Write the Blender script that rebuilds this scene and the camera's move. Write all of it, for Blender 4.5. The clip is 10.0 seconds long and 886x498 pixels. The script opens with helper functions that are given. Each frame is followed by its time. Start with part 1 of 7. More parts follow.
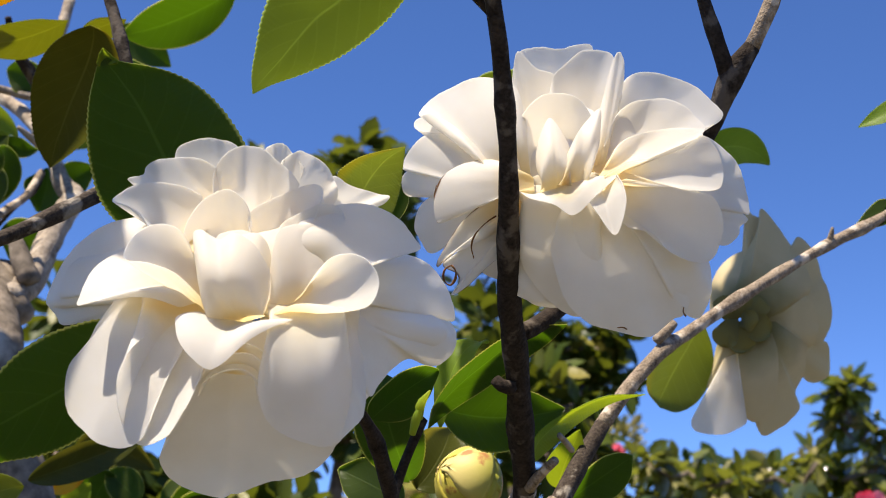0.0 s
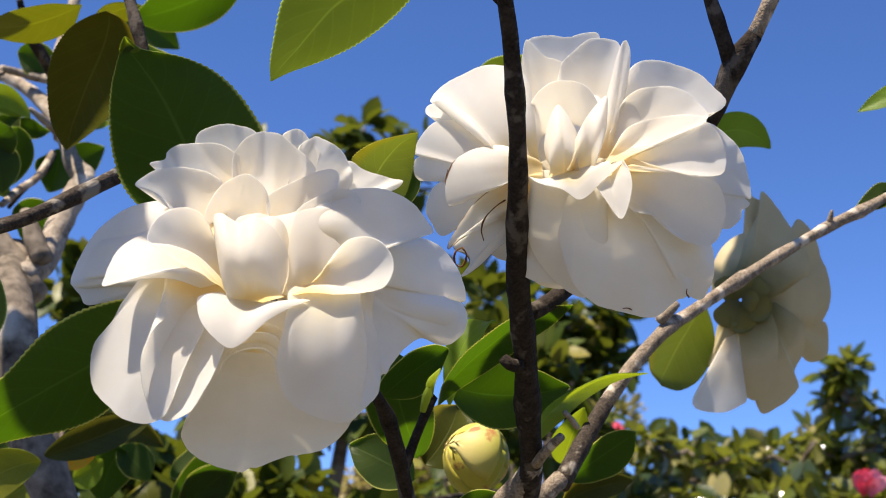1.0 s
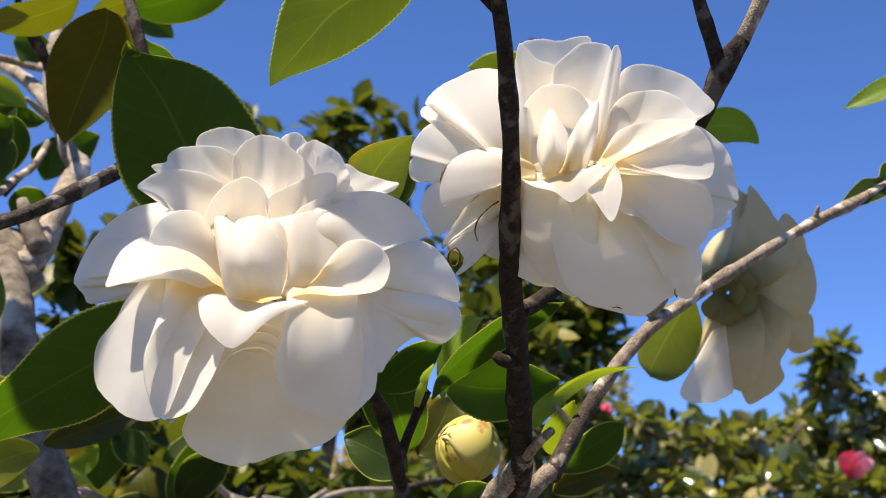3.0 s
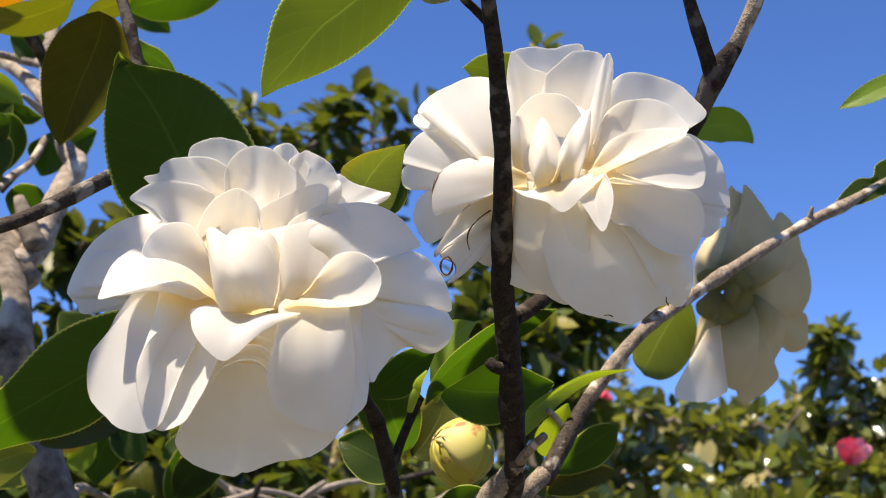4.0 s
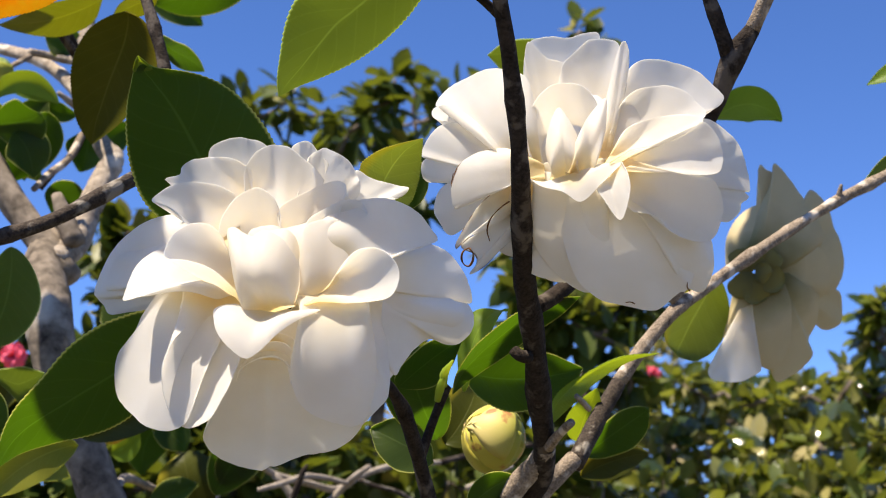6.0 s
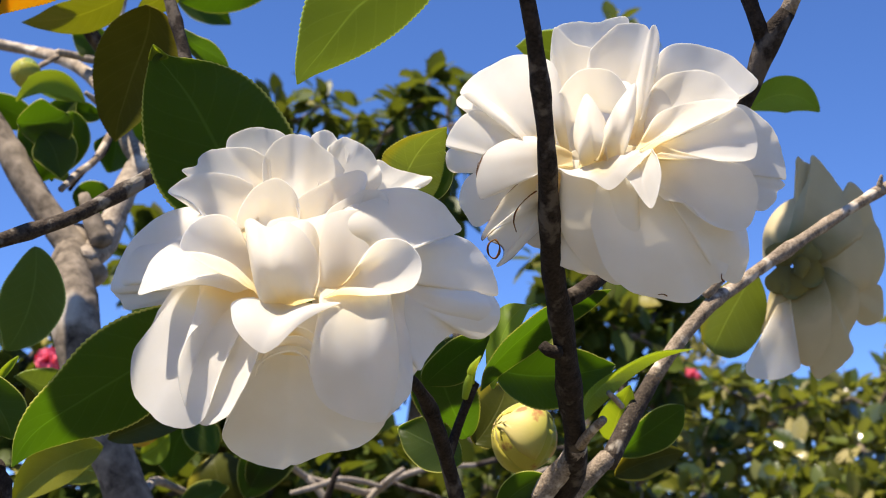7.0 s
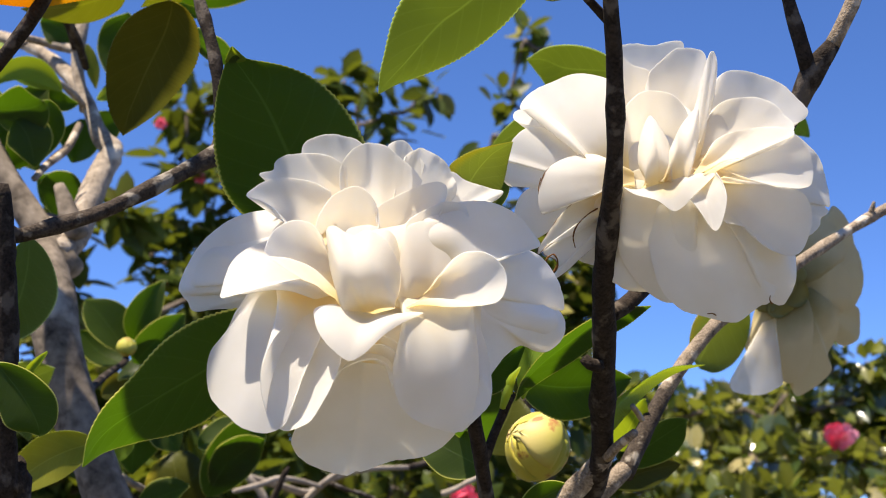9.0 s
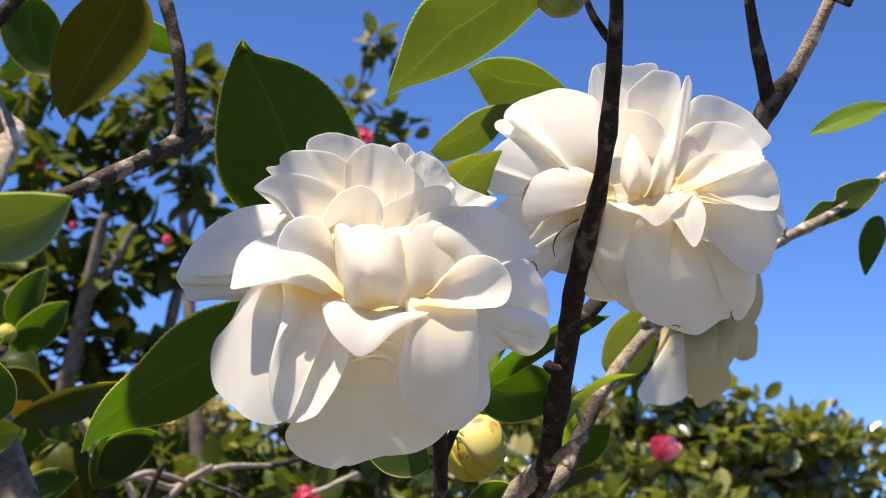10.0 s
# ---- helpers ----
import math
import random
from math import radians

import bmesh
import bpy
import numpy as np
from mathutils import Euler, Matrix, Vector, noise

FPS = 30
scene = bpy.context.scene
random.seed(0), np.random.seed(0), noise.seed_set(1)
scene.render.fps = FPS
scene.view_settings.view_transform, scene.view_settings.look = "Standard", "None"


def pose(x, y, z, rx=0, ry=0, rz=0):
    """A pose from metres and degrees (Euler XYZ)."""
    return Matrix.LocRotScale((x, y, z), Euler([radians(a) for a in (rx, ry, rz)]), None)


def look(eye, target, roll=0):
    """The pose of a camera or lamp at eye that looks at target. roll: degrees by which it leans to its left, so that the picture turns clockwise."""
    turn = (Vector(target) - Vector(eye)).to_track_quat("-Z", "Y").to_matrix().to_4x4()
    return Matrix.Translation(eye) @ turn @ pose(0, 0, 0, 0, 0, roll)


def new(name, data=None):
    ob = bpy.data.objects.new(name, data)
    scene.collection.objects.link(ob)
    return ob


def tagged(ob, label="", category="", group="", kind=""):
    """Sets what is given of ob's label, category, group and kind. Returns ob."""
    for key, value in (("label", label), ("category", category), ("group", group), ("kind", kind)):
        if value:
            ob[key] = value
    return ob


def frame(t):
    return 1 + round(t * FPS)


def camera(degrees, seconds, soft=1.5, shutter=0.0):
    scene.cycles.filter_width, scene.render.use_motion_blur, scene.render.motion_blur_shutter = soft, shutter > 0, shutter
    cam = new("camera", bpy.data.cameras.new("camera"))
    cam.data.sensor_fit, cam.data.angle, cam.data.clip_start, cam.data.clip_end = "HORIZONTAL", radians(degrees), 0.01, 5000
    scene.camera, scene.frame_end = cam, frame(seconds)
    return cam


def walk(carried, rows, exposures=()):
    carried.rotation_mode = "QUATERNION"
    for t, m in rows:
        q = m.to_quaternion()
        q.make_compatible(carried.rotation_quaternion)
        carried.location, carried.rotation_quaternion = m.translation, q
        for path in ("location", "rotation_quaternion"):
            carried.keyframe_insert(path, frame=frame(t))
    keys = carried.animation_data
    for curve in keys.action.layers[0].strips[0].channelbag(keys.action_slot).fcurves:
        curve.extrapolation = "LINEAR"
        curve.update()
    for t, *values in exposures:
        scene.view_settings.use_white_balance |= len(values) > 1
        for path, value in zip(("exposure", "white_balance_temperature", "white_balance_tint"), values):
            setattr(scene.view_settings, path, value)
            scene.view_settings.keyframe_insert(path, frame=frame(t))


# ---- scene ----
cam = camera(34.9, 10.0, soft=1.0)
PATH = [
    (0, (0.02018, -0.00198, 1.50943), (0.00234, 0.38012, 1.62641), 1.13),
    (0.5, (0.02261, -0.00840, 1.50800), (0.00580, 0.37454, 1.62235), 1.18),
    (1, (0.01729, -0.01497, 1.50679), (-0.00037, 0.36888, 1.61793), 1.25),
    (1.5, (0.01538, -0.01851, 1.50554), (-0.00180, 0.36568, 1.61554), 1.23),
    (2, (0.01816, -0.02020, 1.50843), (0.00207, 0.36466, 1.61624), 1.35),
    (2.5, (0.01519, -0.02474, 1.50949), (0.00063, 0.36037, 1.61660), 1.35),
    (4, (0.01881, -0.03019, 1.51812), (0.00398, 0.35672, 1.61851), 1.30),
    (4.5, (0.01228, -0.04267, 1.52302), (-0.00128, 0.34473, 1.62168), 1.59),
    (5, (0.00889, -0.04494, 1.52170), (-0.00263, 0.34368, 1.61572), 1.31),
    (5.5, (0.01890, -0.04199, 1.52164), (0.00128, 0.34676, 1.61418), 0.51),
    (5.7, (0.02475, -0.03976, 1.52170), (0.00260, 0.34863, 1.61479), 0.36),
    (7, (0.03095, -0.02102, 1.52064), (-0.00862, 0.36540, 1.61612), 0.26),
    (7.5, (0.02557, -0.02563, 1.52363), (-0.01147, 0.36114, 1.61870), 0.45),
    (8, (0.01223, -0.02573, 1.52100), (-0.02079, 0.36118, 1.61696), 0.55),
    (8.5, (0.00203, -0.02846, 1.52206), (-0.02037, 0.35905, 1.61868), 0.77),
    (9, (-0.02574, -0.03033, 1.52252), (-0.03011, 0.35807, 1.61802), 1.23),
    (9.5, (-0.05397, -0.03613, 1.52135), (-0.03420, 0.35148, 1.61816), 1.46),
    (10, (-0.08089, -0.03696, 1.51804), (-0.03197, 0.34774, 1.61607), 2.20),
]
walk(cam, [(t, look(eye, target, roll)) for t, eye, target, roll in PATH], ((0, 1.44, 6720, 11), (2.5, 1.45, 6720, 11), (5, 1.53, 6720, 11), (10, 1.54, 6720, 11)))
cam.data.dof.use_dof, cam.data.dof.focus_distance, cam.data.dof.aperture_fstop = True, 0.43, 33

# ---- world, sun and exposure ----
scene.cycles.max_bounces, scene.cycles.diffuse_bounces, scene.cycles.transmission_bounces = 24, 16, 16
SUN_TO = Vector((-0.30, -0.25, 0.92)).normalized()
SUN_ELEVATION, SUN_TURN = math.asin(SUN_TO.z), math.atan2(SUN_TO.x, SUN_TO.y)
world = bpy.data.worlds.new("world")
world.use_nodes = True
scene.world = world
sky_node = world.node_tree.nodes.new("ShaderNodeTexSky")
sky_node.sky_type, sky_node.sun_disc = "NISHITA", False
sky_node.sun_elevation, sky_node.sun_rotation = SUN_ELEVATION, SUN_TURN
sky_node.altitude, sky_node.air_density, sky_node.dust_density, sky_node.ozone_density = 2500, 0.6, 0.0, 4.0
deeper = world.node_tree.nodes.new("ShaderNodeHueSaturation")
deeper.inputs["Hue"].default_value = 0.508
deeper.inputs["Saturation"].default_value = 1.15
world.node_tree.links.new(sky_node.outputs["Color"], deeper.inputs["Color"])
world.node_tree.links.new(deeper.outputs["Color"], world.node_tree.nodes["Background"].inputs["Color"])
world.node_tree.nodes["Background"].inputs["Strength"].default_value = 0.100
sun_lamp = new("sun", bpy.data.lights.new("sun", "SUN"))
sun_lamp.data.energy, sun_lamp.data.angle, sun_lamp.data.color = 3.85, radians(0.53), (1.0, 0.905, 0.775)
sun_lamp.matrix_world = look(SUN_TO * 20, (0, 0, 0))


# ---- materials ----
def nodes_of(name):
    m = bpy.data.materials.new(name)
    m.use_nodes = True
    return m, m.node_tree.nodes, m.node_tree.links


def ramp(nodes, stops):
    r = nodes.new("ShaderNodeValToRGB")
    while len(r.color_ramp.elements) < len(stops):
        r.color_ramp.elements.new(0.5)
    for e, (at, colour) in zip(r.color_ramp.elements, stops):
        e.position, e.color = at, (*colour, 1)
    return r


def noise_node(nodes, links, scale, detail=4, coords="Object"):
    c, n = nodes.new("ShaderNodeTexCoord"), nodes.new("ShaderNodeTexNoise")
    n.inputs["Scale"].default_value, n.inputs["Detail"].default_value = scale, detail
    links.new(c.outputs[coords], n.inputs["Vector"])
    return n


def mix_rgb(nodes, links, kind, factor, a, b):
    m = nodes.new("ShaderNodeMix")
    m.data_type, m.blend_type = "RGBA", kind
    for socket, value in ((m.inputs[0], factor), (m.inputs[6], a), (m.inputs[7], b)):
        if isinstance(value, (int, float)):
            socket.default_value = value
        elif isinstance(value, tuple):
            socket.default_value = (*value, 1)
        else:
            links.new(value, socket)
    return m.outputs[2]


def maths(nodes, links, kind, a, b=0.0):
    m = nodes.new("ShaderNodeMath")
    m.operation = kind
    for socket, value in zip(m.inputs, (a, b)):
        if isinstance(value, (int, float)):
            socket.default_value = value
        else:
            links.new(value, socket)
    return m.outputs[0]


def bump(nodes, links, height, strength, distance):
    b = nodes.new("ShaderNodeBump")
    b.inputs["Strength"].default_value, b.inputs["Distance"].default_value = strength, distance
    links.new(height, b.inputs["Height"])
    return b.outputs["Normal"]


def attribute(nodes, name):
    a = nodes.new("ShaderNodeAttribute")
    a.attribute_name = name
    return a.outputs["Fac"]


def thin(m, nodes, links, colour, glow_colour, share, roughness, normal, specular=0.4):
    """A thin sheet: a surface that lets part of the light through."""
    p, t, mix = nodes["Principled BSDF"], nodes.new("ShaderNodeBsdfTranslucent"), nodes.new("ShaderNodeMixShader")
    p.inputs["Roughness"].default_value, p.inputs["Specular IOR Level"].default_value = roughness, specular
    for socket, value in ((p.inputs["Base Color"], colour), (t.inputs["Color"], glow_colour)):
        if isinstance(value, tuple):
            socket.default_value = (*value, 1)
        else:
            links.new(value, socket)
    links.new(normal, p.inputs["Normal"])
    mix.inputs[0].default_value = share
    links.new(p.outputs[0], mix.inputs[1])
    links.new(t.outputs[0], mix.inputs[2])
    links.new(mix.outputs[0], nodes["Material Output"].inputs["Surface"])
    return m


def petal_material(name, tip, heart, share=0.70, reach=0.5, spots=None, rim=None, specks=None):
    """Petal tissue: paler at the rim, creamier at the heart, with faint veins and bruises."""
    m, nodes, links = nodes_of(name)
    along, across, margin = attribute(nodes, "along"), attribute(nodes, "across"), attribute(nodes, "margin")
    fine, broad = noise_node(nodes, links, 900, 3), noise_node(nodes, links, 60, 3)
    tone = ramp(nodes, [(0.12, heart), (reach, tip)])
    links.new(maths(nodes, links, "ADD", along, maths(nodes, links, "MULTIPLY", maths(nodes, links, "SUBTRACT", broad.outputs["Fac"], 0.5), 0.25)), tone.inputs["Fac"])
    mottle = ramp(nodes, [(0.3, (0.95, 0.94, 0.91)), (0.65, (1, 1, 1))])
    links.new(broad.outputs["Fac"], mottle.inputs["Fac"])
    colour = mix_rgb(nodes, links, "MULTIPLY", 1.0, tone.outputs["Color"], mottle.outputs["Color"])
    if spots:
        blotch = ramp(nodes, [(0.58, (0, 0, 0)), (0.66, (1, 1, 1))])
        links.new(noise_node(nodes, links, 130, 5).outputs["Fac"], blotch.inputs["Fac"])
        colour = mix_rgb(nodes, links, "MIX", blotch.outputs["Color"], colour, spots)
    if specks:
        fleck = ramp(nodes, [(0.765, (0, 0, 0)), (0.80, (1, 1, 1))])
        links.new(noise_node(nodes, links, 260, 2).outputs["Fac"], fleck.inputs["Fac"])
        colour = mix_rgb(nodes, links, "MIX", fleck.outputs["Color"], colour, specks)
    if rim:
        torn = ramp(nodes, [(0.985, (0, 0, 0)), (1.0, (1, 1, 1))])
        links.new(maths(nodes, links, "ADD", margin, maths(nodes, links, "MULTIPLY", maths(nodes, links, "SUBTRACT", noise_node(nodes, links, 95, 4).outputs["Fac"], 0.55), 0.14)), torn.inputs["Fac"])
        colour = mix_rgb(nodes, links, "MIX", torn.outputs["Color"], colour, rim)
    veins = maths(nodes, links, "SINE", maths(nodes, links, "ADD", maths(nodes, links, "MULTIPLY", across, 34), maths(nodes, links, "MULTIPLY", broad.outputs["Fac"], 9)))
    height = maths(nodes, links, "ADD", maths(nodes, links, "MULTIPLY", veins, 0.05), fine.outputs["Fac"])
    glow = mix_rgb(nodes, links, "MULTIPLY", 1.0, colour, (1.0, 0.984, 0.938))
    return thin(m, nodes, links, colour, glow, share, 0.5, bump(nodes, links, height, 0.14, 0.0003), 0.2)


def leaf_material(name, dark, light, glow_colour, share=0.32, roughness=0.42, patch=None, edge=None, lit_rim=None):
    """Waxy leaf: paler midrib and side veins, mottled green, sun shining through."""
    m, nodes, links = nodes_of(name)
    along, across = attribute(nodes, "along"), attribute(nodes, "across")
    fine, broad = noise_node(nodes, links, 420, 4), noise_node(nodes, links, 45, 4)
    tone = ramp(nodes, [(0.3, dark), (0.7, light)])
    links.new(broad.outputs["Fac"], tone.inputs["Fac"])
    colour = tone.outputs["Color"]
    side = maths(nodes, links, "ABSOLUTE", across)
    rib = ramp(nodes, [(0.012, (1, 1, 1)), (0.035, (0, 0, 0))])
    links.new(side, rib.inputs["Fac"])
    vein_wave = maths(nodes, links, "SINE", maths(nodes, links, "MULTIPLY", maths(nodes, links, "SUBTRACT", along, maths(nodes, links, "MULTIPLY", side, 0.22)), 58))
    vein = ramp(nodes, [(0.93, (0, 0, 0)), (1.0, (0.55, 0.55, 0.55))])
    links.new(vein_wave, vein.inputs["Fac"])
    pale = tuple(min(1, c * 1.6 + 0.015) for c in light)
    lines = maths(nodes, links, "MAXIMUM", rib.outputs["Color"], maths(nodes, links, "MULTIPLY", vein.outputs["Color"], 0.5))
    colour = mix_rgb(nodes, links, "MIX", maths(nodes, links, "MULTIPLY", lines, 0.40), colour, pale)
    glow = mix_rgb(nodes, links, "MIX", maths(nodes, links, "MULTIPLY", lines, 0.5), glow_colour, tuple(min(1, c * 1.4 + 0.05) for c in glow_colour))
    if patch:
        spots = ramp(nodes, [(0.5, (0, 0, 0)), (0.62, (1, 1, 1))])
        links.new(noise_node(nodes, links, 70, 5).outputs["Fac"], spots.inputs["Fac"])
        colour = mix_rgb(nodes, links, "MIX", spots.outputs["Color"], colour, patch)
        glow = mix_rgb(nodes, links, "MIX", spots.outputs["Color"], glow, tuple(min(1, c * 1.5) for c in patch))
    if edge:
        rim = ramp(nodes, [(0.62, (0, 0, 0)), (0.92, (1, 1, 1))])
        links.new(maths(nodes, links, "SUBTRACT", maths(nodes, links, "MULTIPLY", maths(nodes, links, "SUBTRACT", broad.outputs["Fac"], 0.5), 0.5), across), rim.inputs["Fac"])
        colour = mix_rgb(nodes, links, "MIX", rim.outputs["Color"], colour, edge)
        glow = mix_rgb(nodes, links, "MIX", rim.outputs["Color"], glow, tuple(min(1, c * 1.4) for c in edge))
    # sunlit leaf edges, painted as a pale line along the margin
    if lit_rim:
        line = ramp(nodes, [(0.955, (0, 0, 0)), (0.985, (1, 1, 1))])
        links.new(side, line.inputs["Fac"])
        colour = mix_rgb(nodes, links, "MIX", line.outputs["Color"], colour, lit_rim)
        glow = mix_rgb(nodes, links, "MIX", line.outputs["Color"], glow, tuple(min(1, c * 2) for c in lit_rim))
    height = maths(nodes, links, "SUBTRACT", fine.outputs["Fac"], maths(nodes, links, "MULTIPLY", lines, 1.5))
    return thin(m, nodes, links, colour, glow, share, roughness, bump(nodes, links, height, 0.25, 0.0005), 0.16)


def bark_material(name, dark, light, scale=160, lichen=None):
    m, nodes, links = nodes_of(name)
    p = nodes["Principled BSDF"]
    fine, broad = noise_node(nodes, links, scale * 4, 6), noise_node(nodes, links, scale, 5)
    tone = ramp(nodes, [(0.3, dark), (0.68, light)])
    links.new(maths(nodes, links, "ADD", maths(nodes, links, "MULTIPLY", fine.outputs["Fac"], 0.45), maths(nodes, links, "MULTIPLY", broad.outputs["Fac"], 0.55)), tone.inputs["Fac"])
    colour = tone.outputs["Color"]
    if lichen:
        spots = ramp(nodes, [(0.55, (0, 0, 0)), (0.63, (1, 1, 1))])
        links.new(noise_node(nodes, links, scale * 0.45, 6).outputs["Fac"], spots.inputs["Fac"])
        colour = mix_rgb(nodes, links, "MIX", spots.outputs["Color"], colour, lichen)
    links.new(colour, p.inputs["Base Color"])
    p.inputs["Roughness"].default_value, p.inputs["Specular IOR Level"].default_value = 0.9, 0.12
    links.new(bump(nodes, links, maths(nodes, links, "ADD", fine.outputs["Fac"], broad.outputs["Fac"]), 0.5, 0.0008), p.inputs["Normal"])
    return m


def foliage_material(name, tones, glow_colour, share=0.3, roughness=0.44, gloss=0.3):
    """Far leaves: each leaf takes its own tone."""
    m, nodes, links = nodes_of(name)
    g = nodes.new("ShaderNodeNewGeometry")
    tone = ramp(nodes, tones)
    links.new(g.outputs["Random Per Island"], tone.inputs["Fac"])
    grain = noise_node(nodes, links, 120, 3)
    return thin(m, nodes, links, tone.outputs["Color"], glow_colour, share, roughness, bump(nodes, links, grain.outputs["Fac"], 0.3, 0.002), gloss)


def earth_material(name):
    m, nodes, links = nodes_of(name)
    p = nodes["Principled BSDF"]
    tone = ramp(nodes, [(0.35, (0.05, 0.055, 0.022)), (0.6, (0.12, 0.095, 0.058))])
    n = noise_node(nodes, links, 2.5, 8)
    links.new(n.outputs["Fac"], tone.inputs["Fac"])
    links.new(tone.outputs["Color"], p.inputs["Base Color"])
    p.inputs["Roughness"].default_value = 0.95
    links.new(bump(nodes, links, noise_node(nodes, links, 40, 6).outputs["Fac"], 0.7, 0.03), p.inputs["Normal"])
    return m


WHITE = petal_material("white petal", (0.945, 0.934, 0.91), (0.945, 0.865, 0.62), reach=0.38)
WHITE_BROWNED = petal_material("white petal with browned rim", (0.945, 0.934, 0.91), (0.945, 0.865, 0.62), reach=0.38, rim=(0.22, 0.10, 0.03))
WHITE_SPECKED = petal_material("white petal with specks", (0.945, 0.933, 0.905), (0.945, 0.895, 0.74), reach=0.55, specks=(0.20, 0.10, 0.05))
# duller and more opaque: shade on the lower petals put into the colour
WHITE_OUTER_SHADED = petal_material("outer and shaded white petal", (0.88, 0.865, 0.83), (0.88, 0.845, 0.75), 0.28, reach=0.55)
# olive brown heart stain; tip colour darkened and warmed to stand for shade
WHITE_STAINED_SHADED = petal_material("stained petal darkened for shade", (0.68, 0.58, 0.34), (0.19, 0.16, 0.03), 0.36, 0.58)
PINK = petal_material("pink petal", (0.95, 0.20, 0.31), (0.80, 0.07, 0.14), 0.45)
PINK_PALE = petal_material("pale pink petal", (0.95, 0.45, 0.58), (0.90, 0.22, 0.34), 0.45)
BUD_GREEN = petal_material("bud scale", (0.50, 0.46, 0.09), (0.28, 0.30, 0.04), 0.15, 0.8, (0.50, 0.33, 0.11), rim=(0.46, 0.24, 0.11))
BUD_PALE = petal_material("pale bud scale", (0.64, 0.54, 0.20), (0.46, 0.43, 0.09), 0.15, 0.8, (0.40, 0.19, 0.07), rim=(0.70, 0.38, 0.28))
BUD_YELLOW = petal_material("yellow bud scale", (0.56, 0.48, 0.08), (0.36, 0.36, 0.05), 0.15, 0.8, (0.30, 0.15, 0.04), rim=(0.30, 0.13, 0.05))
BUD_SMALL = petal_material("small green bud scale", (0.32, 0.38, 0.12), (0.16, 0.22, 0.05), 0.15, 0.8)
SEPAL = petal_material("sepal", (0.20, 0.175, 0.05), (0.10, 0.09, 0.025), 0.2, 0.8)
LEAF = leaf_material("leaf", (0.020, 0.030, 0.006), (0.036, 0.052, 0.010), (0.39, 0.59, 0.06), 0.42, lit_rim=(0.44, 0.44, 0.12))
LEAF_MID = leaf_material("green leaf", (0.065, 0.105, 0.022), (0.095, 0.14, 0.034), (0.43, 0.51, 0.12), 0.45, lit_rim=(0.40, 0.46, 0.18))
LEAF_OLIVE = leaf_material("olive green leaf", (0.15, 0.18, 0.05), (0.22, 0.25, 0.075), (0.47, 0.53, 0.13), 0.5, edge=(0.40, 0.38, 0.06))
LEAF_YOUNG = leaf_material("young leaf", (0.11, 0.18, 0.025), (0.18, 0.27, 0.035), (0.66, 0.74, 0.12), 0.55)
LEAF_OLD = leaf_material("ageing leaf", (0.045, 0.054, 0.006), (0.075, 0.080, 0.010), (0.20, 0.20, 0.012), 0.32, edge=(0.42, 0.36, 0.03))
LEAF_ORANGE = leaf_material("dying orange leaf", (0.62, 0.30, 0.015), (0.74, 0.42, 0.02), (0.95, 0.52, 0.02), 0.45, 0.45, (0.60, 0.42, 0.03))
LEAF_YELLOW = leaf_material("yellowing leaf", (0.13, 0.18, 0.025), (0.30, 0.29, 0.035), (0.50, 0.52, 0.05), 0.42)
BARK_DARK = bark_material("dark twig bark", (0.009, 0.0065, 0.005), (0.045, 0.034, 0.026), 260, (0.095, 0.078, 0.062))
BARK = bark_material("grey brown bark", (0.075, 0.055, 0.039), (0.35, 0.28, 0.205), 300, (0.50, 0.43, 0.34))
# broad dark patches put dappled shade into the trunk's colour
BARK_PALE = bark_material("brown trunk bark with dappled shade", (0.024, 0.018, 0.013), (0.30, 0.245, 0.185), 42, (0.46, 0.40, 0.32))
# lit copy of the trunk bark: sun on the upper limbs painted paler
BARK_LIMB = bark_material("pale sunlit limb bark", (0.12, 0.094, 0.070), (0.42, 0.35, 0.27), 90, (0.60, 0.53, 0.43))
BARK_MID = bark_material("dark branch bark", (0.016, 0.012, 0.010), (0.085, 0.066, 0.050), 260, (0.24, 0.21, 0.17))
BROWN = bark_material("withered brown", (0.10, 0.035, 0.01), (0.22, 0.10, 0.03), 300)
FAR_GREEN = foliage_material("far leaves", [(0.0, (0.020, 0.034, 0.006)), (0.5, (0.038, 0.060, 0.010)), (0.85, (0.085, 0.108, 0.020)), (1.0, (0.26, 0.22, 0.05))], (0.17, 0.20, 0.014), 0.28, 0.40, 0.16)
# the brighter tones paint sunlit leaves into the hedge
FAR_SUNNY = foliage_material("far leaves with sunlight in their tones", [(0.0, (0.014, 0.028, 0.005)), (0.4, (0.038, 0.062, 0.010)), (0.66, (0.12, 0.145, 0.03)), (0.88, (0.26, 0.235, 0.07)), (1.0, (0.42, 0.36, 0.18))], (0.28, 0.31, 0.03), 0.30, 0.20, 1.0)
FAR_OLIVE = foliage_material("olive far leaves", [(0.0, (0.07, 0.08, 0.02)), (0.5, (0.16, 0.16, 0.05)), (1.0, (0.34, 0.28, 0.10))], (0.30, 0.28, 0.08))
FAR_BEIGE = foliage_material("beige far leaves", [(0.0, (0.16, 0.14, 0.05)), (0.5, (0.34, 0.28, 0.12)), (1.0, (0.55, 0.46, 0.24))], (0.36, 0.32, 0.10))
FAR_BARK = bark_material("far bark", (0.06, 0.045, 0.035), (0.22, 0.18, 0.14), 30)
PALE_TWIG = bark_material("pale bare twig", (0.16, 0.13, 0.10), (0.36, 0.31, 0.25), 120)
EARTH = earth_material("earth and leaf litter")

# ---- building helpers ----
FACE = Vector((0.0288, -0.9716, -0.2350))  # the way from the flowers towards the open side of the plant


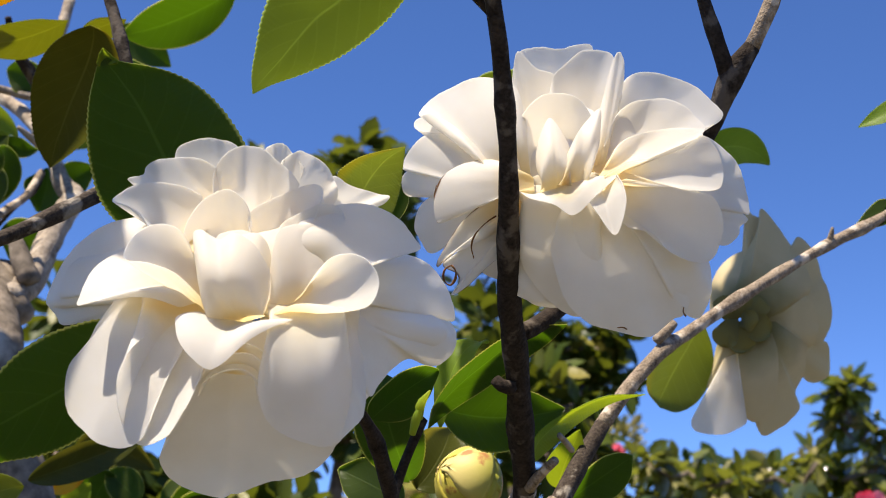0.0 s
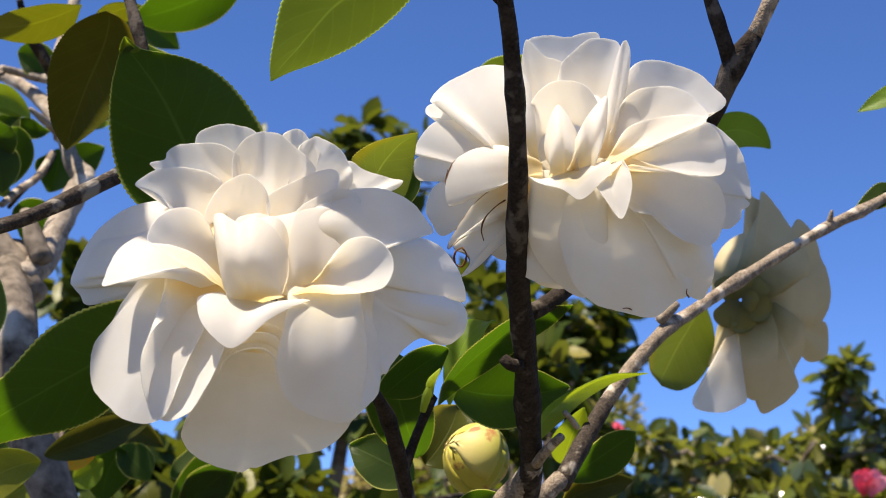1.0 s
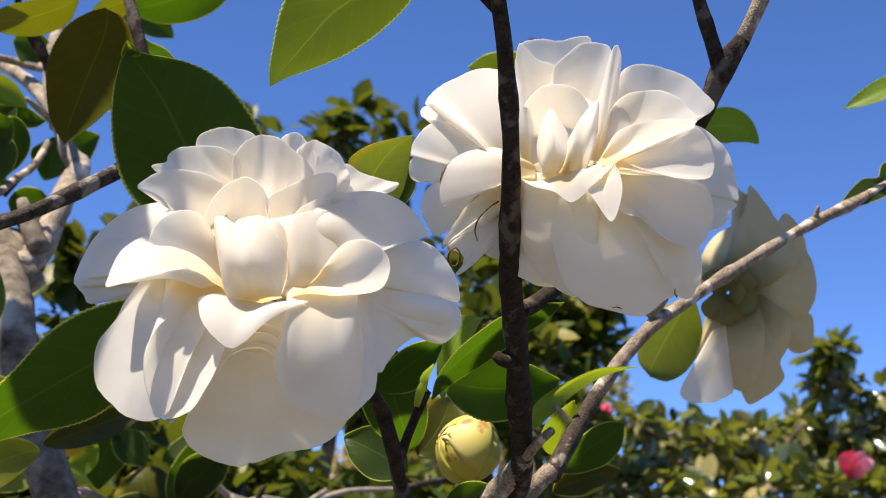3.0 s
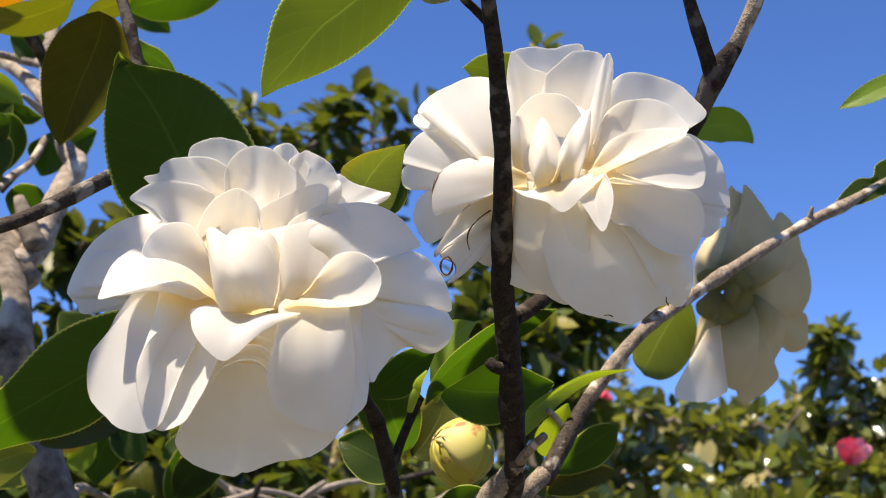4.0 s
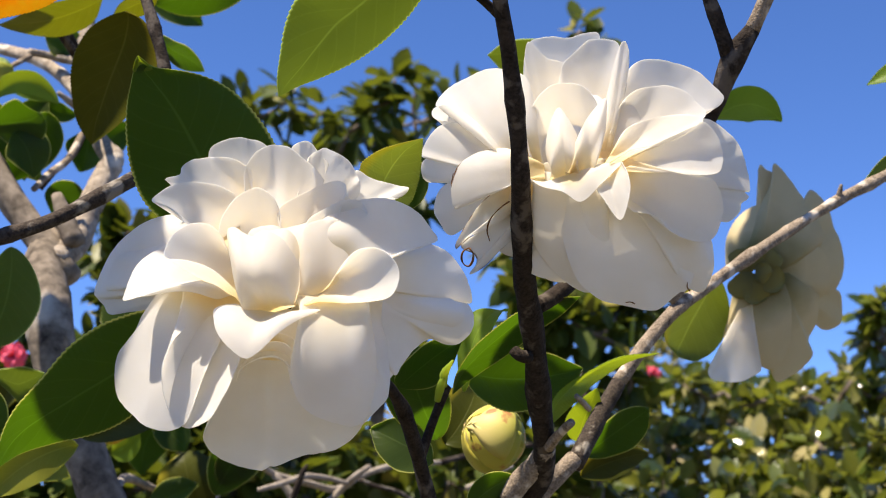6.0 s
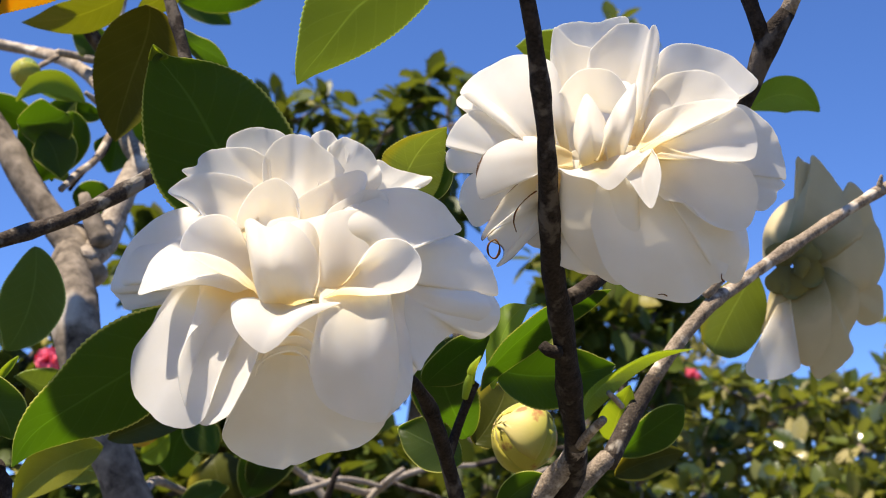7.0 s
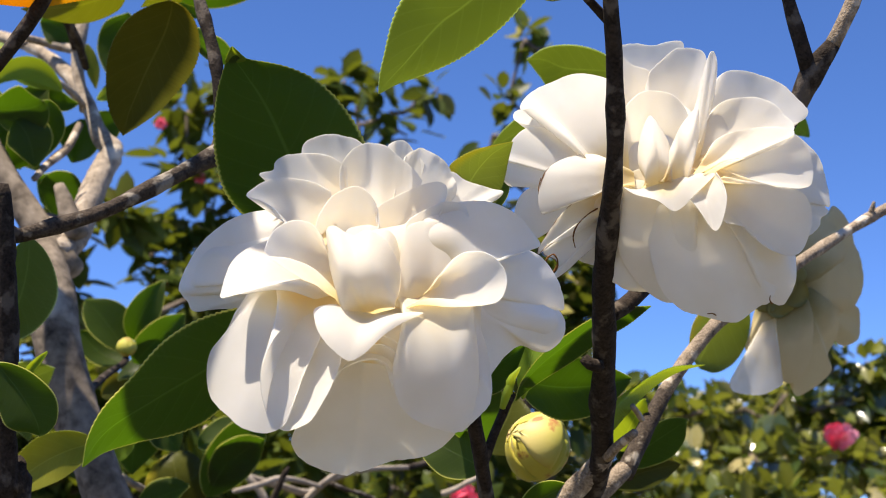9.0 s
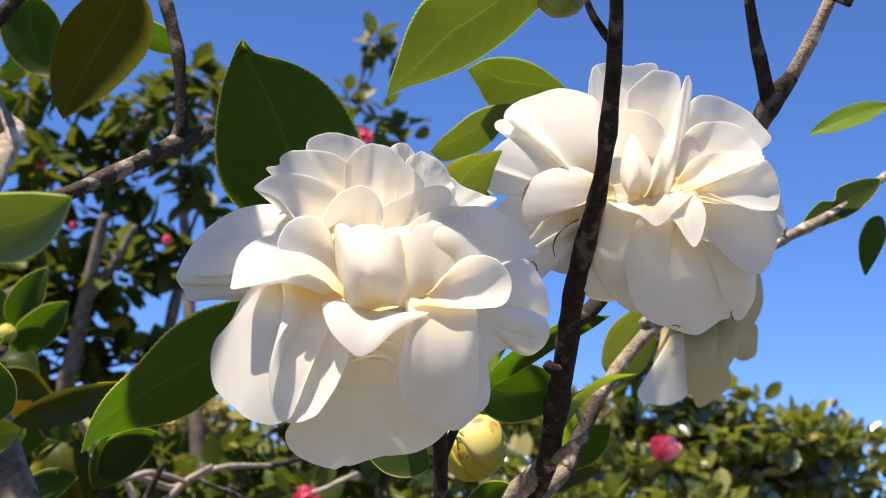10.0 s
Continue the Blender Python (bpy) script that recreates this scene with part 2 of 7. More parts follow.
def mesh_of(name, verts, faces, material, smooth=True, fields=()):
    me = bpy.data.meshes.new(name)
    me.from_pydata([tuple(v) for v in verts], [], [tuple(f) for f in faces])
    for key, values in fields:
        me.attributes.new(key, "FLOAT", "POINT").data.foreach_set("value", np.asarray(values, np.float32))
    me.materials.append(material)
    me.polygons.foreach_set("use_smooth", [smooth] * len(me.polygons))
    me.update()
    return me


def part(name, data, parent, label=""):
    """One mesh object under a thing or a part, in its parent's own space."""
    ob = new(name, data)
    ob.parent = parent
    return tagged(ob, label)


def thing(name, place, label, category, group=""):
    ob = new(name)
    ob.empty_display_size = 0.02
    ob.matrix_world = place if isinstance(place, Matrix) else Matrix.Translation(place)
    return tagged(ob, label, category, group)


def unit(v):
    return v / (np.linalg.norm(v, axis=-1, keepdims=True) + 1e-12)


def petal_outline(s, root=0.6, full=0.58, blunt=2.6):
    x = np.clip((s - full) / (1 - full), 0, 1)
    return (root + (1 - root) * np.sin(np.pi / 2 * np.clip(s / (full + 0.08), 0, 1))) * (1 - x**blunt) ** 0.55


def leaf_outline(s):
    return np.sin(np.pi * np.clip(s, 0, 1) ** 0.92) ** 0.72 * (1 - 0.18 * np.clip((s - 0.82) / 0.18, 0, 1)) + 0.012


def blade(name, base, mid, tip, width, face, material, tilt=0.0, cup=0.5, curl=0.0, ruffle=0.06,
          rows=22, columns=17, thick=0.00018, teeth=0.0, fold=0.0, bite=0.0, twist=0.0, root=None, seed=0):
    """A curved petal or leaf with two faces and a rim. base, mid and tip lie on its midrib; cup is the half angle of its cross
    section (edges come towards face; negative: they fall away), curl bends its end, teeth saw its edge."""
    rng = np.random.default_rng(seed)
    base, mid, tip, face = (np.array(v, float) for v in (base, mid, tip, face))
    k = np.linspace(0, 1, rows)
    s = 1 - (1 - k) ** 1.5 if root else k
    if root:
        # every petal has its own shoulders, lopsidedness, rolled rim and pleats
        full, blunt, lean, roll, pleat = rng.uniform(0.5, 0.68), rng.uniform(2.2, 3.4), rng.uniform(-0.12, 0.12), rng.uniform(-0.1, 0.35), rng.uniform(0.004, 0.014)
        width_at = petal_outline(s, root, full, blunt)
    else:
        lean, roll, pleat, width_at = 0.0, 0.0, 0.0, leaf_outline(s)
    ctrl = 2 * mid - (base + tip) / 2
    rib = ((1 - s) ** 2)[:, None] * base + (2 * s * (1 - s))[:, None] * ctrl + (s**2)[:, None] * tip
    tangent = unit(2 * (1 - s)[:, None] * (ctrl - base) + 2 * s[:, None] * (tip - ctrl))
    across = np.cross(tip - base, face)
    across = unit(across - (tangent @ across)[:, None] * tangent)
    normal = np.cross(across, tangent)
    a = np.radians(tilt + twist * (s - 0.4))[:, None]
    across, normal = across * np.cos(a) + normal * np.sin(a), normal * np.cos(a) - across * np.sin(a)
    u = np.linspace(-1, 1, columns)
    half = width / 2 * width_at
    ph = rng.uniform(0, 6.28, 8)
    left = 1 + ruffle * 0.8 * np.sin(7 * s + ph[0]) + ruffle * 0.4 * np.sin(17 * s + ph[1])
    right = 1 + ruffle * 0.8 * np.sin(6.5 * s + ph[2]) + ruffle * 0.4 * np.sin(19 * s + ph[3])
    if teeth:
        saw = ((np.arange(rows) % 3) / 2.0 - 0.5) * teeth * (np.sin(np.pi * s) ** 0.3)
        left, right = left + saw, right + saw
    side = np.where(u[None] < 0, left[:, None] * (1 - lean), right[:, None] * (1 + lean)) * half[:, None]
    if bite:
        side *= 1 - bite * np.exp(-(((s - 0.55) / 0.07) ** 2))[:, None] * (u[None] > 0.3)
    q = max(abs(cup), 1e-3)
    flat = np.sin(q * u) / q
    rise = np.sign(cup) * (1 - np.cos(q * u)) / q + fold * np.abs(u)
    rise = rise - np.sign(cup or 1) * roll * np.clip(np.abs(u) - 0.6, 0, 1) ** 1.6
    edge = np.abs(u) ** 2.5
    wave = np.sin(9 * s[:, None] + 2.2 * u[None] + ph[4]) + 0.6 * np.sin(16 * s[:, None] - 3 * u[None] + ph[5])
    end = np.clip((s - 0.7) / 0.3, 0, 1) ** 2
    lift = half[:, None] * rise[None] + width * ruffle * (0.5 * edge[None] + 0.6 * end[:, None]) * wave * width_at[:, None] ** 0.5
    lift += width * 0.02 * np.sin(4 * s[:, None] + 2.5 * u[None] + ph[6]) + (width * curl * end)[:, None]
    lift += width * pleat * np.sin((5 + 3 * np.sin(ph[7])) * u[None] + ph[7] + 1.5 * s[:, None]) * (s * width_at)[:, None]
    front = rib[:, None] + across[:, None] * (side * flat[None])[..., None] + normal[:, None] * lift[..., None]
    du, dv = np.gradient(front, axis=1), np.gradient(front, axis=0)
    out = unit(np.cross(du, dv))
    back = front - out * thick
    verts = np.concatenate([front.reshape(-1, 3), back.reshape(-1, 3)])
    n, c = rows * columns, columns
    quads = [(i * c + j, i * c + j + 1, (i + 1) * c + j + 1, (i + 1) * c + j) for i in range(rows - 1) for j in range(c - 1)]
    loop = [j for j in range(c)] + [i * c + c - 1 for i in range(1, rows)] + [(rows - 1) * c + j for j in range(c - 2, -1, -1)] + [i * c for i in range(rows - 2, 0, -1)]
    faces = quads + [tuple(n + v for v in reversed(f)) for f in quads]
    # the rim has corners of its own, so that the edge stays crisp
    rim = np.array(loop + [n + v for v in loop])
    k, m = len(verts), len(loop)
    faces += [(k + i, k + m + i, k + m + (i + 1) % m, k + (i + 1) % m) for i in range(m)]
    verts = np.concatenate([verts, verts[rim]])
    along, over = np.repeat(s, c), np.tile(u, rows)
    along, over = np.r_[along, along], np.r_[over, over]
    return mesh_of(name, verts, faces, material, True, (("along", np.r_[along, along[rim]]), ("across", np.r_[over, over[rim]])))


def tube(name, points, radii, material, sides=12, step=0.006, rough=0.12, knots=(), seed=0):
    """A tapered, slightly knobbly branch through points; knots: (share of its length, swelling) pairs."""
    rng = np.random.default_rng(seed)
    points, radii = np.array(points, float), np.array(radii, float)
    lengths = np.r_[0, np.cumsum(np.linalg.norm(np.diff(points, axis=0), axis=1))]
    count = max(6, int(lengths[-1] / step))
    way = np.linspace(0, lengths[-1], count)
    # Catmull-Rom through the points
    ext = np.vstack([2 * points[0] - points[1], points, 2 * points[-1] - points[-2]])
    line, rad = [], []
    for w in way:
        i = min(int(np.searchsorted(lengths, w, "right")) - 1, len(points) - 2)
        f = (w - lengths[i]) / max(lengths[i + 1] - lengths[i], 1e-9)
        p0, p1, p2, p3 = ext[i : i + 4]
        line.append(0.5 * (2 * p1 + (p2 - p0) * f + (2 * p0 - 5 * p1 + 4 * p2 - p3) * f**2 + (3 * p1 - p0 - 3 * p2 + p3) * f**3))
        rad.append(radii[i] * (1 - f) + radii[i + 1] * f)
    line, rad = np.array(line), np.array(rad)
    for at, swell in knots:
        rad = rad * (1 + swell * np.exp(-(((way / lengths[-1] - at) * lengths[-1] / (2.2 * rad.mean())) ** 2)))
    tangent = unit(np.gradient(line, axis=0))
    ref = np.array([0.3, -0.9, 0.2]) if abs(tangent.mean(0)[2]) > 0.6 else np.array([0.1, 0.2, 1.0])
    a = unit(np.cross(tangent, ref))
    b = np.cross(tangent, a)
    ang = np.linspace(0, 2 * np.pi, sides, endpoint=False)
    bumps = 1 + rough * rng.normal(0, 0.45, (count, sides)) + rough * 0.8 * np.sin(way[:, None] * 90 + 3 * np.sin(ang)[None] + rng.uniform(0, 6))
    ring = line[:, None] + (rad[:, None] * bumps)[..., None] * (a[:, None] * np.cos(ang)[None, :, None] + b[:, None] * np.sin(ang)[None, :, None])
    verts = np.vstack([ring.reshape(-1, 3), line[0] - tangent[0] * rad[0] * 0.3, line[-1] + tangent[-1] * rad[-1] * 0.4])
    faces = [(i * sides + j, i * sides + (j + 1) % sides, (i + 1) * sides + (j + 1) % sides, (i + 1) * sides + j) for i in range(count - 1) for j in range(sides)]
    e = len(verts) - 2
    faces += [(e, (j + 1) % sides, j) for j in range(sides)]
    faces += [(e + 1, (count - 1) * sides + j, (count - 1) * sides + (j + 1) % sides) for j in range(sides)]
    return mesh_of(name, verts, faces, material)


PIECE = [0]


def scale_petal(flower, base, mid, tip, width, cup=0.5, tilt=0, curl=0.0, ruffle=0.05, root=0.6, material=None, label=""):
    """A small petal or sepal by its midrib and width, in the flower's own space, in millimetres."""
    PIECE[0] += 1
    rng = random.Random(PIECE[0])
    mm = [[c / 1000 for c in v] for v in (base, mid, tip)]
    return part("petal", blade("petal", *mm, width / 1000, (0, 0, 1), material or WHITE, tilt, cup, curl, ruffle, twist=rng.uniform(-22, 22), root=root, seed=PIECE[0]), flower, label)


def spline(points, count):
    """Points evenly spread along a smooth curve through the given ones."""
    points = np.array(points, float)
    ext = np.vstack([2 * points[0] - points[1], points, 2 * points[-1] - points[-2]])
    lengths = np.r_[0, np.cumsum(np.linalg.norm(np.diff(points, axis=0), axis=1))]
    line = []
    for w in np.linspace(0, lengths[-1], count):
        i = min(int(np.searchsorted(lengths, w, "right")) - 1, len(points) - 2)
        f = (w - lengths[i]) / max(lengths[i + 1] - lengths[i], 1e-9)
        p0, p1, p2, p3 = ext[i : i + 4]
        line.append(0.5 * (2 * p1 + (p2 - p0) * f + (2 * p0 - 5 * p1 + 4 * p2 - p3) * f**2 + (3 * p1 - p0 - 3 * p2 + p3) * f**3))
    return np.array(line)


def shell(name, front, thick, material, along, across, margin):
    """A thin two-faced sheet from a grid of points, its rim crisp."""
    rows, c = front.shape[:2]
    out = unit(np.cross(np.gradient(front, axis=1), np.gradient(front, axis=0)))
    verts = np.concatenate([front.reshape(-1, 3), (front - out * thick).reshape(-1, 3)])
    n = rows * c
    quads = [(i * c + j, i * c + j + 1, (i + 1) * c + j + 1, (i + 1) * c + j) for i in range(rows - 1) for j in range(c - 1)]
    loop = list(range(c)) + [i * c + c - 1 for i in range(1, rows)] + [(rows - 1) * c + j for j in range(c - 2, -1, -1)] + [i * c for i in range(rows - 2, 0, -1)]
    rim = np.array(loop + [n + v for v in loop])
    k, m = len(verts), len(loop)
    faces = quads + [tuple(n + v for v in reversed(f)) for f in quads]
    faces += [(k + i, k + m + i, k + m + (i + 1) % m, k + (i + 1) % m) for i in range(m)]
    verts = np.concatenate([verts, verts[rim]])
    fields = [(key, np.tile(np.ravel(v), 2)) for key, v in (("along", along), ("across", across), ("margin", margin))]
    return mesh_of(name, verts, faces, material, True, [(key, np.r_[v, v[rim]]) for key, v in fields])


def petal(flower, base, rim, bulge=2.0, lip=0.0, spread=None, material=None, label="", frill=0.0):
    """A petal in the flower's own space, in millimetres (x across, y up, z out of the flower): it fans out from its base to a rim
    through the given points. bulge swells its middle, lip turns its rim out (+) or back (-), frill crimps it."""
    PIECE[0] += 1
    rng = np.random.default_rng(PIECE[0])
    rows, columns = 20, 57
    rim, base = spline(rim, columns), np.array(base, float)
    middle = rim[columns // 2]
    size = np.linalg.norm(rim - base, axis=1).max()
    # the petal's own plane, seen from the open side
    facing = np.linalg.svd(rim - base, full_matrices=False)[2][2]
    facing = unit(facing * (1 if facing[2] > 0 else -1) + np.array((0.0, 0.0, 0.6)))
    wide = rim[-1] - rim[0]
    spread = spread or min(0.3 * np.linalg.norm(wide), 0.22 * size)
    axis = unit(middle - base)
    foot = base + unit(wide - (wide @ axis) * axis) * np.linspace(-spread, spread, columns)[:, None]
    u, s, ph = np.linspace(-1, 1, columns), np.linspace(0, 1, rows) ** 0.85, rng.uniform(0, 6.28, 12)
    def uneven(knots):
        """Smooth chance waves along the rim, about one unit high."""
        coarse = np.interp(np.linspace(0, 1, columns), np.linspace(0, 1, knots), rng.normal(0, 0.7, knots))
        return np.convolve(np.pad(coarse, 2, "edge"), (0.1, 0.2, 0.4, 0.2, 0.1), "valid")
    nick = 0.006 * uneven(7) + 0.005 * uneven(19) + rng.normal(0, 0.0015, columns)
    grid = foot[None] + (rim - foot)[None] * (s[:, None] * (1 + nick[None] * s[:, None] ** 4))[..., None]
    lift = bulge * np.sin(np.pi * s**0.85)[:, None] * (1 - 0.55 * u[None] ** 4)
    # soft hollows and folds, a wavy margin, and faint pleats that run from the base
    lift += 0.013 * size * np.sin(np.pi * s)[:, None] * np.sin(2.6 * u[None] + 2.2 * s[:, None] + ph[2])
    lift += 0.010 * size * s[:, None] ** 2 * np.sin((4.5 + 1.5 * np.sin(ph[3])) * u[None] + 1.5 * s[:, None] + ph[4])
    lift += 0.014 * size * s[:, None] ** 4 * uneven(9)[None] + 0.006 * size * s[:, None] ** 7 * uneven(17)[None]
    lift += 0.0022 * size * (np.sin(np.pi * s) * s)[:, None] * uneven(21)[None]
    lift += s[:, None] ** 7 * (lip * (1 + 0.5 * uneven(6)) + frill * 1.6 * uneven(21))[None]
    grid += facing * lift[..., None]
    along, margin = np.linalg.norm(grid - base, axis=2) / size, np.repeat(s[:, None], columns, 1)
    return part("petal", shell("petal", grid / 1000, 0.00024, material or WHITE, along, np.repeat(u[None], rows, 0), margin), flower, label)


def whorl(flower, centre, radius, count, depth, turn=0.0):
    """A ring of outer petals at the back of a flower, in millimetres."""
    for k in range(count):
        a = turn + k / count * 2 * math.pi
        rim = []
        for f, r in ((-1.0, 0.55), (-0.85, 0.84), (-0.45, 0.98), (0.0, 1.0), (0.45, 0.97), (0.85, 0.86), (1.0, 0.55)):
            g = a + f * 3.4 / count
            rim.append((centre[0] + radius[0] * r * math.cos(g), centre[1] + radius[1] * r * math.sin(g), depth - 5 * r + 1.5 * (k % 2)))
        petal(flower, (centre[0] + 5 * math.cos(a), centre[1] + 5 * math.sin(a), depth + 4), rim, 3.0, material=WHITE_OUTER_SHADED)


def torn_edge(flower, points, radius=0.3):
    """A withered brown seam on a petal, in the flower's own space, in millimetres."""
    PIECE[0] += 1
    return part("torn_edge", tube("torn_edge", np.array(points) / 1000, [radius / 1000 * (0.6 + 0.4 * (k % 3)) for k in range(len(points))], BROWN, 6, 0.0006, 0.2, (), PIECE[0]), flower, "withered brown torn petal edge")


def leaf(branch, base, mid, tip, width, tilt=0, cup=0.15, fold=0.12, curl=0.0, material=None, label="", bite=0.0, face=None):
    """A leaf of a branch, in world metres."""
    PIECE[0] += 1
    o = branch.matrix_world.translation
    pts = [Vector(v) - o for v in (base, mid, tip)]
    return part("leaf", blade("leaf", *pts, width, face or FACE, material or LEAF, tilt, cup, curl, 0.025, 91, 11, 0.0003, 0.022, fold, bite, seed=PIECE[0]), branch, label)


def broad_leaf(branch, left, right, fold=0.06, cup=0.0, material=None, label=""):
    """A finely toothed leaf between its two edges, each from the stalk to the tip, in world metres. fold sinks the midrib,
    cup hollows (+) or domes (-) the blade."""
    PIECE[0] += 1
    rng = np.random.default_rng(PIECE[0])
    rows, columns = 181, 15
    o = np.array(branch.matrix_world.translation)
    left, right = (spline(np.array(edge) - o, rows) for edge in (left, right))
    s, u, ph = np.linspace(0, 1, rows), np.linspace(-1, 1, columns), rng.uniform(0, 6.28, 6)
    wide = np.linalg.norm(right - left, axis=1)
    out = unit(right - left)
    saw = ((np.arange(rows) % 4) / 3.0 - 0.5) * 0.00045 * np.sin(np.pi * s) ** 0.4 * rng.uniform(0.5, 1.4, rows)
    left, right = left - out * saw[:, None], right + out * saw[:, None]
    grid = left[:, None] + (right - left)[:, None] * ((u + 1) / 2)[None, :, None]
    rib = (left + right) / 2
    normal = unit(np.cross(np.gradient(rib, axis=0), right - left + 1e-9))
    normal *= np.where(normal @ np.array(FACE) > 0, 1.0, -1.0)[:, None]
    size = wide.max()
    lift = wide[:, None] * (fold * (np.abs(u) - 1) + cup * (u * u - 1))[None]
    lift += size * (0.020 * np.sin(5 * s[:, None] + 2 * u[None] + ph[0]) + 0.012 * np.abs(u[None]) ** 2 * np.sin(14 * s[:, None] + 1.6 * u[None] + ph[1])) * np.sin(np.pi * s)[:, None]
    # the blade swells a little between its side veins
    lift += size * 0.0035 * np.sin(58 * (s[:, None] - 0.22 * np.abs(u[None]))) * (np.abs(u) * (1 - np.abs(u)) * 4)[None] * np.sin(np.pi * s)[:, None]
    grid = grid + normal[:, None] * lift[..., None]
    return part("leaf", shell("leaf", grid, 0.0003, material or LEAF, np.repeat(s[:, None], columns, 1), np.repeat(u[None], rows, 0), np.repeat(s[:, None], columns, 1)), branch, label)


def wood(branch, points, radii, material, label="", sides=12, rough=0.06, knots=(), name="wood"):
    PIECE[0] += 1
    o = np.array(branch.matrix_world.translation)
    return part(name, tube(name, np.array(points) - o, radii, material, sides, max(0.004, min(radii) * 1.2), rough, knots, PIECE[0]), branch, label)


RIGHT, UP, OUT = (Vector(v) for v in ((0.99946, 0.02425, 0.02223), (-0.01590, -0.23556, 0.97173), (0.02880, -0.97156, -0.23505)))


def frame_at(place):
    """A flower's own space: x across, y up, z towards the open side."""
    m = Matrix((RIGHT, UP, OUT)).transposed().to_4x4()
    m.translation = place
    return m


# ---- the ground ----
def ground():
    n, verts = 41, []
    for i in range(n):
        for j in range(n):
            x, y = ((k / (n - 1) * 2 - 1) for k in (i, j))
            x, y = (math.copysign(abs(k) ** 3, k) * 900 for k in (x, y))
            verts.append((x, y, 0.05 * noise.noise(Vector((x, y, 0)) * 0.4)))
    faces = [(i * n + j, (i + 1) * n + j, (i + 1) * n + j + 1, i * n + j + 1) for i in range(n - 1) for j in range(n - 1)]
    ob = new("ground", mesh_of("ground", verts, faces, EARTH))
    return tagged(ob, "earth and leaf litter under the camellia bushes", "ground", kind="structure")


ground()

# ---- the white camellias and the branches round them ----

flower_open = thing("camellia_flower", frame_at((-0.0531, 0.3690, 1.6072)), "fully open white camellia with ruffled petals and a cream heart", "flower", "white camellia flowers")
petal(flower_open, (23.0, 3.4, 1.0), [(33.9, 13.6, -3.0), (43.3, 13.6, -4.7), (51.1, 11.5, -6.3), (55.4, 7.0, -8.0), (58.3, 1.1, -8.7), (59.2, -5.2, -9.3), (55.4, -4.3, -10.0), (51.1, -2.1, -8.0), (45.0, -1.0, -6.0), (40.4, -1.3, -4.0)], 4, material=WHITE_OUTER_SHADED)
petal(flower_open, (25.5, 0.8, -1.0), [(51.1, -0.3, -10.0), (58.7, -6.4, -10.0), (59.4, -12.8, -10.0), (54.9, -17.4, -10.0), (51.1, -17.6, -8.7), (46.4, -15.8, -7.3), (41.7, -18.6, -6.0), (38.0, -23.0, -4.7), (35.6, -25.8, -3.3), (30.9, -17.1, -2.0)], 5, material=WHITE_OUTER_SHADED)
petal(flower_open, (27.2, -0.8, 0.0), [(39.0, -1.8, -4.0), (47.6, -1.9, -5.5), (54.9, -4.7, -7.0), (57.3, -8.9, -7.0), (53.6, -12.3, -7.0), (44.2, -12.2, -5.5), (35.6, -9.6, -4.0)], 3, material=WHITE_OUTER_SHADED)
petal(flower_open, (-16.7, 3.5, 2.0), [(-41.6, 3.3, -4.0), (-53.0, 0.7, -4.3), (-51.2, -3.2, -4.7), (-49.6, -5.5, -5.0), (-43.2, -4.9, -3.3), (-35.2, -4.5, -1.7), (-27.2, -3.4, 0.0)], 3)
petal(flower_open, (-13.1, 6.9, 3.0), [(-20.4, 23.3, -0.0), (-27.3, 23.8, -0.9), (-35.5, 22.3, -1.8), (-42.5, 18.6, -2.7), (-48.0, 13.6, -3.6), (-51.7, 7.6, -3.8), (-53.8, 2.1, -3.3), (-53.4, -0.3, -2.9), (-48.1, -0.8, -2.4), (-39.5, 0.8, -2.0)], 5)
petal(flower_open, (-12.0, 6.9, 5.0), [(-23.2, 19.4, 3.0), (-27.7, 18.9, 1.9), (-34.2, 17.7, 0.8), (-40.8, 15.1, 0.0), (-46.0, 11.1, 0.0), (-48.6, 6.5, 0.0), (-49.1, 1.9, 0.8), (-42.7, 2.8, 1.9), (-33.4, 3.5, 3.0)], 4, lip=-1)
petal(flower_open, (-8.9, 4.5, 9.0), [(-22.7, 15.6, 6.0), (-27.2, 14.8, 7.2), (-32.1, 12.6, 9.2), (-35.9, 9.0, 12.8), (-37.5, 5.1, 16.8), (-37.9, 1.0, 21.0), (-37.7, -0.9, 22.8), (-32.9, 0.1, 23.2), (-27.4, 0.7, 20.8), (-20.3, 0.4, 18.0), (-13.3, -2.0, 15.0)], 4, lip=0.8)
petal(flower_open, (-5.9, 27.2, -0.0), [(-18.3, 39.3, -3.0), (-17.7, 43.2, -4.3), (-15.3, 45.3, -5.7), (-11.2, 46.5, -7.0), (-6.5, 46.0, -5.7), (-2.5, 44.7, -4.3), (0.7, 42.4, -3.0)], -2)
petal(flower_open, (9.4, 22.1, 0.0), [(4.8, 39.3, -3.0), (7.3, 43.0, -4.2), (9.7, 44.6, -5.4), (12.5, 44.1, -5.6), (14.9, 41.1, -4.8), (17.8, 37.6, -4.0)], -2)
petal(flower_open, (12.1, 20.4, 2.0), [(11.1, 37.5, -2.0), (12.7, 40.5, -3.1), (15.0, 41.8, -4.2), (17.0, 42.5, -5.0), (20.8, 40.6, -5.0), (24.2, 37.9, -5.0), (26.7, 32.9, -4.5), (27.0, 28.7, -3.8), (23.7, 24.7, -3.0)], -1, frill=0.35)
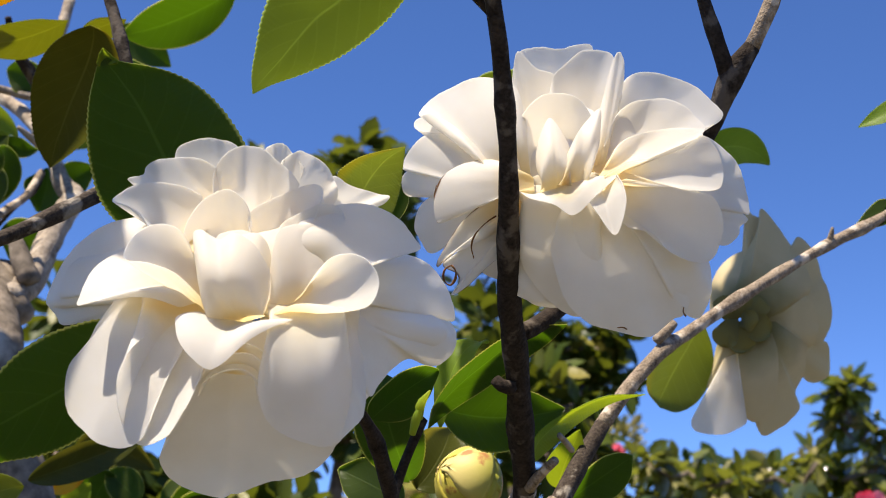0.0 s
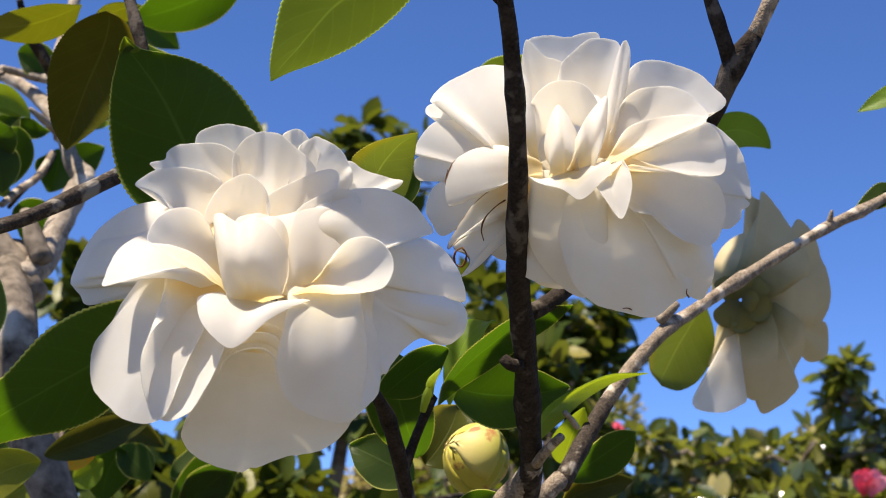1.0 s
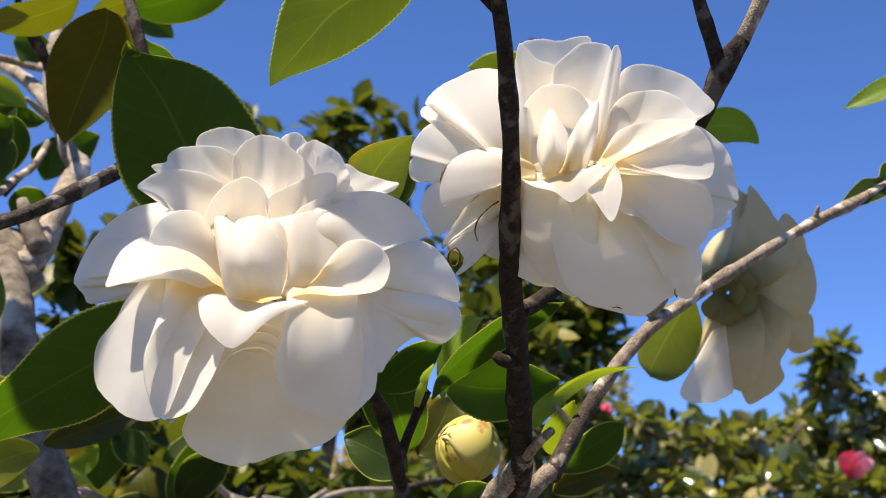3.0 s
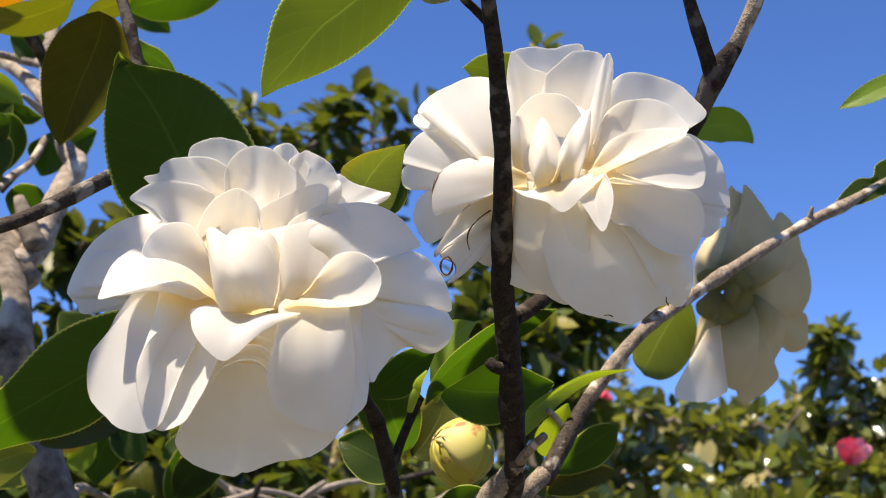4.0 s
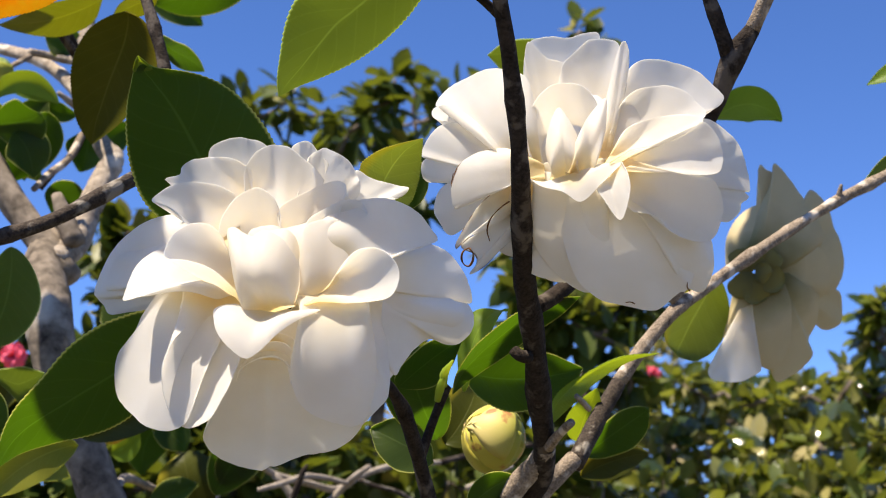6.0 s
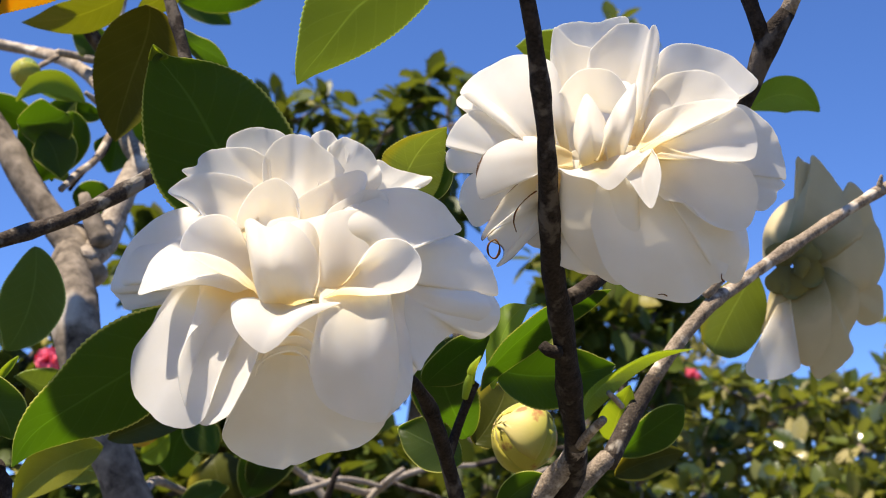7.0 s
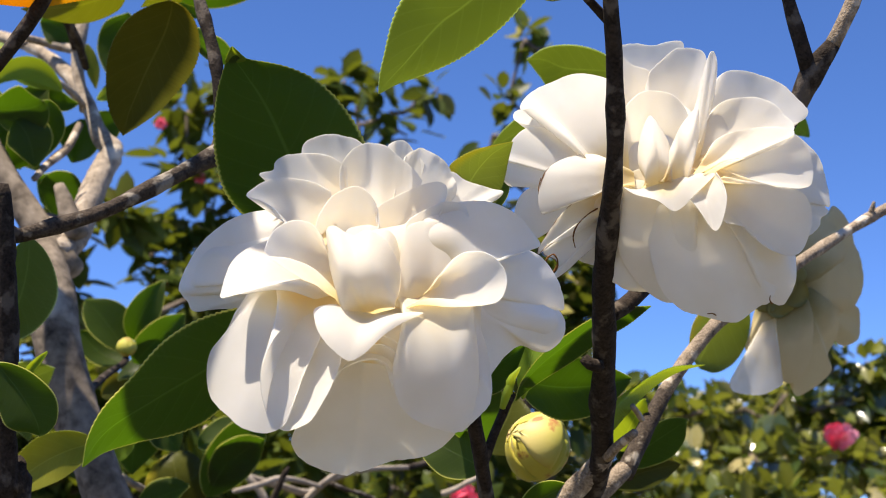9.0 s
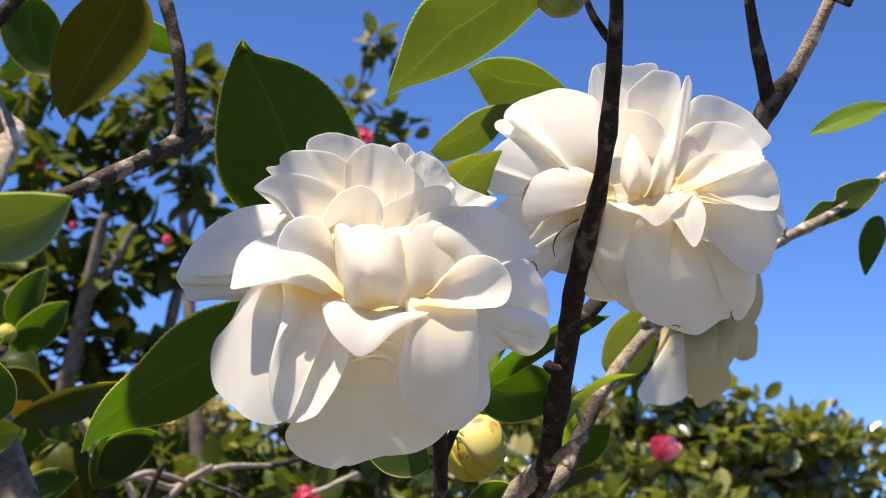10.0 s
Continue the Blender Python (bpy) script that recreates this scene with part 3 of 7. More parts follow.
petal(flower_open, (18.9, 18.7, 2.0), [(22.6, 33.4, -6.0), (25.9, 35.8, -8.0), (29.3, 33.5, -10.0), (34.0, 31.8, -11.5), (38.1, 30.6, -13.0), (41.1, 29.8, -11.0), (38.9, 27.3, -9.0), (33.9, 26.7, -4.5), (28.1, 25.9, 0.0)], 2, lip=0.5)
petal(flower_open, (-8.8, 18.7, 4.0), [(-23.2, 32.2, 3.0), (-29.0, 33.2, 3.0), (-29.5, 34.4, 3.0), (-26.0, 35.5, 1.0), (-25.5, 38.0, -1.0), (-22.3, 39.9, -1.5), (-16.3, 40.6, -2.0), (-10.3, 39.7, -1.0), (-4.7, 36.4, 0.0)], -2)
petal(flower_open, (3.3, 17.0, 6.0), [(-6.6, 29.7, 1.0), (-6.7, 35.7, 0.5), (-5.1, 39.3, 0.0), (-2.2, 42.3, -1.5), (1.7, 43.7, -3.0), (6.1, 42.8, -2.0), (10.1, 39.9, -1.0), (14.0, 36.6, 0.0), (17.1, 32.3, 1.0)], -3)
petal(flower_open, (-9.7, 14.4, 9.0), [(-14.9, 16.1, 13.0), (-21.0, 19.6, 12.1), (-24.1, 23.5, 11.2), (-28.3, 26.2, 9.3), (-32.9, 27.7, 7.1), (-31.1, 29.9, 5.3), (-27.3, 32.1, 4.0), (-21.6, 33.0, 3.0), (-14.5, 31.7, 3.0), (-9.4, 29.1, 3.0)], -2, lip=0.5)
petal(flower_open, (19.5, 3.6, 10.0), [(15.1, 17.0, 7.0), (17.5, 22.8, 6.1), (25.8, 25.9, 5.2), (34.2, 26.4, 5.4), (40.3, 24.8, 5.8), (45.3, 21.5, 6.8), (48.9, 16.8, 8.2), (50.7, 13.9, 9.7), (46.9, 12.4, 11.5), (41.9, 11.0, 13.1), (37.0, 9.0, 13.5), (29.6, 8.7, 14.0)], 5, lip=0.6)
petal(flower_open, (10.4, 8.6, 11.0), [(5.1, 16.9, 8.0), (3.9, 22.3, 7.1), (4.6, 24.8, 6.2), (7.7, 26.9, 5.3), (13.2, 29.6, 4.4), (19.1, 31.9, 4.7), (22.9, 31.5, 6.0), (24.1, 29.3, 7.3), (22.7, 24.4, 8.7), (19.5, 16.9, 10.0)], -3)
petal(flower_open, (17.1, 3.7, 12.0), [(12.8, 13.6, 10.0), (12.7, 20.3, 9.0), (17.7, 23.6, 8.0), (23.5, 26.1, 8.0), (28.5, 25.6, 8.0), (30.2, 21.1, 9.5), (28.7, 13.6, 11.0)], -2)
petal(flower_open, (-1.5, 3.6, 8.0), [(-10.9, 8.6, 9.0), (-13.0, 14.4, 8.6), (-13.2, 18.9, 8.1), (-11.5, 23.6, 7.3), (-8.1, 28.0, 6.4), (-2.9, 30.5, 6.2), (0.8, 29.3, 6.7), (3.6, 26.0, 7.2), (4.7, 21.1, 8.1), (3.6, 13.6, 9.0)], -3)
petal(flower_open, (18.4, -4.0, 14.0), [(8.6, -3.0, 14.0), (10.2, 4.6, 14.0), (11.2, 12.0, 13.5), (13.0, 19.0, 12.0), (19.5, 20.9, 10.0), (24.8, 19.4, 10.5), (28.2, 15.3, 11.0), (27.9, 8.7, 13.0), (25.6, 3.8, 15.0)], 2)
petal(flower_open, (6.9, -3.9, 9.0), [(-5.7, 3.6, 8.0), (-5.9, 12.8, 7.6), (-4.8, 17.5, 7.2), (-2.3, 19.1, 7.0), (1.4, 19.8, 7.0), (5.9, 18.8, 7.0), (10.6, 19.6, 7.4), (14.5, 20.0, 7.8), (15.8, 13.6, 8.2), (15.0, 5.3, 8.6), (13.1, -1.4, 9.0)], 3)
petal(flower_open, (5.6, -2.9, 12.0), [(-2.1, 8.6, 10.0), (-1.4, 13.6, 10.5), (0.3, 15.6, 11.0), (3.0, 17.6, 11.5), (6.4, 18.2, 12.0), (9.0, 16.6, 11.5), (10.4, 12.8, 11.0), (10.9, 7.0, 10.5), (9.5, 1.2, 10.0)], 3)
petal(flower_open, (2.8, -5.5, 14.0), [(9.4, -2.3, 12.0), (11.1, 2.9, 12.6), (10.7, 7.4, 13.6), (9.3, 10.7, 14.9), (7.2, 14.3, 16.1), (5.0, 16.2, 17.0), (1.5, 17.7, 17.0), (-1.9, 16.2, 16.5), (-5.0, 17.5, 15.9), (-7.4, 18.9, 15.2), (-9.6, 17.9, 14.6), (-9.2, 12.0, 13.9), (-8.7, 7.0, 12.6), (-6.9, 1.2, 11.6), (-4.0, -3.8, 11.0)], 9, spread=7, frill=0.5)
petal(flower_open, (-3.1, -2.5, 15.0), [(-3.2, -3.5, 17.0), (-8.0, 2.4, 18.8), (-13.4, 7.5, 20.7), (-19.5, 9.9, 22.8), (-25.7, 10.9, 22.5), (-25.3, 14.9, 21.0), (-23.1, 18.6, 18.6), (-19.3, 20.5, 16.4), (-14.7, 19.8, 14.6), (-11.6, 16.2, 13.2), (-9.3, 8.7, 12.0)], -2, lip=0.6)
petal(flower_open, (13.5, -2.7, 17.0), [(17.4, -0.3, 15.0), (20.7, 3.0, 16.0), (24.2, 8.1, 17.0), (27.6, 11.2, 18.5), (32.5, 12.0, 20.0), (36.6, 10.5, 21.5), (39.6, 6.8, 23.0), (40.1, 3.0, 24.0), (38.5, -1.0, 25.0), (34.9, -2.5, 23.5), (27.0, -1.4, 22.0), (18.7, -1.1, 21.0), (12.6, -3.6, 20.0)], -3, lip=0.8)
petal(flower_open, (3.3, -4.8, 6.0), [(-8.2, -20.9, 14.0), (-13.5, -29.4, 11.4), (-17.2, -36.7, 8.9), (-20.1, -41.4, 5.7), (-19.3, -45.9, 2.3), (-15.7, -49.7, -0.6), (-10.2, -52.2, -2.3), (-4.2, -53.3, -4.0), (-2.6, -52.0, -3.1), (0.6, -51.5, -2.3), (8.9, -48.3, -0.0), (19.0, -46.3, 3.0), (25.6, -41.3, 6.1), (28.6, -34.6, 9.6), (26.3, -25.9, 13.0)], 5, spread=14, material=WHITE_OUTER_SHADED)
petal(flower_open, (2.7, -14.2, 16.0), [(-6.0, -20.6, 18.0), (-4.1, -15.9, 20.0), (1.0, -12.2, 22.0), (6.0, -11.2, 23.0), (10.1, -13.0, 24.0), (12.1, -16.9, 23.0), (11.5, -21.9, 22.0)], 1, spread=5)
petal(flower_open, (2.9, -16.1, 17.0), [(-6.9, -20.8, 19.0), (-4.8, -17.4, 21.0), (0.3, -14.1, 23.0), (5.7, -13.3, 24.0), (9.1, -14.9, 25.0), (10.5, -18.5, 23.5), (9.8, -21.8, 22.0)], 1, spread=5)
petal(flower_open, (2.0, -19.0, 17.0), [(-7.2, -24.5, 19.0), (-5.6, -21.2, 21.0), (-0.8, -18.6, 23.0), (4.5, -17.8, 24.0), (7.8, -19.2, 25.0), (9.1, -22.0, 23.5), (8.6, -25.5, 22.0)], 1, spread=5)
petal(flower_open, (23.6, 0.3, 9.0), [(34.3, -1.4, 8.0), (33.6, -8.8, 11.0), (35.2, -14.7, 14.0), (36.0, -20.6, 17.5), (36.4, -26.8, 21.0), (35.2, -30.9, 21.5), (32.0, -34.1, 22.0), (27.6, -37.6, 21.0), (23.4, -35.0, 20.0)], 3)
petal(flower_open, (20.4, 0.4, 12.0), [(11.6, -5.9, 18.0), (11.5, -10.6, 21.6), (9.5, -18.4, 24.6), (10.0, -25.9, 26.4), (13.2, -32.0, 26.6), (20.7, -35.9, 26.0), (27.7, -37.1, 23.6), (31.1, -30.9, 21.6), (32.5, -22.0, 20.4), (31.7, -12.4, 19.2), (27.9, -4.6, 18.0)], 7, spread=11, material=WHITE_SPECKED, label='white petal with a few brown specks')
petal(flower_open, (-17.3, 2.1, 3.0), [(-30.7, -3.1, 8.0), (-34.6, -4.5, 10.3), (-37.9, -11.1, 12.5), (-41.9, -16.6, 15.2), (-42.6, -22.2, 17.9), (-41.3, -27.8, 20.4), (-37.5, -31.8, 22.6), (-33.6, -35.0, 24.4), (-30.4, -36.8, 25.3), (-25.3, -37.5, 26.1), (-19.9, -35.0, 26.5), (-17.5, -27.8, 27.0)], 5, spread=13, frill=0.25)
petal(flower_open, (-13.0, 1.0, 6.0), [(-21.1, -9.1, 20.0), (-24.0, -13.3, 24.2), (-26.3, -19.1, 26.0), (-26.6, -26.3, 25.8), (-24.7, -33.2, 24.4), (-20.1, -37.3, 24.5), (-14.2, -35.6, 25.6), (-10.7, -31.2, 26.0), (-7.3, -24.9, 25.4), (-5.0, -17.6, 23.0), (-7.5, -10.3, 20.0)], 3, spread=12, lip=1.2, frill=0.35)
petal(flower_open, (2.2, -5.3, 18.0), [(-7.5, -2.6, 19.0), (-12.3, -3.5, 21.4), (-12.2, -6.9, 24.1), (-10.5, -10.6, 26.9), (-7.0, -14.3, 29.3), (-2.7, -16.9, 30.5), (1.1, -15.4, 30.5), (4.5, -12.3, 29.9), (8.1, -9.2, 28.5), (12.7, -6.5, 26.0), (17.5, -4.5, 22.0)], 2, spread=8, lip=-0.8)
whorl(flower_open, (1.0, -3.0), (43.0, 38.0), 9, -8.0)
whorl(flower_open, (1.0, -6.0), (38.0, 34.0), 8, -6.0, 0.2)
torn_edge(flower_open, [(0.0, 0.0, 0.2), (0.0, 0.0, 0.2)], 0.22)
torn_edge(flower_open, [(0.0, 0.0, 0.2), (0.0, 0.0, 0.2)], 0.22)
flower_beside = thing("camellia_flower", frame_at((0.0390, 0.4006, 1.6495)), "open white camellia with an upright bud-like heart, petals partly shaded", "flower", "white camellia flowers")
petal(flower_beside, (-1.6, 11.3, -3.0), [(-17.2, 28.5, -8.0), (-15.8, 41.0, -9.5), (-14.2, 46.3, -11.0), (-9.3, 47.8, -12.3), (-2.6, 47.5, -13.0), (4.1, 49.0, -13.8), (8.5, 49.5, -13.8), (9.3, 46.2, -13.4), (8.8, 36.7, -13.0)], -2)
petal(flower_beside, (-6.5, 9.2, -0.0), [(-19.3, 24.4, -4.0), (-16.3, 34.0, -6.1), (-15.6, 42.7, -8.3), (-14.1, 45.8, -8.7), (-9.0, 41.0, -8.3), (-3.3, 38.7, -7.4), (-0.4, 33.9, -5.7), (0.4, 26.3, -4.0)], -2)
petal(flower_beside, (0.6, 9.0, 3.0), [(-6.3, 26.1, -2.0), (-4.5, 35.6, -3.5), (-2.7, 38.9, -5.0), (0.9, 42.1, -6.2), (5.5, 45.7, -7.0), (12.0, 45.5, -7.8), (14.9, 43.3, -7.0), (14.4, 35.8, -5.5), (11.6, 26.3, -4.0)], -2)
petal(flower_beside, (7.5, 5.1, 7.0), [(6.9, 16.3, 4.0), (9.9, 27.5, 2.5), (12.5, 36.9, 1.0), (14.7, 42.6, -0.5), (16.5, 44.1, -2.0), (17.6, 40.9, -1.5), (17.2, 34.3, -1.0), (15.3, 26.8, 0.5), (12.7, 18.3, 2.0)], 1)
petal(flower_beside, (-16.1, 1.5, 6.0), [(-13.3, 25.5, 4.0), (-15.9, 33.1, 1.8), (-21.3, 35.9, -0.5), (-27.7, 36.8, -3.2), (-35.1, 34.4, -6.1), (-41.1, 31.9, -9.4), (-44.3, 28.6, -8.8), (-44.9, 25.4, -4.5), (-40.8, 25.2, -0.8), (-33.4, 20.5, 2.5), (-26.1, 13.0, 4.4), (-21.6, 7.0, 6.0)], 5)
petal(flower_beside, (-21.5, 1.6, 4.0), [(-26.0, 13.8, 1.0), (-32.3, 19.7, -4.0), (-37.9, 25.9, -9.4), (-45.3, 26.1, -13.7), (-46.6, 22.9, -12.3), (-41.3, 20.6, -7.4), (-35.5, 19.4, -2.6), (-29.7, 12.9, 1.0)], 2)
petal(flower_beside, (-21.5, 0.8, 3.0), [(-26.0, 11.1, -0.0), (-31.5, 16.8, -1.6), (-37.0, 19.3, -3.2), (-42.6, 19.6, -4.6), (-46.7, 16.5, -5.8), (-49.6, 11.9, -7.0), (-50.1, 9.2, -5.8), (-45.4, 9.3, -4.6), (-40.8, 9.8, -3.4), (-34.8, 7.9, -2.2), (-27.8, 5.6, -1.0)], 3)
petal(flower_beside, (-21.4, -0.1, 2.0), [(-35.2, 7.9, -3.0), (-45.4, 9.1, -4.7), (-49.7, 7.7, -6.4), (-50.1, 3.1, -7.3), (-47.9, 1.2, -7.7), (-42.6, 2.5, -7.1), (-37.4, 3.5, -4.6), (-29.6, 1.9, -2.0)], 2, material=WHITE_BROWNED)
petal(flower_beside, (-20.4, -1.9, 1.0), [(-29.6, 1.9, -3.0), (-39.8, 1.1, -4.5), (-44.9, -2.1, -6.0), (-46.7, -8.2, -7.0), (-44.5, -13.3, -7.0), (-42.0, -16.3, -7.0), (-38.5, -15.0, -5.5), (-34.8, -12.0, -3.3), (-29.6, -7.4, -1.0)], 2)
petal(flower_beside, (-15.0, -1.1, 3.0), [(-17.8, -0.2, 3.0), (-25.1, -2.0, 2.1), (-31.2, -6.6, 1.2), (-36.0, -12.8, -0.0), (-39.8, -19.3, -1.3), (-39.5, -21.0, -1.6), (-36.7, -18.0, -0.7), (-31.9, -15.8, 0.3), (-25.6, -13.0, 1.7), (-17.8, -7.5, 3.0)], 2, lip=0.8, material=WHITE_BROWNED, label='folded white petal with a browned torn edge')
petal(flower_beside, (-13.1, -3.8, 2.0), [(-22.2, -10.2, -0.0), (-31.5, -15.8, -1.3), (-38.0, -20.1, -2.7), (-33.7, -22.9, -3.7), (-33.4, -26.1, -4.6), (-35.5, -29.2, -4.6), (-31.2, -27.0, -3.7), (-25.9, -21.9, -2.7), (-20.7, -17.8, -1.3), (-14.8, -14.9, -0.0)], 2, material=WHITE_BROWNED)
petal(flower_beside, (-16.0, -2.0, 4.0), [(-19.6, -2.9, 3.0), (-25.1, -5.3, 1.8), (-26.9, -9.3, 1.0), (-26.0, -13.4, 1.0), (-21.4, -13.0, 1.4), (-16.8, -10.3, 2.0)], 1, material=WHITE_BROWNED)
petal(flower_beside, (23.6, 1.9, -3.0), [(34.3, 17.1, -6.0), (41.4, 18.9, -7.5), (46.7, 16.9, -9.0), (51.8, 12.1, -10.5), (54.9, 6.1, -12.0), (56.3, -1.5, -10.5), (55.8, -5.3, -9.0), (50.7, -2.7, -8.0), (43.0, -0.7, -7.0)], 4)
petal(flower_beside, (23.7, 1.1, -4.0), [(36.0, 2.0, -5.0), (44.8, -0.9, -6.7), (50.8, -2.9, -8.4), (55.6, -6.7, -9.0), (53.1, -9.1, -9.0), (52.3, -12.0, -8.7), (47.8, -14.8, -7.9), (42.0, -12.9, -7.0)], 3)
petal(flower_beside, (12.3, 7.1, 5.0), [(14.3, 22.1, 1.0), (15.7, 30.6, -1.0), (18.2, 36.1, -3.0), (22.9, 38.7, -4.8), (30.6, 38.2, -6.4), (39.4, 35.3, -8.0), (44.4, 30.3, -6.8), (47.9, 25.9, -5.6), (45.8, 22.5, -4.0), (40.2, 21.1, -2.0), (29.6, 18.5, -0.0)], -1.5, lip=-0.6, frill=0.15)
petal(flower_beside, (9.1, 5.0, 9.0), [(10.4, 14.3, 6.0), (12.8, 20.9, 4.5), (15.9, 25.6, 3.0), (20.4, 28.2, 2.5), (27.5, 29.2, 2.0), (33.7, 27.4, 3.0), (38.0, 23.3, 4.0), (39.9, 18.7, 6.5), (31.8, 14.1, 9.0)], -2)
petal(flower_beside, (6.6, 2.0, 15.0), [(10.8, 8.6, 10.0), (15.4, 15.0, 9.6), (23.6, 18.1, 9.1), (32.5, 19.1, 10.7), (38.4, 17.8, 12.9), (35.5, 14.1, 14.9), (28.8, 10.9, 16.7), (21.4, 9.0, 18.3), (15.0, 7.1, 19.7), (8.6, 3.5, 21.0)], -1.5)
petal(flower_beside, (-4.4, 1.5, 8.0), [(-15.4, 6.9, 9.0), (-16.2, 15.1, 7.7), (-14.5, 22.2, 6.3), (-11.3, 27.2, 5.3), (-6.9, 30.6, 4.4), (-2.1, 30.6, 4.4), (2.4, 28.9, 5.3), (5.8, 24.5, 6.3), (6.9, 18.8, 7.7), (6.4, 10.5, 9.0)], -5)
petal(flower_beside, (-11.1, 2.2, 12.0), [(-15.4, 6.9, 9.0), (-22.6, 10.0, 8.2), (-29.9, 9.5, 7.4), (-35.3, 7.3, 7.2), (-39.0, 3.7, 7.6), (-40.5, -2.2, 8.0), (-39.7, -8.0, 8.4), (-37.2, -7.7, 8.8), (-31.8, -5.5, 9.6), (-26.4, -1.9, 10.8), (-18.3, 0.0, 12.0)], 3, material=WHITE_BROWNED, label='white petal with a thin browned rim')
petal(flower_beside, (2.0, -5.0, 2.0), [(-15.0, 1.0, 7.0), (-13.0, 4.0, 8.0), (-8.0, 6.0, 8.5), (0.0, 6.5, 8.5), (8.0, 6.0, 8.5), (14.0, 5.0, 8.0), (16.0, 1.0, 7.0)], 1, spread=8)
petal(flower_beside, (-4.7, -0.7, 17.0), [(-8.1, 1.4, 18.0), (-10.2, 5.5, 16.8), (-10.6, 10.4, 15.4), (-9.2, 16.5, 13.6), (-7.3, 20.7, 12.2), (-5.9, 22.1, 11.0), (-4.1, 20.0, 12.2), (-2.0, 16.3, 13.6), (-0.6, 11.9, 15.4), (-1.1, 6.4, 16.8), (-2.8, 1.4, 18.0)], 6, spread=5)
petal(flower_beside, (-1.4, -0.2, 18.0), [(-3.7, 0.9, 20.0), (-2.6, 6.2, 20.0), (-1.6, 10.7, 19.0), (1.2, 16.2, 17.0), (4.8, 21.0, 13.7), (8.6, 24.7, 12.3), (8.8, 20.1, 13.0), (7.8, 13.3, 15.7), (5.5, 6.7, 17.3), (2.2, 1.5, 18.0)], 4, spread=4)
petal(flower_beside, (4.6, -1.3, 9.0), [(1.8, 3.3, 8.0), (5.0, 8.9, 5.5), (8.5, 17.3, 3.5), (11.8, 22.9, 2.2), (16.4, 24.6, 2.0), (19.7, 20.1, 2.2), (20.4, 14.2, 3.5), (18.7, 8.0, 5.5), (14.7, 2.4, 8.0)], 0, spread=6)
petal(flower_beside, (8.3, 2.0, 16.0), [(15.2, 7.8, 18.0), (23.4, 9.5, 16.4), (32.7, 12.4, 14.8), (37.9, 16.1, 13.6), (41.6, 12.9, 12.8), (44.0, 6.7, 12.0), (43.4, 1.5, 14.0), (40.7, -0.3, 16.0), (33.9, -0.4, 17.8), (24.8, 1.1, 19.4), (14.8, 2.8, 21.0)], 3, lip=0.8)
petal(flower_beside, (10.0, 1.1, 17.0), [(21.3, 2.0, 19.0), (30.5, 0.3, 17.2), (39.7, -1.6, 15.4), (42.9, -6.0, 13.6), (43.8, -11.4, 12.6), (41.8, -18.0, 12.0), (38.0, -20.9, 13.2), (31.8, -20.0, 14.8), (26.5, -17.2, 17.2), (22.5, -12.9, 19.2), (15.3, -11.2, 21.0)], 4, spread=6, lip=1)
petal(flower_beside, (15.0, -1.5, 13.0), [(25.0, -14.9, 6.0), (27.6, -25.9, 3.5), (31.3, -33.7, 1.0), (34.4, -35.6, -1.0), (38.7, -36.7, -3.0), (41.1, -32.5, -1.0), (42.0, -27.8, 1.0), (41.3, -21.3, 3.0), (38.0, -14.9, 5.0)], 7, spread=6, material=WHITE_OUTER_SHADED)
petal(flower_beside, (7.9, 1.3, 12.0), [(-6.3, -16.8, 9.0), (-2.0, -30.5, 5.4), (3.9, -37.0, 1.9), (11.1, -40.1, -0.0), (22.4, -42.2, -1.3), (27.0, -40.1, -1.1), (30.6, -37.1, 0.7), (34.2, -35.1, 2.8), (36.0, -24.1, 5.9), (30.9, -14.9, 9.0)], 4, spread=12, material=WHITE_OUTER_SHADED)
petal(flower_beside, (-3.0, 1.3, 12.0), [(-14.1, -1.4, 12.0), (-15.7, -11.3, 8.0), (-14.5, -19.5, 4.0), (-11.2, -25.6, 1.0), (-6.4, -31.2, -1.7), (-1.3, -35.0, -2.3), (3.0, -36.2, -1.0), (7.6, -33.4, 1.2), (9.5, -25.9, 6.1), (8.0, -15.0, 11.0)], 4, spread=12, material=WHITE_OUTER_SHADED)
petal(flower_beside, (-3.6, 0.8, 19.5), [(-16.0, -0.2, 18.0), (-12.3, -2.8, 21.2), (-5.8, -4.9, 24.4), (-0.8, -7.9, 25.4), (5.2, -3.1, 24.0), (12.8, 3.8, 21.0)], 0.5, spread=9)
petal(flower_beside, (9.5, 1.6, 18.0), [(3.6, -3.0, 22.0), (6.6, -8.0, 25.0), (10.2, -13.6, 27.5), (12.0, -13.2, 29.0), (13.4, -8.6, 29.5), (14.2, -3.6, 28.4), (13.7, 0.7, 25.4), (12.4, 4.0, 22.0)], 1.5, spread=3, lip=0.6)
whorl(flower_beside, (2.0, 2.0), (38.0, 36.0), 9, -12.0, 0.3)
whorl(flower_beside, (4.0, -4.0), (33.0, 32.0), 8, 0.0, 0.1)
torn_edge(flower_beside, [(-35.3, -20.7, 6.0), (-37.2, -21.8, 6.0), (-37.9, -23.7, 5.5), (-37.3, -25.9, 5.0), (-35.7, -26.6, 5.0), (-34.4, -24.9, 5.5), (-34.2, -22.6, 6.0), (-35.3, -20.9, 6.0)], 0.32)
torn_edge(flower_beside, [(-28.8, -18.9, 7.5), (-29.5, -15.6, 8.0), (-28.8, -12.7, 8.4), (-27.0, -10.2, 8.8), (-24.5, -8.0, 9.4), (-22.2, -6.6, 10.4)], 0.2)
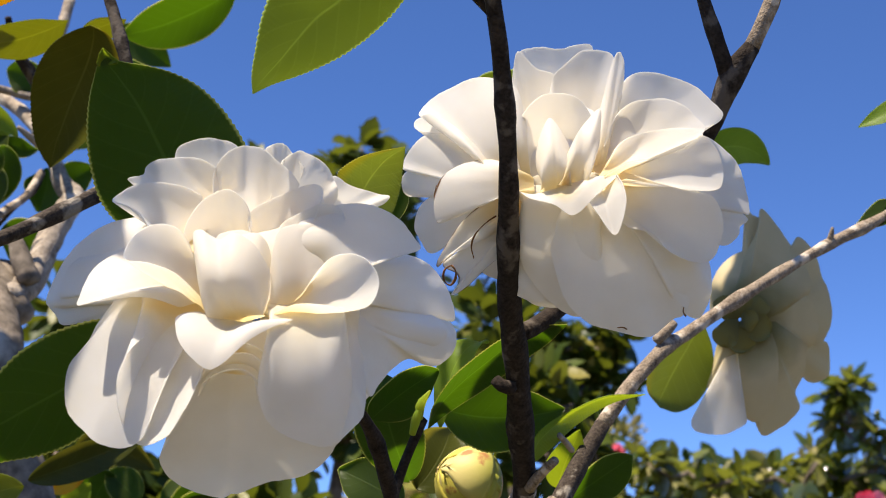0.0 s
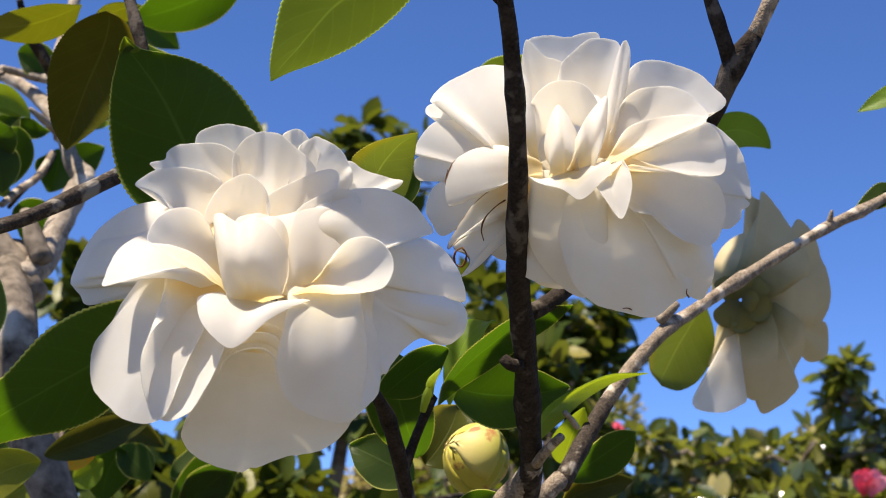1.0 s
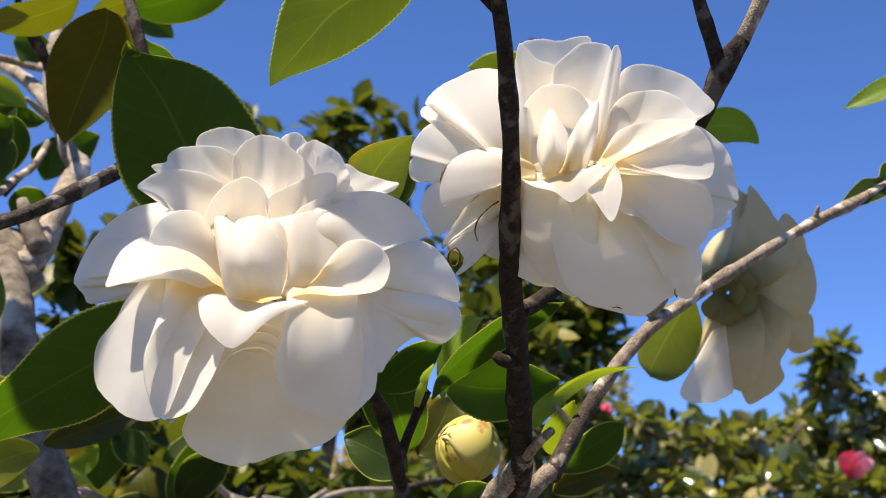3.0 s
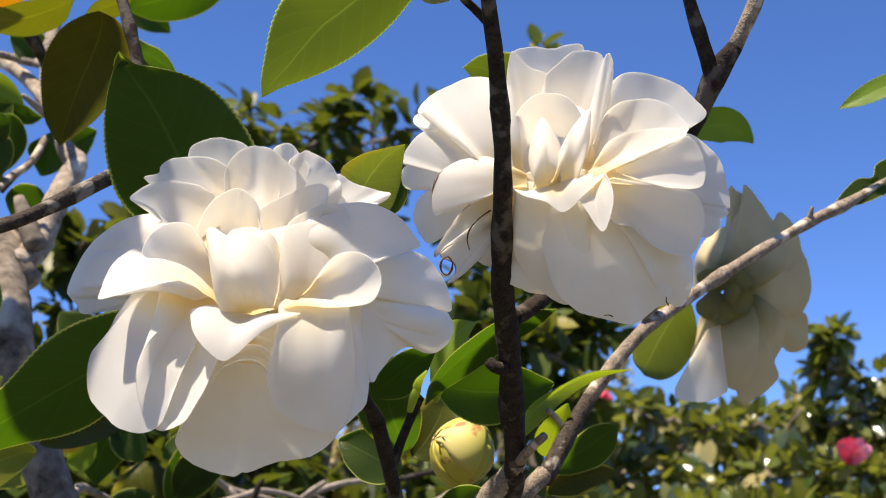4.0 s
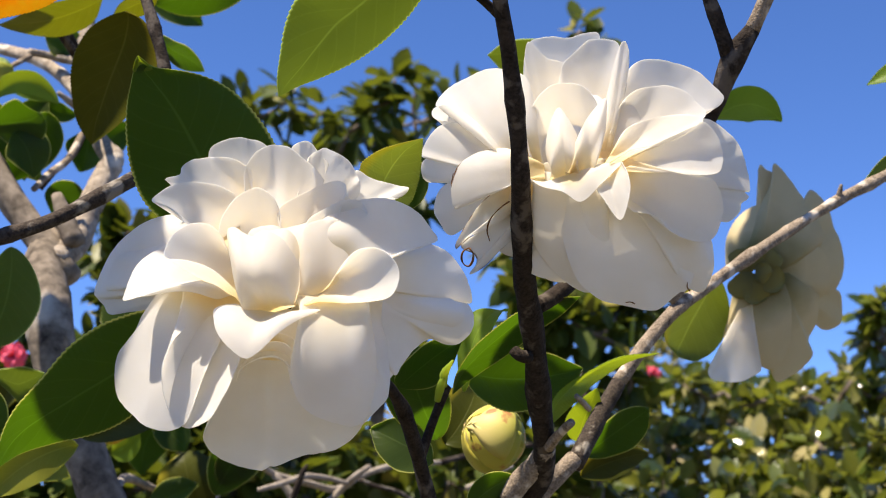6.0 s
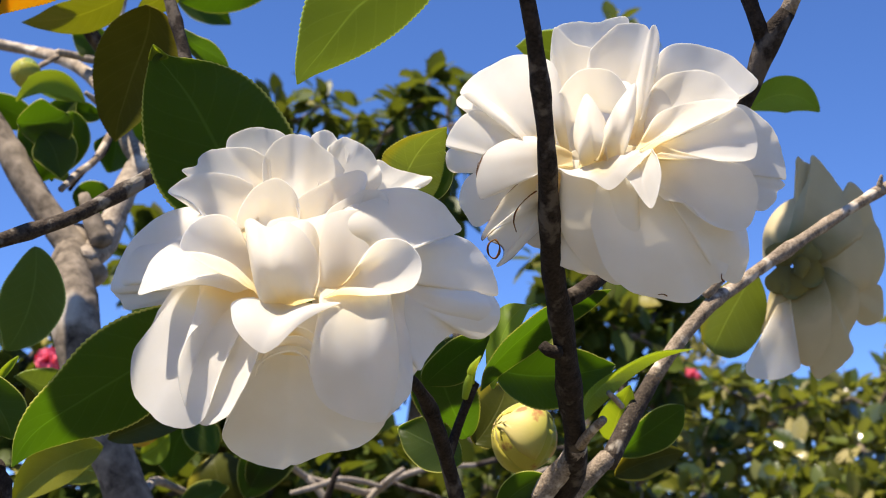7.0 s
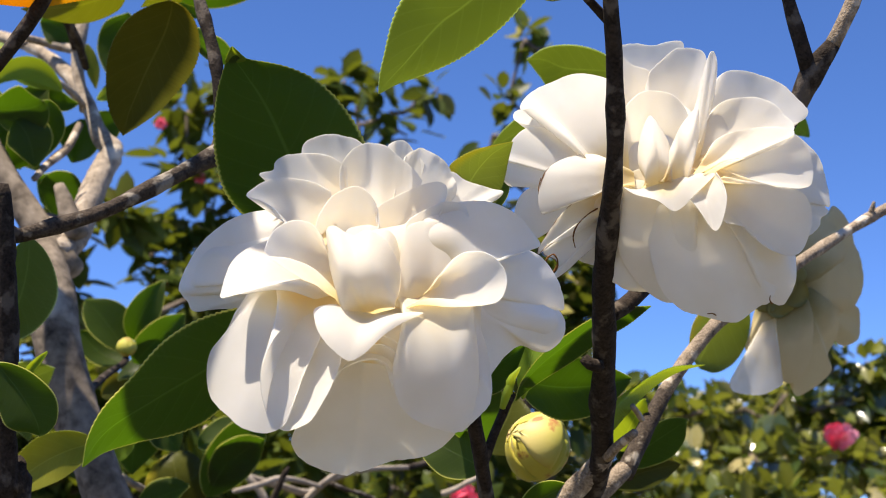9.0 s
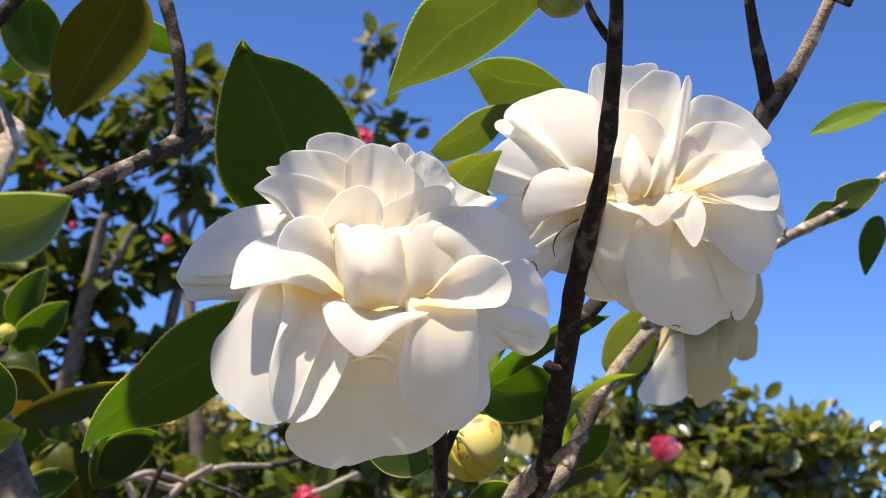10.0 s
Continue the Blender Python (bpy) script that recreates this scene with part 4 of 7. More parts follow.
torn_edge(flower_beside, [(-39.7, 3.0, 8.0), (-40.3, -0.3, 8.0), (-40.1, -3.6, 8.0), (-39.7, -7.2, 7.5)], 0.18)
torn_edge(flower_beside, [(12.5, -38.6, 0.6), (14.0, -39.5, 0.6), (15.5, -39.3, 0.6), (16.9, -40.2, 0.6)], 0.22)
torn_edge(flower_beside, [(33.5, -33.7, 3.2), (33.3, -35.1, 3.2), (34.1, -36.4, 3.2)], 0.2)
flower_behind = thing("camellia_flower", frame_at((0.1342, 0.6449, 1.6724)), "white camellia seen from behind, browning towards its green calyx", "flower", "white camellia flowers")
petal(flower_behind, (0.8, 1.7, 9.0), [(-3.7, 29.5, 4.0), (-1.5, 51.4, 3.0), (2.3, 50.6, 2.0), (7.1, 46.9, 3.0), (11.7, 32.3, 4.0)], 1, material=WHITE_STAINED_SHADED)
petal(flower_behind, (0.8, 3.0, 9.0), [(13.1, 23.9, 4.0), (19.5, 33.8, 2.8), (23.2, 40.0, 1.6), (28.5, 36.3, 0.4), (32.8, 29.0, -0.8), (34.8, 21.2, -2.0), (37.4, 15.5, -1.2), (38.9, 4.3, -0.4), (36.9, -4.7, 0.6), (30.4, -11.4, 1.8), (18.9, -6.9, 3.0)], 4, material=WHITE_STAINED_SHADED)
petal(flower_behind, (2.4, 0.2, 8.0), [(24.8, -9.7, 2.0), (35.9, -9.3, 0.0), (38.2, -17.8, -2.0), (36.5, -25.7, -2.0), (30.0, -28.5, -2.0), (24.6, -25.8, 0.5), (17.5, -15.3, 3.0)], 3, material=WHITE_STAINED_SHADED)
petal(flower_behind, (-4.9, 7.2, 10.0), [(-19.1, 1.5, 4.0), (-17.5, 18.3, 3.0), (-9.5, 30.1, 2.0), (-1.1, 32.9, 5.0), (6.6, 23.9, 8.0)], 3, material=WHITE_STAINED_SHADED)
petal(flower_behind, (-2.8, 4.5, 13.0), [(-7.3, 18.3, 8.0), (-2.0, 32.3, 6.7), (3.6, 43.5, 5.3), (5.5, 53.0, 4.3), (9.0, 51.4, 3.4), (14.1, 44.7, 3.4), (19.4, 36.2, 4.3), (25.6, 26.7, 5.4), (27.7, 15.5, 7.2), (20.3, 7.2, 9.0)], 3, material=WHITE_STAINED_SHADED)
petal(flower_behind, (-1.2, 1.7, 12.0), [(21.7, 15.6, 9.0), (28.9, 7.2, 7.8), (30.6, -4.0, 6.6), (26.5, -12.3, 6.4), (17.9, -15.1, 7.2), (9.4, -9.5, 8.0)], 3, material=WHITE_STAINED_SHADED)
petal(flower_behind, (-0.0, -1.0, 13.0), [(24.5, -10.8, 9.0), (23.4, -23.4, 8.7), (19.3, -32.3, 8.3), (21.1, -39.5, 8.0), (16.4, -45.1, 8.0), (10.8, -49.0, 8.0), (4.4, -52.3, 8.0), (1.1, -49.2, 9.0), (-2.1, -37.2, 10.0), (-2.4, -20.5, 11.0)], 4, material=WHITE_STAINED_SHADED)
petal(flower_behind, (-3.0, -1.0, 14.0), [(-16.6, -21.7, 13.0), (-13.3, -35.5, 13.0), (-6.1, -43.6, 13.0), (0.6, -45.2, 12.8), (7.9, -37.0, 12.4), (12.7, -21.8, 12.0)], 4, material=WHITE_STAINED_SHADED)
petal(flower_behind, (-9.9, 0.4, 14.0), [(-12.9, -3.8, 11.0), (-17.1, -10.7, 11.4), (-19.7, -21.8, 11.8), (-22.0, -30.3, 12.4), (-15.0, -29.7, 13.2), (-7.1, -17.5, 14.0)], 3, material=WHITE_STAINED_SHADED)
# plain white among darkened petals: sunlight on this one put into its colour
petal(flower_behind, (-10.1, -9.2, 15.0), [(-12.2, -25.9, 13.0), (-19.5, -31.3, 14.0), (-25.2, -38.1, 15.0), (-30.1, -44.4, 16.0), (-29.4, -49.0, 17.0), (-22.5, -51.1, 18.0), (-14.4, -50.4, 19.0), (-5.9, -45.5, 18.7), (-7.4, -39.2, 18.3), (-8.2, -25.6, 18.0)], 2, material=WHITE)
scale_petal(flower_behind, (-7.7, 0.5, 18.5), (-7.3, -6.3, 19.4), (-5.5, -13.5, 18.5), 12.8, cup=-0.1, material=SEPAL, label='brownish green sepal')
scale_petal(flower_behind, (-7.1, 1.0, 18.5), (-0.7, -1.4, 19.4), (6.0, -5.3, 18.5), 12.3, cup=-0.1, material=SEPAL, label='brownish green sepal')
scale_petal(flower_behind, (-8.2, 0.5, 18.5), (-13.3, -4.7, 19.4), (-17.0, -10.8, 18.5), 11.8, cup=-0.1, material=SEPAL, label='brownish green sepal')
scale_petal(flower_behind, (-8.2, 1.6, 18.5), (-12.8, 6.8, 19.4), (-15.3, 12.3, 18.5), 11.8, cup=-0.1, material=SEPAL, label='brownish green sepal')
scale_petal(flower_behind, (-6.6, 1.8, 18.5), (-1.8, 6.2, 19.4), (2.2, 11.2, 18.5), 12.3, cup=-0.1, material=SEPAL, label='brownish green sepal')
scale_petal(flower_behind, (-7.5, 2.1, 19.0), (-7.4, 7.9, 20.0), (-6.8, 14.2, 19.5), 10.8, cup=-0.1, material=SEPAL, label='brownish green sepal')
scale_petal(flower_behind, (-7.6, 1.3, 19.5), (-4.3, 1.1, 20.9), (0.1, 0.3, 20.5), 9.8, cup=-0.1, material=SEPAL, label='brownish green sepal')
stem = thing("branch", (0.0208, 0.3940, 1.6360), "dark thin camellia stem rising in front of the flower", "branch", "camellia branches")
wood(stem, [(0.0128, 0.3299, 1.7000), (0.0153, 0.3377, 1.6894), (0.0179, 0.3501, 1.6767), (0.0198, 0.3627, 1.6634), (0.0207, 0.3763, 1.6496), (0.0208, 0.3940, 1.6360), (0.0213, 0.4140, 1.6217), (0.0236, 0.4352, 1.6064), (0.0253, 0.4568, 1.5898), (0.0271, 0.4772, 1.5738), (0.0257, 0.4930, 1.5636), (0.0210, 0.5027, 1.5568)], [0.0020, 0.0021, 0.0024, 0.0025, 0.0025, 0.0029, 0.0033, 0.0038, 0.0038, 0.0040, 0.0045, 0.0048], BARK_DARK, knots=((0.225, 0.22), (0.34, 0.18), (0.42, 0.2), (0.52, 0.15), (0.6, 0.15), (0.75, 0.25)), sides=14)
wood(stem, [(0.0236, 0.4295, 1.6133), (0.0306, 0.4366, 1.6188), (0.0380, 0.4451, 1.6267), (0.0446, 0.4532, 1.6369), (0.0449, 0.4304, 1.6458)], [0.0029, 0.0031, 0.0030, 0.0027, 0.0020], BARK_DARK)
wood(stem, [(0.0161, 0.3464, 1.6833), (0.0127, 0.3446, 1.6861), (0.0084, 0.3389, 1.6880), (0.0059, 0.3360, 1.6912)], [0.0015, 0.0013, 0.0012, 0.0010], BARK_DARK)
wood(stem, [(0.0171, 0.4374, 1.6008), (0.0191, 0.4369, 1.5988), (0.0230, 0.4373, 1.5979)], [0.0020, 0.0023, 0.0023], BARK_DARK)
wood(stem, [(0.0285, 0.4747, 1.5715), (0.0323, 0.4677, 1.5754), (0.0366, 0.4598, 1.5787)], [0.0021, 0.0017, 0.0015], BARK, label='broken stub of a side twig')
lower_branch = thing("branch", (0.0419, 0.5092, 1.5751), "grey brown branch sweeping up past the flowers", "branch", "camellia branches")
# the darker bark stands in for shade on this stretch
wood(lower_branch, [(0.0385, 0.5057, 1.5681), (0.0468, 0.5153, 1.5846), (0.0566, 0.5258, 1.6020)], [0.0037, 0.0034, 0.003], BARK_MID, label="lower stretch of the branch, shade put into its bark colour")
wood(lower_branch, [(0.0566, 0.5258, 1.6020), (0.0689, 0.5322, 1.6196), (0.0827, 0.5391, 1.6354), (0.0909, 0.5460, 1.6418), (0.1088, 0.5585, 1.6562), (0.1337, 0.5703, 1.6744), (0.1597, 0.5822, 1.6919), (0.1777, 0.5905, 1.7026), (0.1988, 0.6000, 1.7169), (0.2414, 0.6172, 1.7490)], [0.003, 0.0028, 0.0027, 0.0028, 0.0025, 0.0024, 0.0023, 0.0024, 0.0021, 0.0019], BARK, knots=((0.18, 0.25), (0.36, 0.3), (0.46, 0.25), (0.57, 0.25), (0.66, 0.2)), sides=14)
wood(lower_branch, [(0.0061, 0.5001, 1.5447), (0.0155, 0.4940, 1.5582), (0.0248, 0.4879, 1.5674), (0.0276, 0.4787, 1.5719)], [0.0045, 0.0045, 0.0042, 0.0038], BARK, sides=14, label='pale forked base of the branch')
wood(lower_branch, [(0.0159, 0.5062, 1.5419), (0.0254, 0.5028, 1.5569), (0.0340, 0.5030, 1.5657), (0.0384, 0.5051, 1.5703)], [0.0037, 0.0035, 0.0035, 0.0035], BARK, sides=14)
wood(lower_branch, [(0.0789, 0.5365, 1.6372), (0.0838, 0.5374, 1.6423), (0.0859, 0.5389, 1.6451)], [0.0021, 0.0021, 0.0019], BARK)
wood(lower_branch, [(0.1584, 0.5824, 1.6911), (0.1592, 0.5796, 1.6944), (0.1597, 0.5778, 1.6976)], [0.0013, 0.0013, 0.0006], BARK)
wood(lower_branch, [(0.0439, 0.4959, 1.5878), (0.0414, 0.4902, 1.5899), (0.0390, 0.4846, 1.5913)], [0.0011, 0.0011, 0.0010], PALE_TWIG)
wood(lower_branch, [(0.0061, 0.5001, 1.5447), (0.0159, 0.5062, 1.5419), (0.0000, 0.5600, 1.3500), (-0.0500, 0.6200, 0.0000)], [0.0056, 0.0052, 0.0130, 0.0180], BARK, sides=14, label='hidden foot of the branch')
leaf(lower_branch, (0.2203, 0.6049, 1.7331), (0.1961, 0.5979, 1.7166), (0.1712, 0.5909, 1.6999), 0.0147, tilt=-25, material=LEAF, bite=0.6, label='insect-bitten leaf')
leaf(lower_branch, (0.2150, 0.5818, 1.7645), (0.1953, 0.5832, 1.7563), (0.1759, 0.5859, 1.7469), 0.0119, tilt=-30, material=LEAF_YOUNG)
leaf(lower_branch, (0.2159, 0.5949, 1.7104), (0.2108, 0.5972, 1.7000), (0.2090, 0.6015, 1.6820), 0.0132, material=LEAF)
leaf(lower_branch, (0.0438, 0.5604, 1.5764), (0.0593, 0.5581, 1.5877), (0.0707, 0.5566, 1.5957), 0.0193, material=LEAF, cup=0.3, tilt=-30)
leaf(lower_branch, (0.0426, 0.5826, 1.5697), (0.0562, 0.5815, 1.5760), (0.0716, 0.5811, 1.5795), 0.0144, material=LEAF_OLD, cup=0.3, label='rounded leaf with a yellow edge')
leaf(lower_branch, (-0.0014, 0.4933, 1.5505), (0.0070, 0.4918, 1.5579), (0.0165, 0.4910, 1.5623), 0.0117, material=LEAF, cup=0.3)
leaf(lower_branch, (0.0402, 0.5388, 1.5802), (0.0430, 0.5267, 1.5881), (0.0478, 0.5142, 1.5980), 0.0137, material=LEAF_YOUNG, cup=0.3)
leaf(stem, (-0.0024, 0.4912, 1.6016), (0.0173, 0.5024, 1.6003), (0.0421, 0.5122, 1.6055), 0.0243, material=LEAF, cup=0.2)
leaf(stem, (-0.0019, 0.4731, 1.5915), (0.0040, 0.4678, 1.6139), (0.0144, 0.4764, 1.6221), 0.0125, material=LEAF_YOUNG, tilt=40)
fork_twig = thing("branch", (0.0903, 0.4139, 1.6944), "dark forked twig against the blue sky", "branch", "camellia branches")
wood(fork_twig, [(0.1092, 0.4015, 1.7308), (0.1031, 0.4073, 1.7146), (0.0975, 0.4120, 1.7030)], [0.0021, 0.0023, 0.0026], BARK, knots=((0.5, 0.2),), sides=14)
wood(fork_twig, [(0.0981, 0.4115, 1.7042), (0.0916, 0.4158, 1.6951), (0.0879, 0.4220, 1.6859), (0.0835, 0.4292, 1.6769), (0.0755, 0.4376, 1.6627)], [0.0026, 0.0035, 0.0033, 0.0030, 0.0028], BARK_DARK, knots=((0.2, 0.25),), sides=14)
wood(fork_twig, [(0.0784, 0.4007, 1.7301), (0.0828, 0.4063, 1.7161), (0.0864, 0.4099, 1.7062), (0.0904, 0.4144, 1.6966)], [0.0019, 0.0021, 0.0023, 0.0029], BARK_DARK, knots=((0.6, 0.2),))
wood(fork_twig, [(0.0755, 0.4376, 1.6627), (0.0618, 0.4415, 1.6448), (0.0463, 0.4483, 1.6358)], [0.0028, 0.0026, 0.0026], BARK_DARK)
leaf(fork_twig, (0.1101, 0.6150, 1.7420), (0.1266, 0.6139, 1.7486), (0.1418, 0.6153, 1.7402), 0.0172, cup=0.3, material=LEAF_YOUNG)
shoot_twig = thing("branch", (-0.0152, 0.4575, 1.5690), "dark slender twig with a green leaf bud", "branch", "camellia branches")
wood(shoot_twig, [(-0.0369, 0.3965, 1.6059), (-0.0270, 0.4159, 1.5908), (-0.0212, 0.4334, 1.5829), (-0.0177, 0.4465, 1.5718), (-0.0155, 0.4594, 1.5612), (-0.0122, 0.4739, 1.5442)], [0.0014, 0.0017, 0.0021, 0.0026, 0.0026, 0.0031], BARK_DARK, knots=((0.5, 0.3),))
wood(shoot_twig, [(-0.0161, 0.4582, 1.5661), (-0.0123, 0.4557, 1.5769), (-0.0094, 0.4541, 1.5838), (-0.0065, 0.4526, 1.5907)], [0.0018, 0.0016, 0.0016, 0.0018], BARK_DARK)
wood(shoot_twig, [(-0.0122, 0.4739, 1.5442), (-0.0100, 0.5000, 1.4500), (-0.0300, 0.6000, 1.3000)], [0.0031, 0.0080, 0.0120], BARK_DARK)
wood(shoot_twig, [(-0.0074, 0.4496, 1.5902), (-0.0070, 0.4465, 1.5942), (-0.0039, 0.4446, 1.5985)], [0.0011, 0.0017, 0.0003], LEAF_YOUNG, sides=10, rough=0.02, name="leaf_bud", label='slim green leaf bud')
wood(shoot_twig, [(-0.0097, 0.4507, 1.5853), (-0.0083, 0.4475, 1.5899), (-0.0065, 0.4463, 1.5954)], [0.0011, 0.0017, 0.0003], LEAF_YOUNG, sides=10, rough=0.02, name="leaf_bud")
leaf(shoot_twig, (-0.0150, 0.5219, 1.5796), (-0.0202, 0.4821, 1.5945), (-0.0226, 0.4780, 1.6110), 0.0234, material=LEAF, cup=0.3)
leaf(shoot_twig, (-0.0236, 0.4521, 1.5903), (-0.0137, 0.4505, 1.5983), (-0.0020, 0.4588, 1.6080), 0.0168, material=LEAF, cup=0.3, tilt=-32)
leaf(shoot_twig, (-0.0135, 0.5425, 1.5795), (-0.0056, 0.5450, 1.5916), (-0.0012, 0.5523, 1.6046), 0.0260, material=LEAF_OLD, cup=0.3)
leaf(shoot_twig, (-0.0149, 0.4988, 1.5686), (-0.0265, 0.5071, 1.5757), (-0.0407, 0.5152, 1.5829), 0.0199, material=LEAF, cup=0.2)
leafy_twig = thing("branch", (-0.0696, 0.4003, 1.6285), "twig hidden behind the white flower, with broad dark leaves", "branch", "camellia branches")
wood(leafy_twig, [(-0.0512, 0.3979, 1.5985), (-0.0605, 0.3934, 1.6159), (-0.0683, 0.3922, 1.6285), (-0.0746, 0.3938, 1.6382)], [0.0016, 0.0016, 0.0015, 0.0011], BARK_DARK)
leaf(leafy_twig, (-0.0207, 0.4086, 1.6430), (-0.0141, 0.4074, 1.6486), (-0.0124, 0.4053, 1.6578), 0.0075, material=LEAF)
left_branch = thing("branch", (-0.1388, 0.4345, 1.6491), "rough grey branch forking behind the large dark leaf", "branch", "camellia branches")
wood(left_branch, [(-0.1814, 0.4557, 1.6442), (-0.1697, 0.4590, 1.6491), (-0.1571, 0.4641, 1.6552), (-0.1444, 0.4695, 1.6638), (-0.1315, 0.4766, 1.6741), (-0.1182, 0.4836, 1.6847), (-0.1063, 0.4912, 1.6934)], [0.0026, 0.0026, 0.0027, 0.0029, 0.0030, 0.0032, 0.0029], BARK_MID, knots=((0.12, 0.2), (0.5, 0.2), (0.83, 0.25)), sides=14)
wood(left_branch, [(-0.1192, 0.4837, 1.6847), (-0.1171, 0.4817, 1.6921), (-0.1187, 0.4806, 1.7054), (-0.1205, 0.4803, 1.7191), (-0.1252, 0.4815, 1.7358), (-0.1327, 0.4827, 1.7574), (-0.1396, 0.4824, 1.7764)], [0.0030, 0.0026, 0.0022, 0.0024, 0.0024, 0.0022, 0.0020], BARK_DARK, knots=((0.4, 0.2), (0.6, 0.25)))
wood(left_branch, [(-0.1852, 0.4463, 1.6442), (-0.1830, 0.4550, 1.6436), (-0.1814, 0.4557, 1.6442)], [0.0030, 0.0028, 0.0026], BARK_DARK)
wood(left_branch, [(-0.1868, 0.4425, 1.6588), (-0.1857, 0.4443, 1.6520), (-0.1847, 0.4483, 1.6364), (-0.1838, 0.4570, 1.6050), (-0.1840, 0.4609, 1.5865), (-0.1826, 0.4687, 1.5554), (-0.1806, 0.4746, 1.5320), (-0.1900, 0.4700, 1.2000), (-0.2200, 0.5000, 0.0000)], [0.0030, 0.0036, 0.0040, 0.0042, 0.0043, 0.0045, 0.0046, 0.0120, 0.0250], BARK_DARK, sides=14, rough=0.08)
wood(left_branch, [(-0.1526, 0.3827, 1.7208), (-0.1593, 0.3901, 1.7104), (-0.1655, 0.3950, 1.7016), (-0.1739, 0.4017, 1.6934), (-0.1851, 0.4105, 1.6848)], [0.0027, 0.0026, 0.0024, 0.0023, 0.0023], BARK_DARK)
leaf(left_branch, (-0.1583, 0.2854, 1.5972), (-0.1349, 0.2530, 1.5904), (-0.1192, 0.2300, 1.5911), 0.0151, cup=0.3, tilt=-20, material=LEAF_MID)
leaf(left_branch, (-0.2213, 0.5905, 1.6768), (-0.2244, 0.5964, 1.6507), (-0.2361, 0.6006, 1.6297), 0.0290, cup=0.25, material=LEAF_MID, face=(0.30, -0.70, -0.62))
leaf(left_branch, (-0.1768, 0.4553, 1.5920), (-0.1728, 0.4545, 1.5969), (-0.1681, 0.4537, 1.6020), 0.0034, material=LEAF_YOUNG, cup=1.2, label='slim yellow green leaf bud')
leaf(left_branch, (-0.1802, 0.5811, 1.5836), (-0.2014, 0.5810, 1.5757), (-0.2202, 0.5831, 1.5599), 0.0204, material=LEAF_YELLOW, cup=0.2, label='olive yellow leaf')
leaf(left_branch, (-0.1833, 0.4470, 1.5965), (-0.1712, 0.4501, 1.5819), (-0.1679, 0.4522, 1.5726), 0.0193, cup=0.2, material=LEAF)
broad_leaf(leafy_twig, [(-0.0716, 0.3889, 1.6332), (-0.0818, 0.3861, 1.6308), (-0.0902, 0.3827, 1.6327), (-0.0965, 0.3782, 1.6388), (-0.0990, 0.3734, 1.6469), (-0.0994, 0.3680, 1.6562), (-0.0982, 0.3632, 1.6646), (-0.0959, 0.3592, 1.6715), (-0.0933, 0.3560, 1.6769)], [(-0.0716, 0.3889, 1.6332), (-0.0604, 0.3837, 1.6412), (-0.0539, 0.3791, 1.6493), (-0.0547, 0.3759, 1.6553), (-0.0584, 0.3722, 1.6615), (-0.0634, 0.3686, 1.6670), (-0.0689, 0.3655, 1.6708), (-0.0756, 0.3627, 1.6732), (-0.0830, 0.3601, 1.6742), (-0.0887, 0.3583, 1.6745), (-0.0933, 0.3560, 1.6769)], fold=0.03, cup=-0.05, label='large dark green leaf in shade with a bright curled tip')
# tip of the dark leaf in a brighter material that stands for sunlight
broad_leaf(leafy_twig, [(-0.0932, 0.3590, 1.6733), (-0.0948, 0.3578, 1.6731), (-0.0942, 0.3561, 1.6747), (-0.0928, 0.3541, 1.6765)], [(-0.0932, 0.3590, 1.6733), (-0.0894, 0.3574, 1.6736), (-0.0908, 0.3559, 1.6750), (-0.0928, 0.3541, 1.6765)], fold=0.05, cup=0.2, material=LEAF_YOUNG, label='curled leaf tip, sunlight put into its brighter green')
broad_leaf(leafy_twig, [(-0.0796, 0.3774, 1.5944), (-0.0831, 0.3678, 1.5995), (-0.0873, 0.3633, 1.6010), (-0.0930, 0.3593, 1.5992), (-0.1000, 0.3553, 1.5952), (-0.1076, 0.3521, 1.5883), (-0.1146, 0.3508, 1.5793), (-0.1213, 0.3512, 1.5709), (-0.1254, 0.3533, 1.5625), (-0.1277, 0.3579, 1.5546)], [(-0.0796, 0.3774, 1.5944), (-0.0817, 0.3821, 1.5864), (-0.0885, 0.3835, 1.5795), (-0.0942, 0.3834, 1.5745), (-0.1005, 0.3820, 1.5696), (-0.1080, 0.3789, 1.5660), (-0.1165, 0.3733, 1.5632), (-0.1240, 0.3659, 1.5598), (-0.1277, 0.3579, 1.5546)], fold=0.05, cup=-0.06, label='dark leaf shaded from overhead, its tip lit bright green')
broad_leaf(leafy_twig, [(-0.0280, 0.3953, 1.6374), (-0.0303, 0.3872, 1.6446), (-0.0293, 0.3841, 1.6493), (-0.0281, 0.3829, 1.6516), (-0.0230, 0.3816, 1.6544), (-0.0163, 0.3819, 1.6567), (-0.0095, 0.3845, 1.6589)], [(-0.0280, 0.3953, 1.6374), (-0.0200, 0.4002, 1.6379), (-0.0142, 0.3999, 1.6427), (-0.0120, 0.3971, 1.6486), (-0.0109, 0.3926, 1.6540), (-0.0095, 0.3845, 1.6589)], fold=0.06, cup=0.05, material=LEAF_OLIVE, label='small leaf between two flowers')
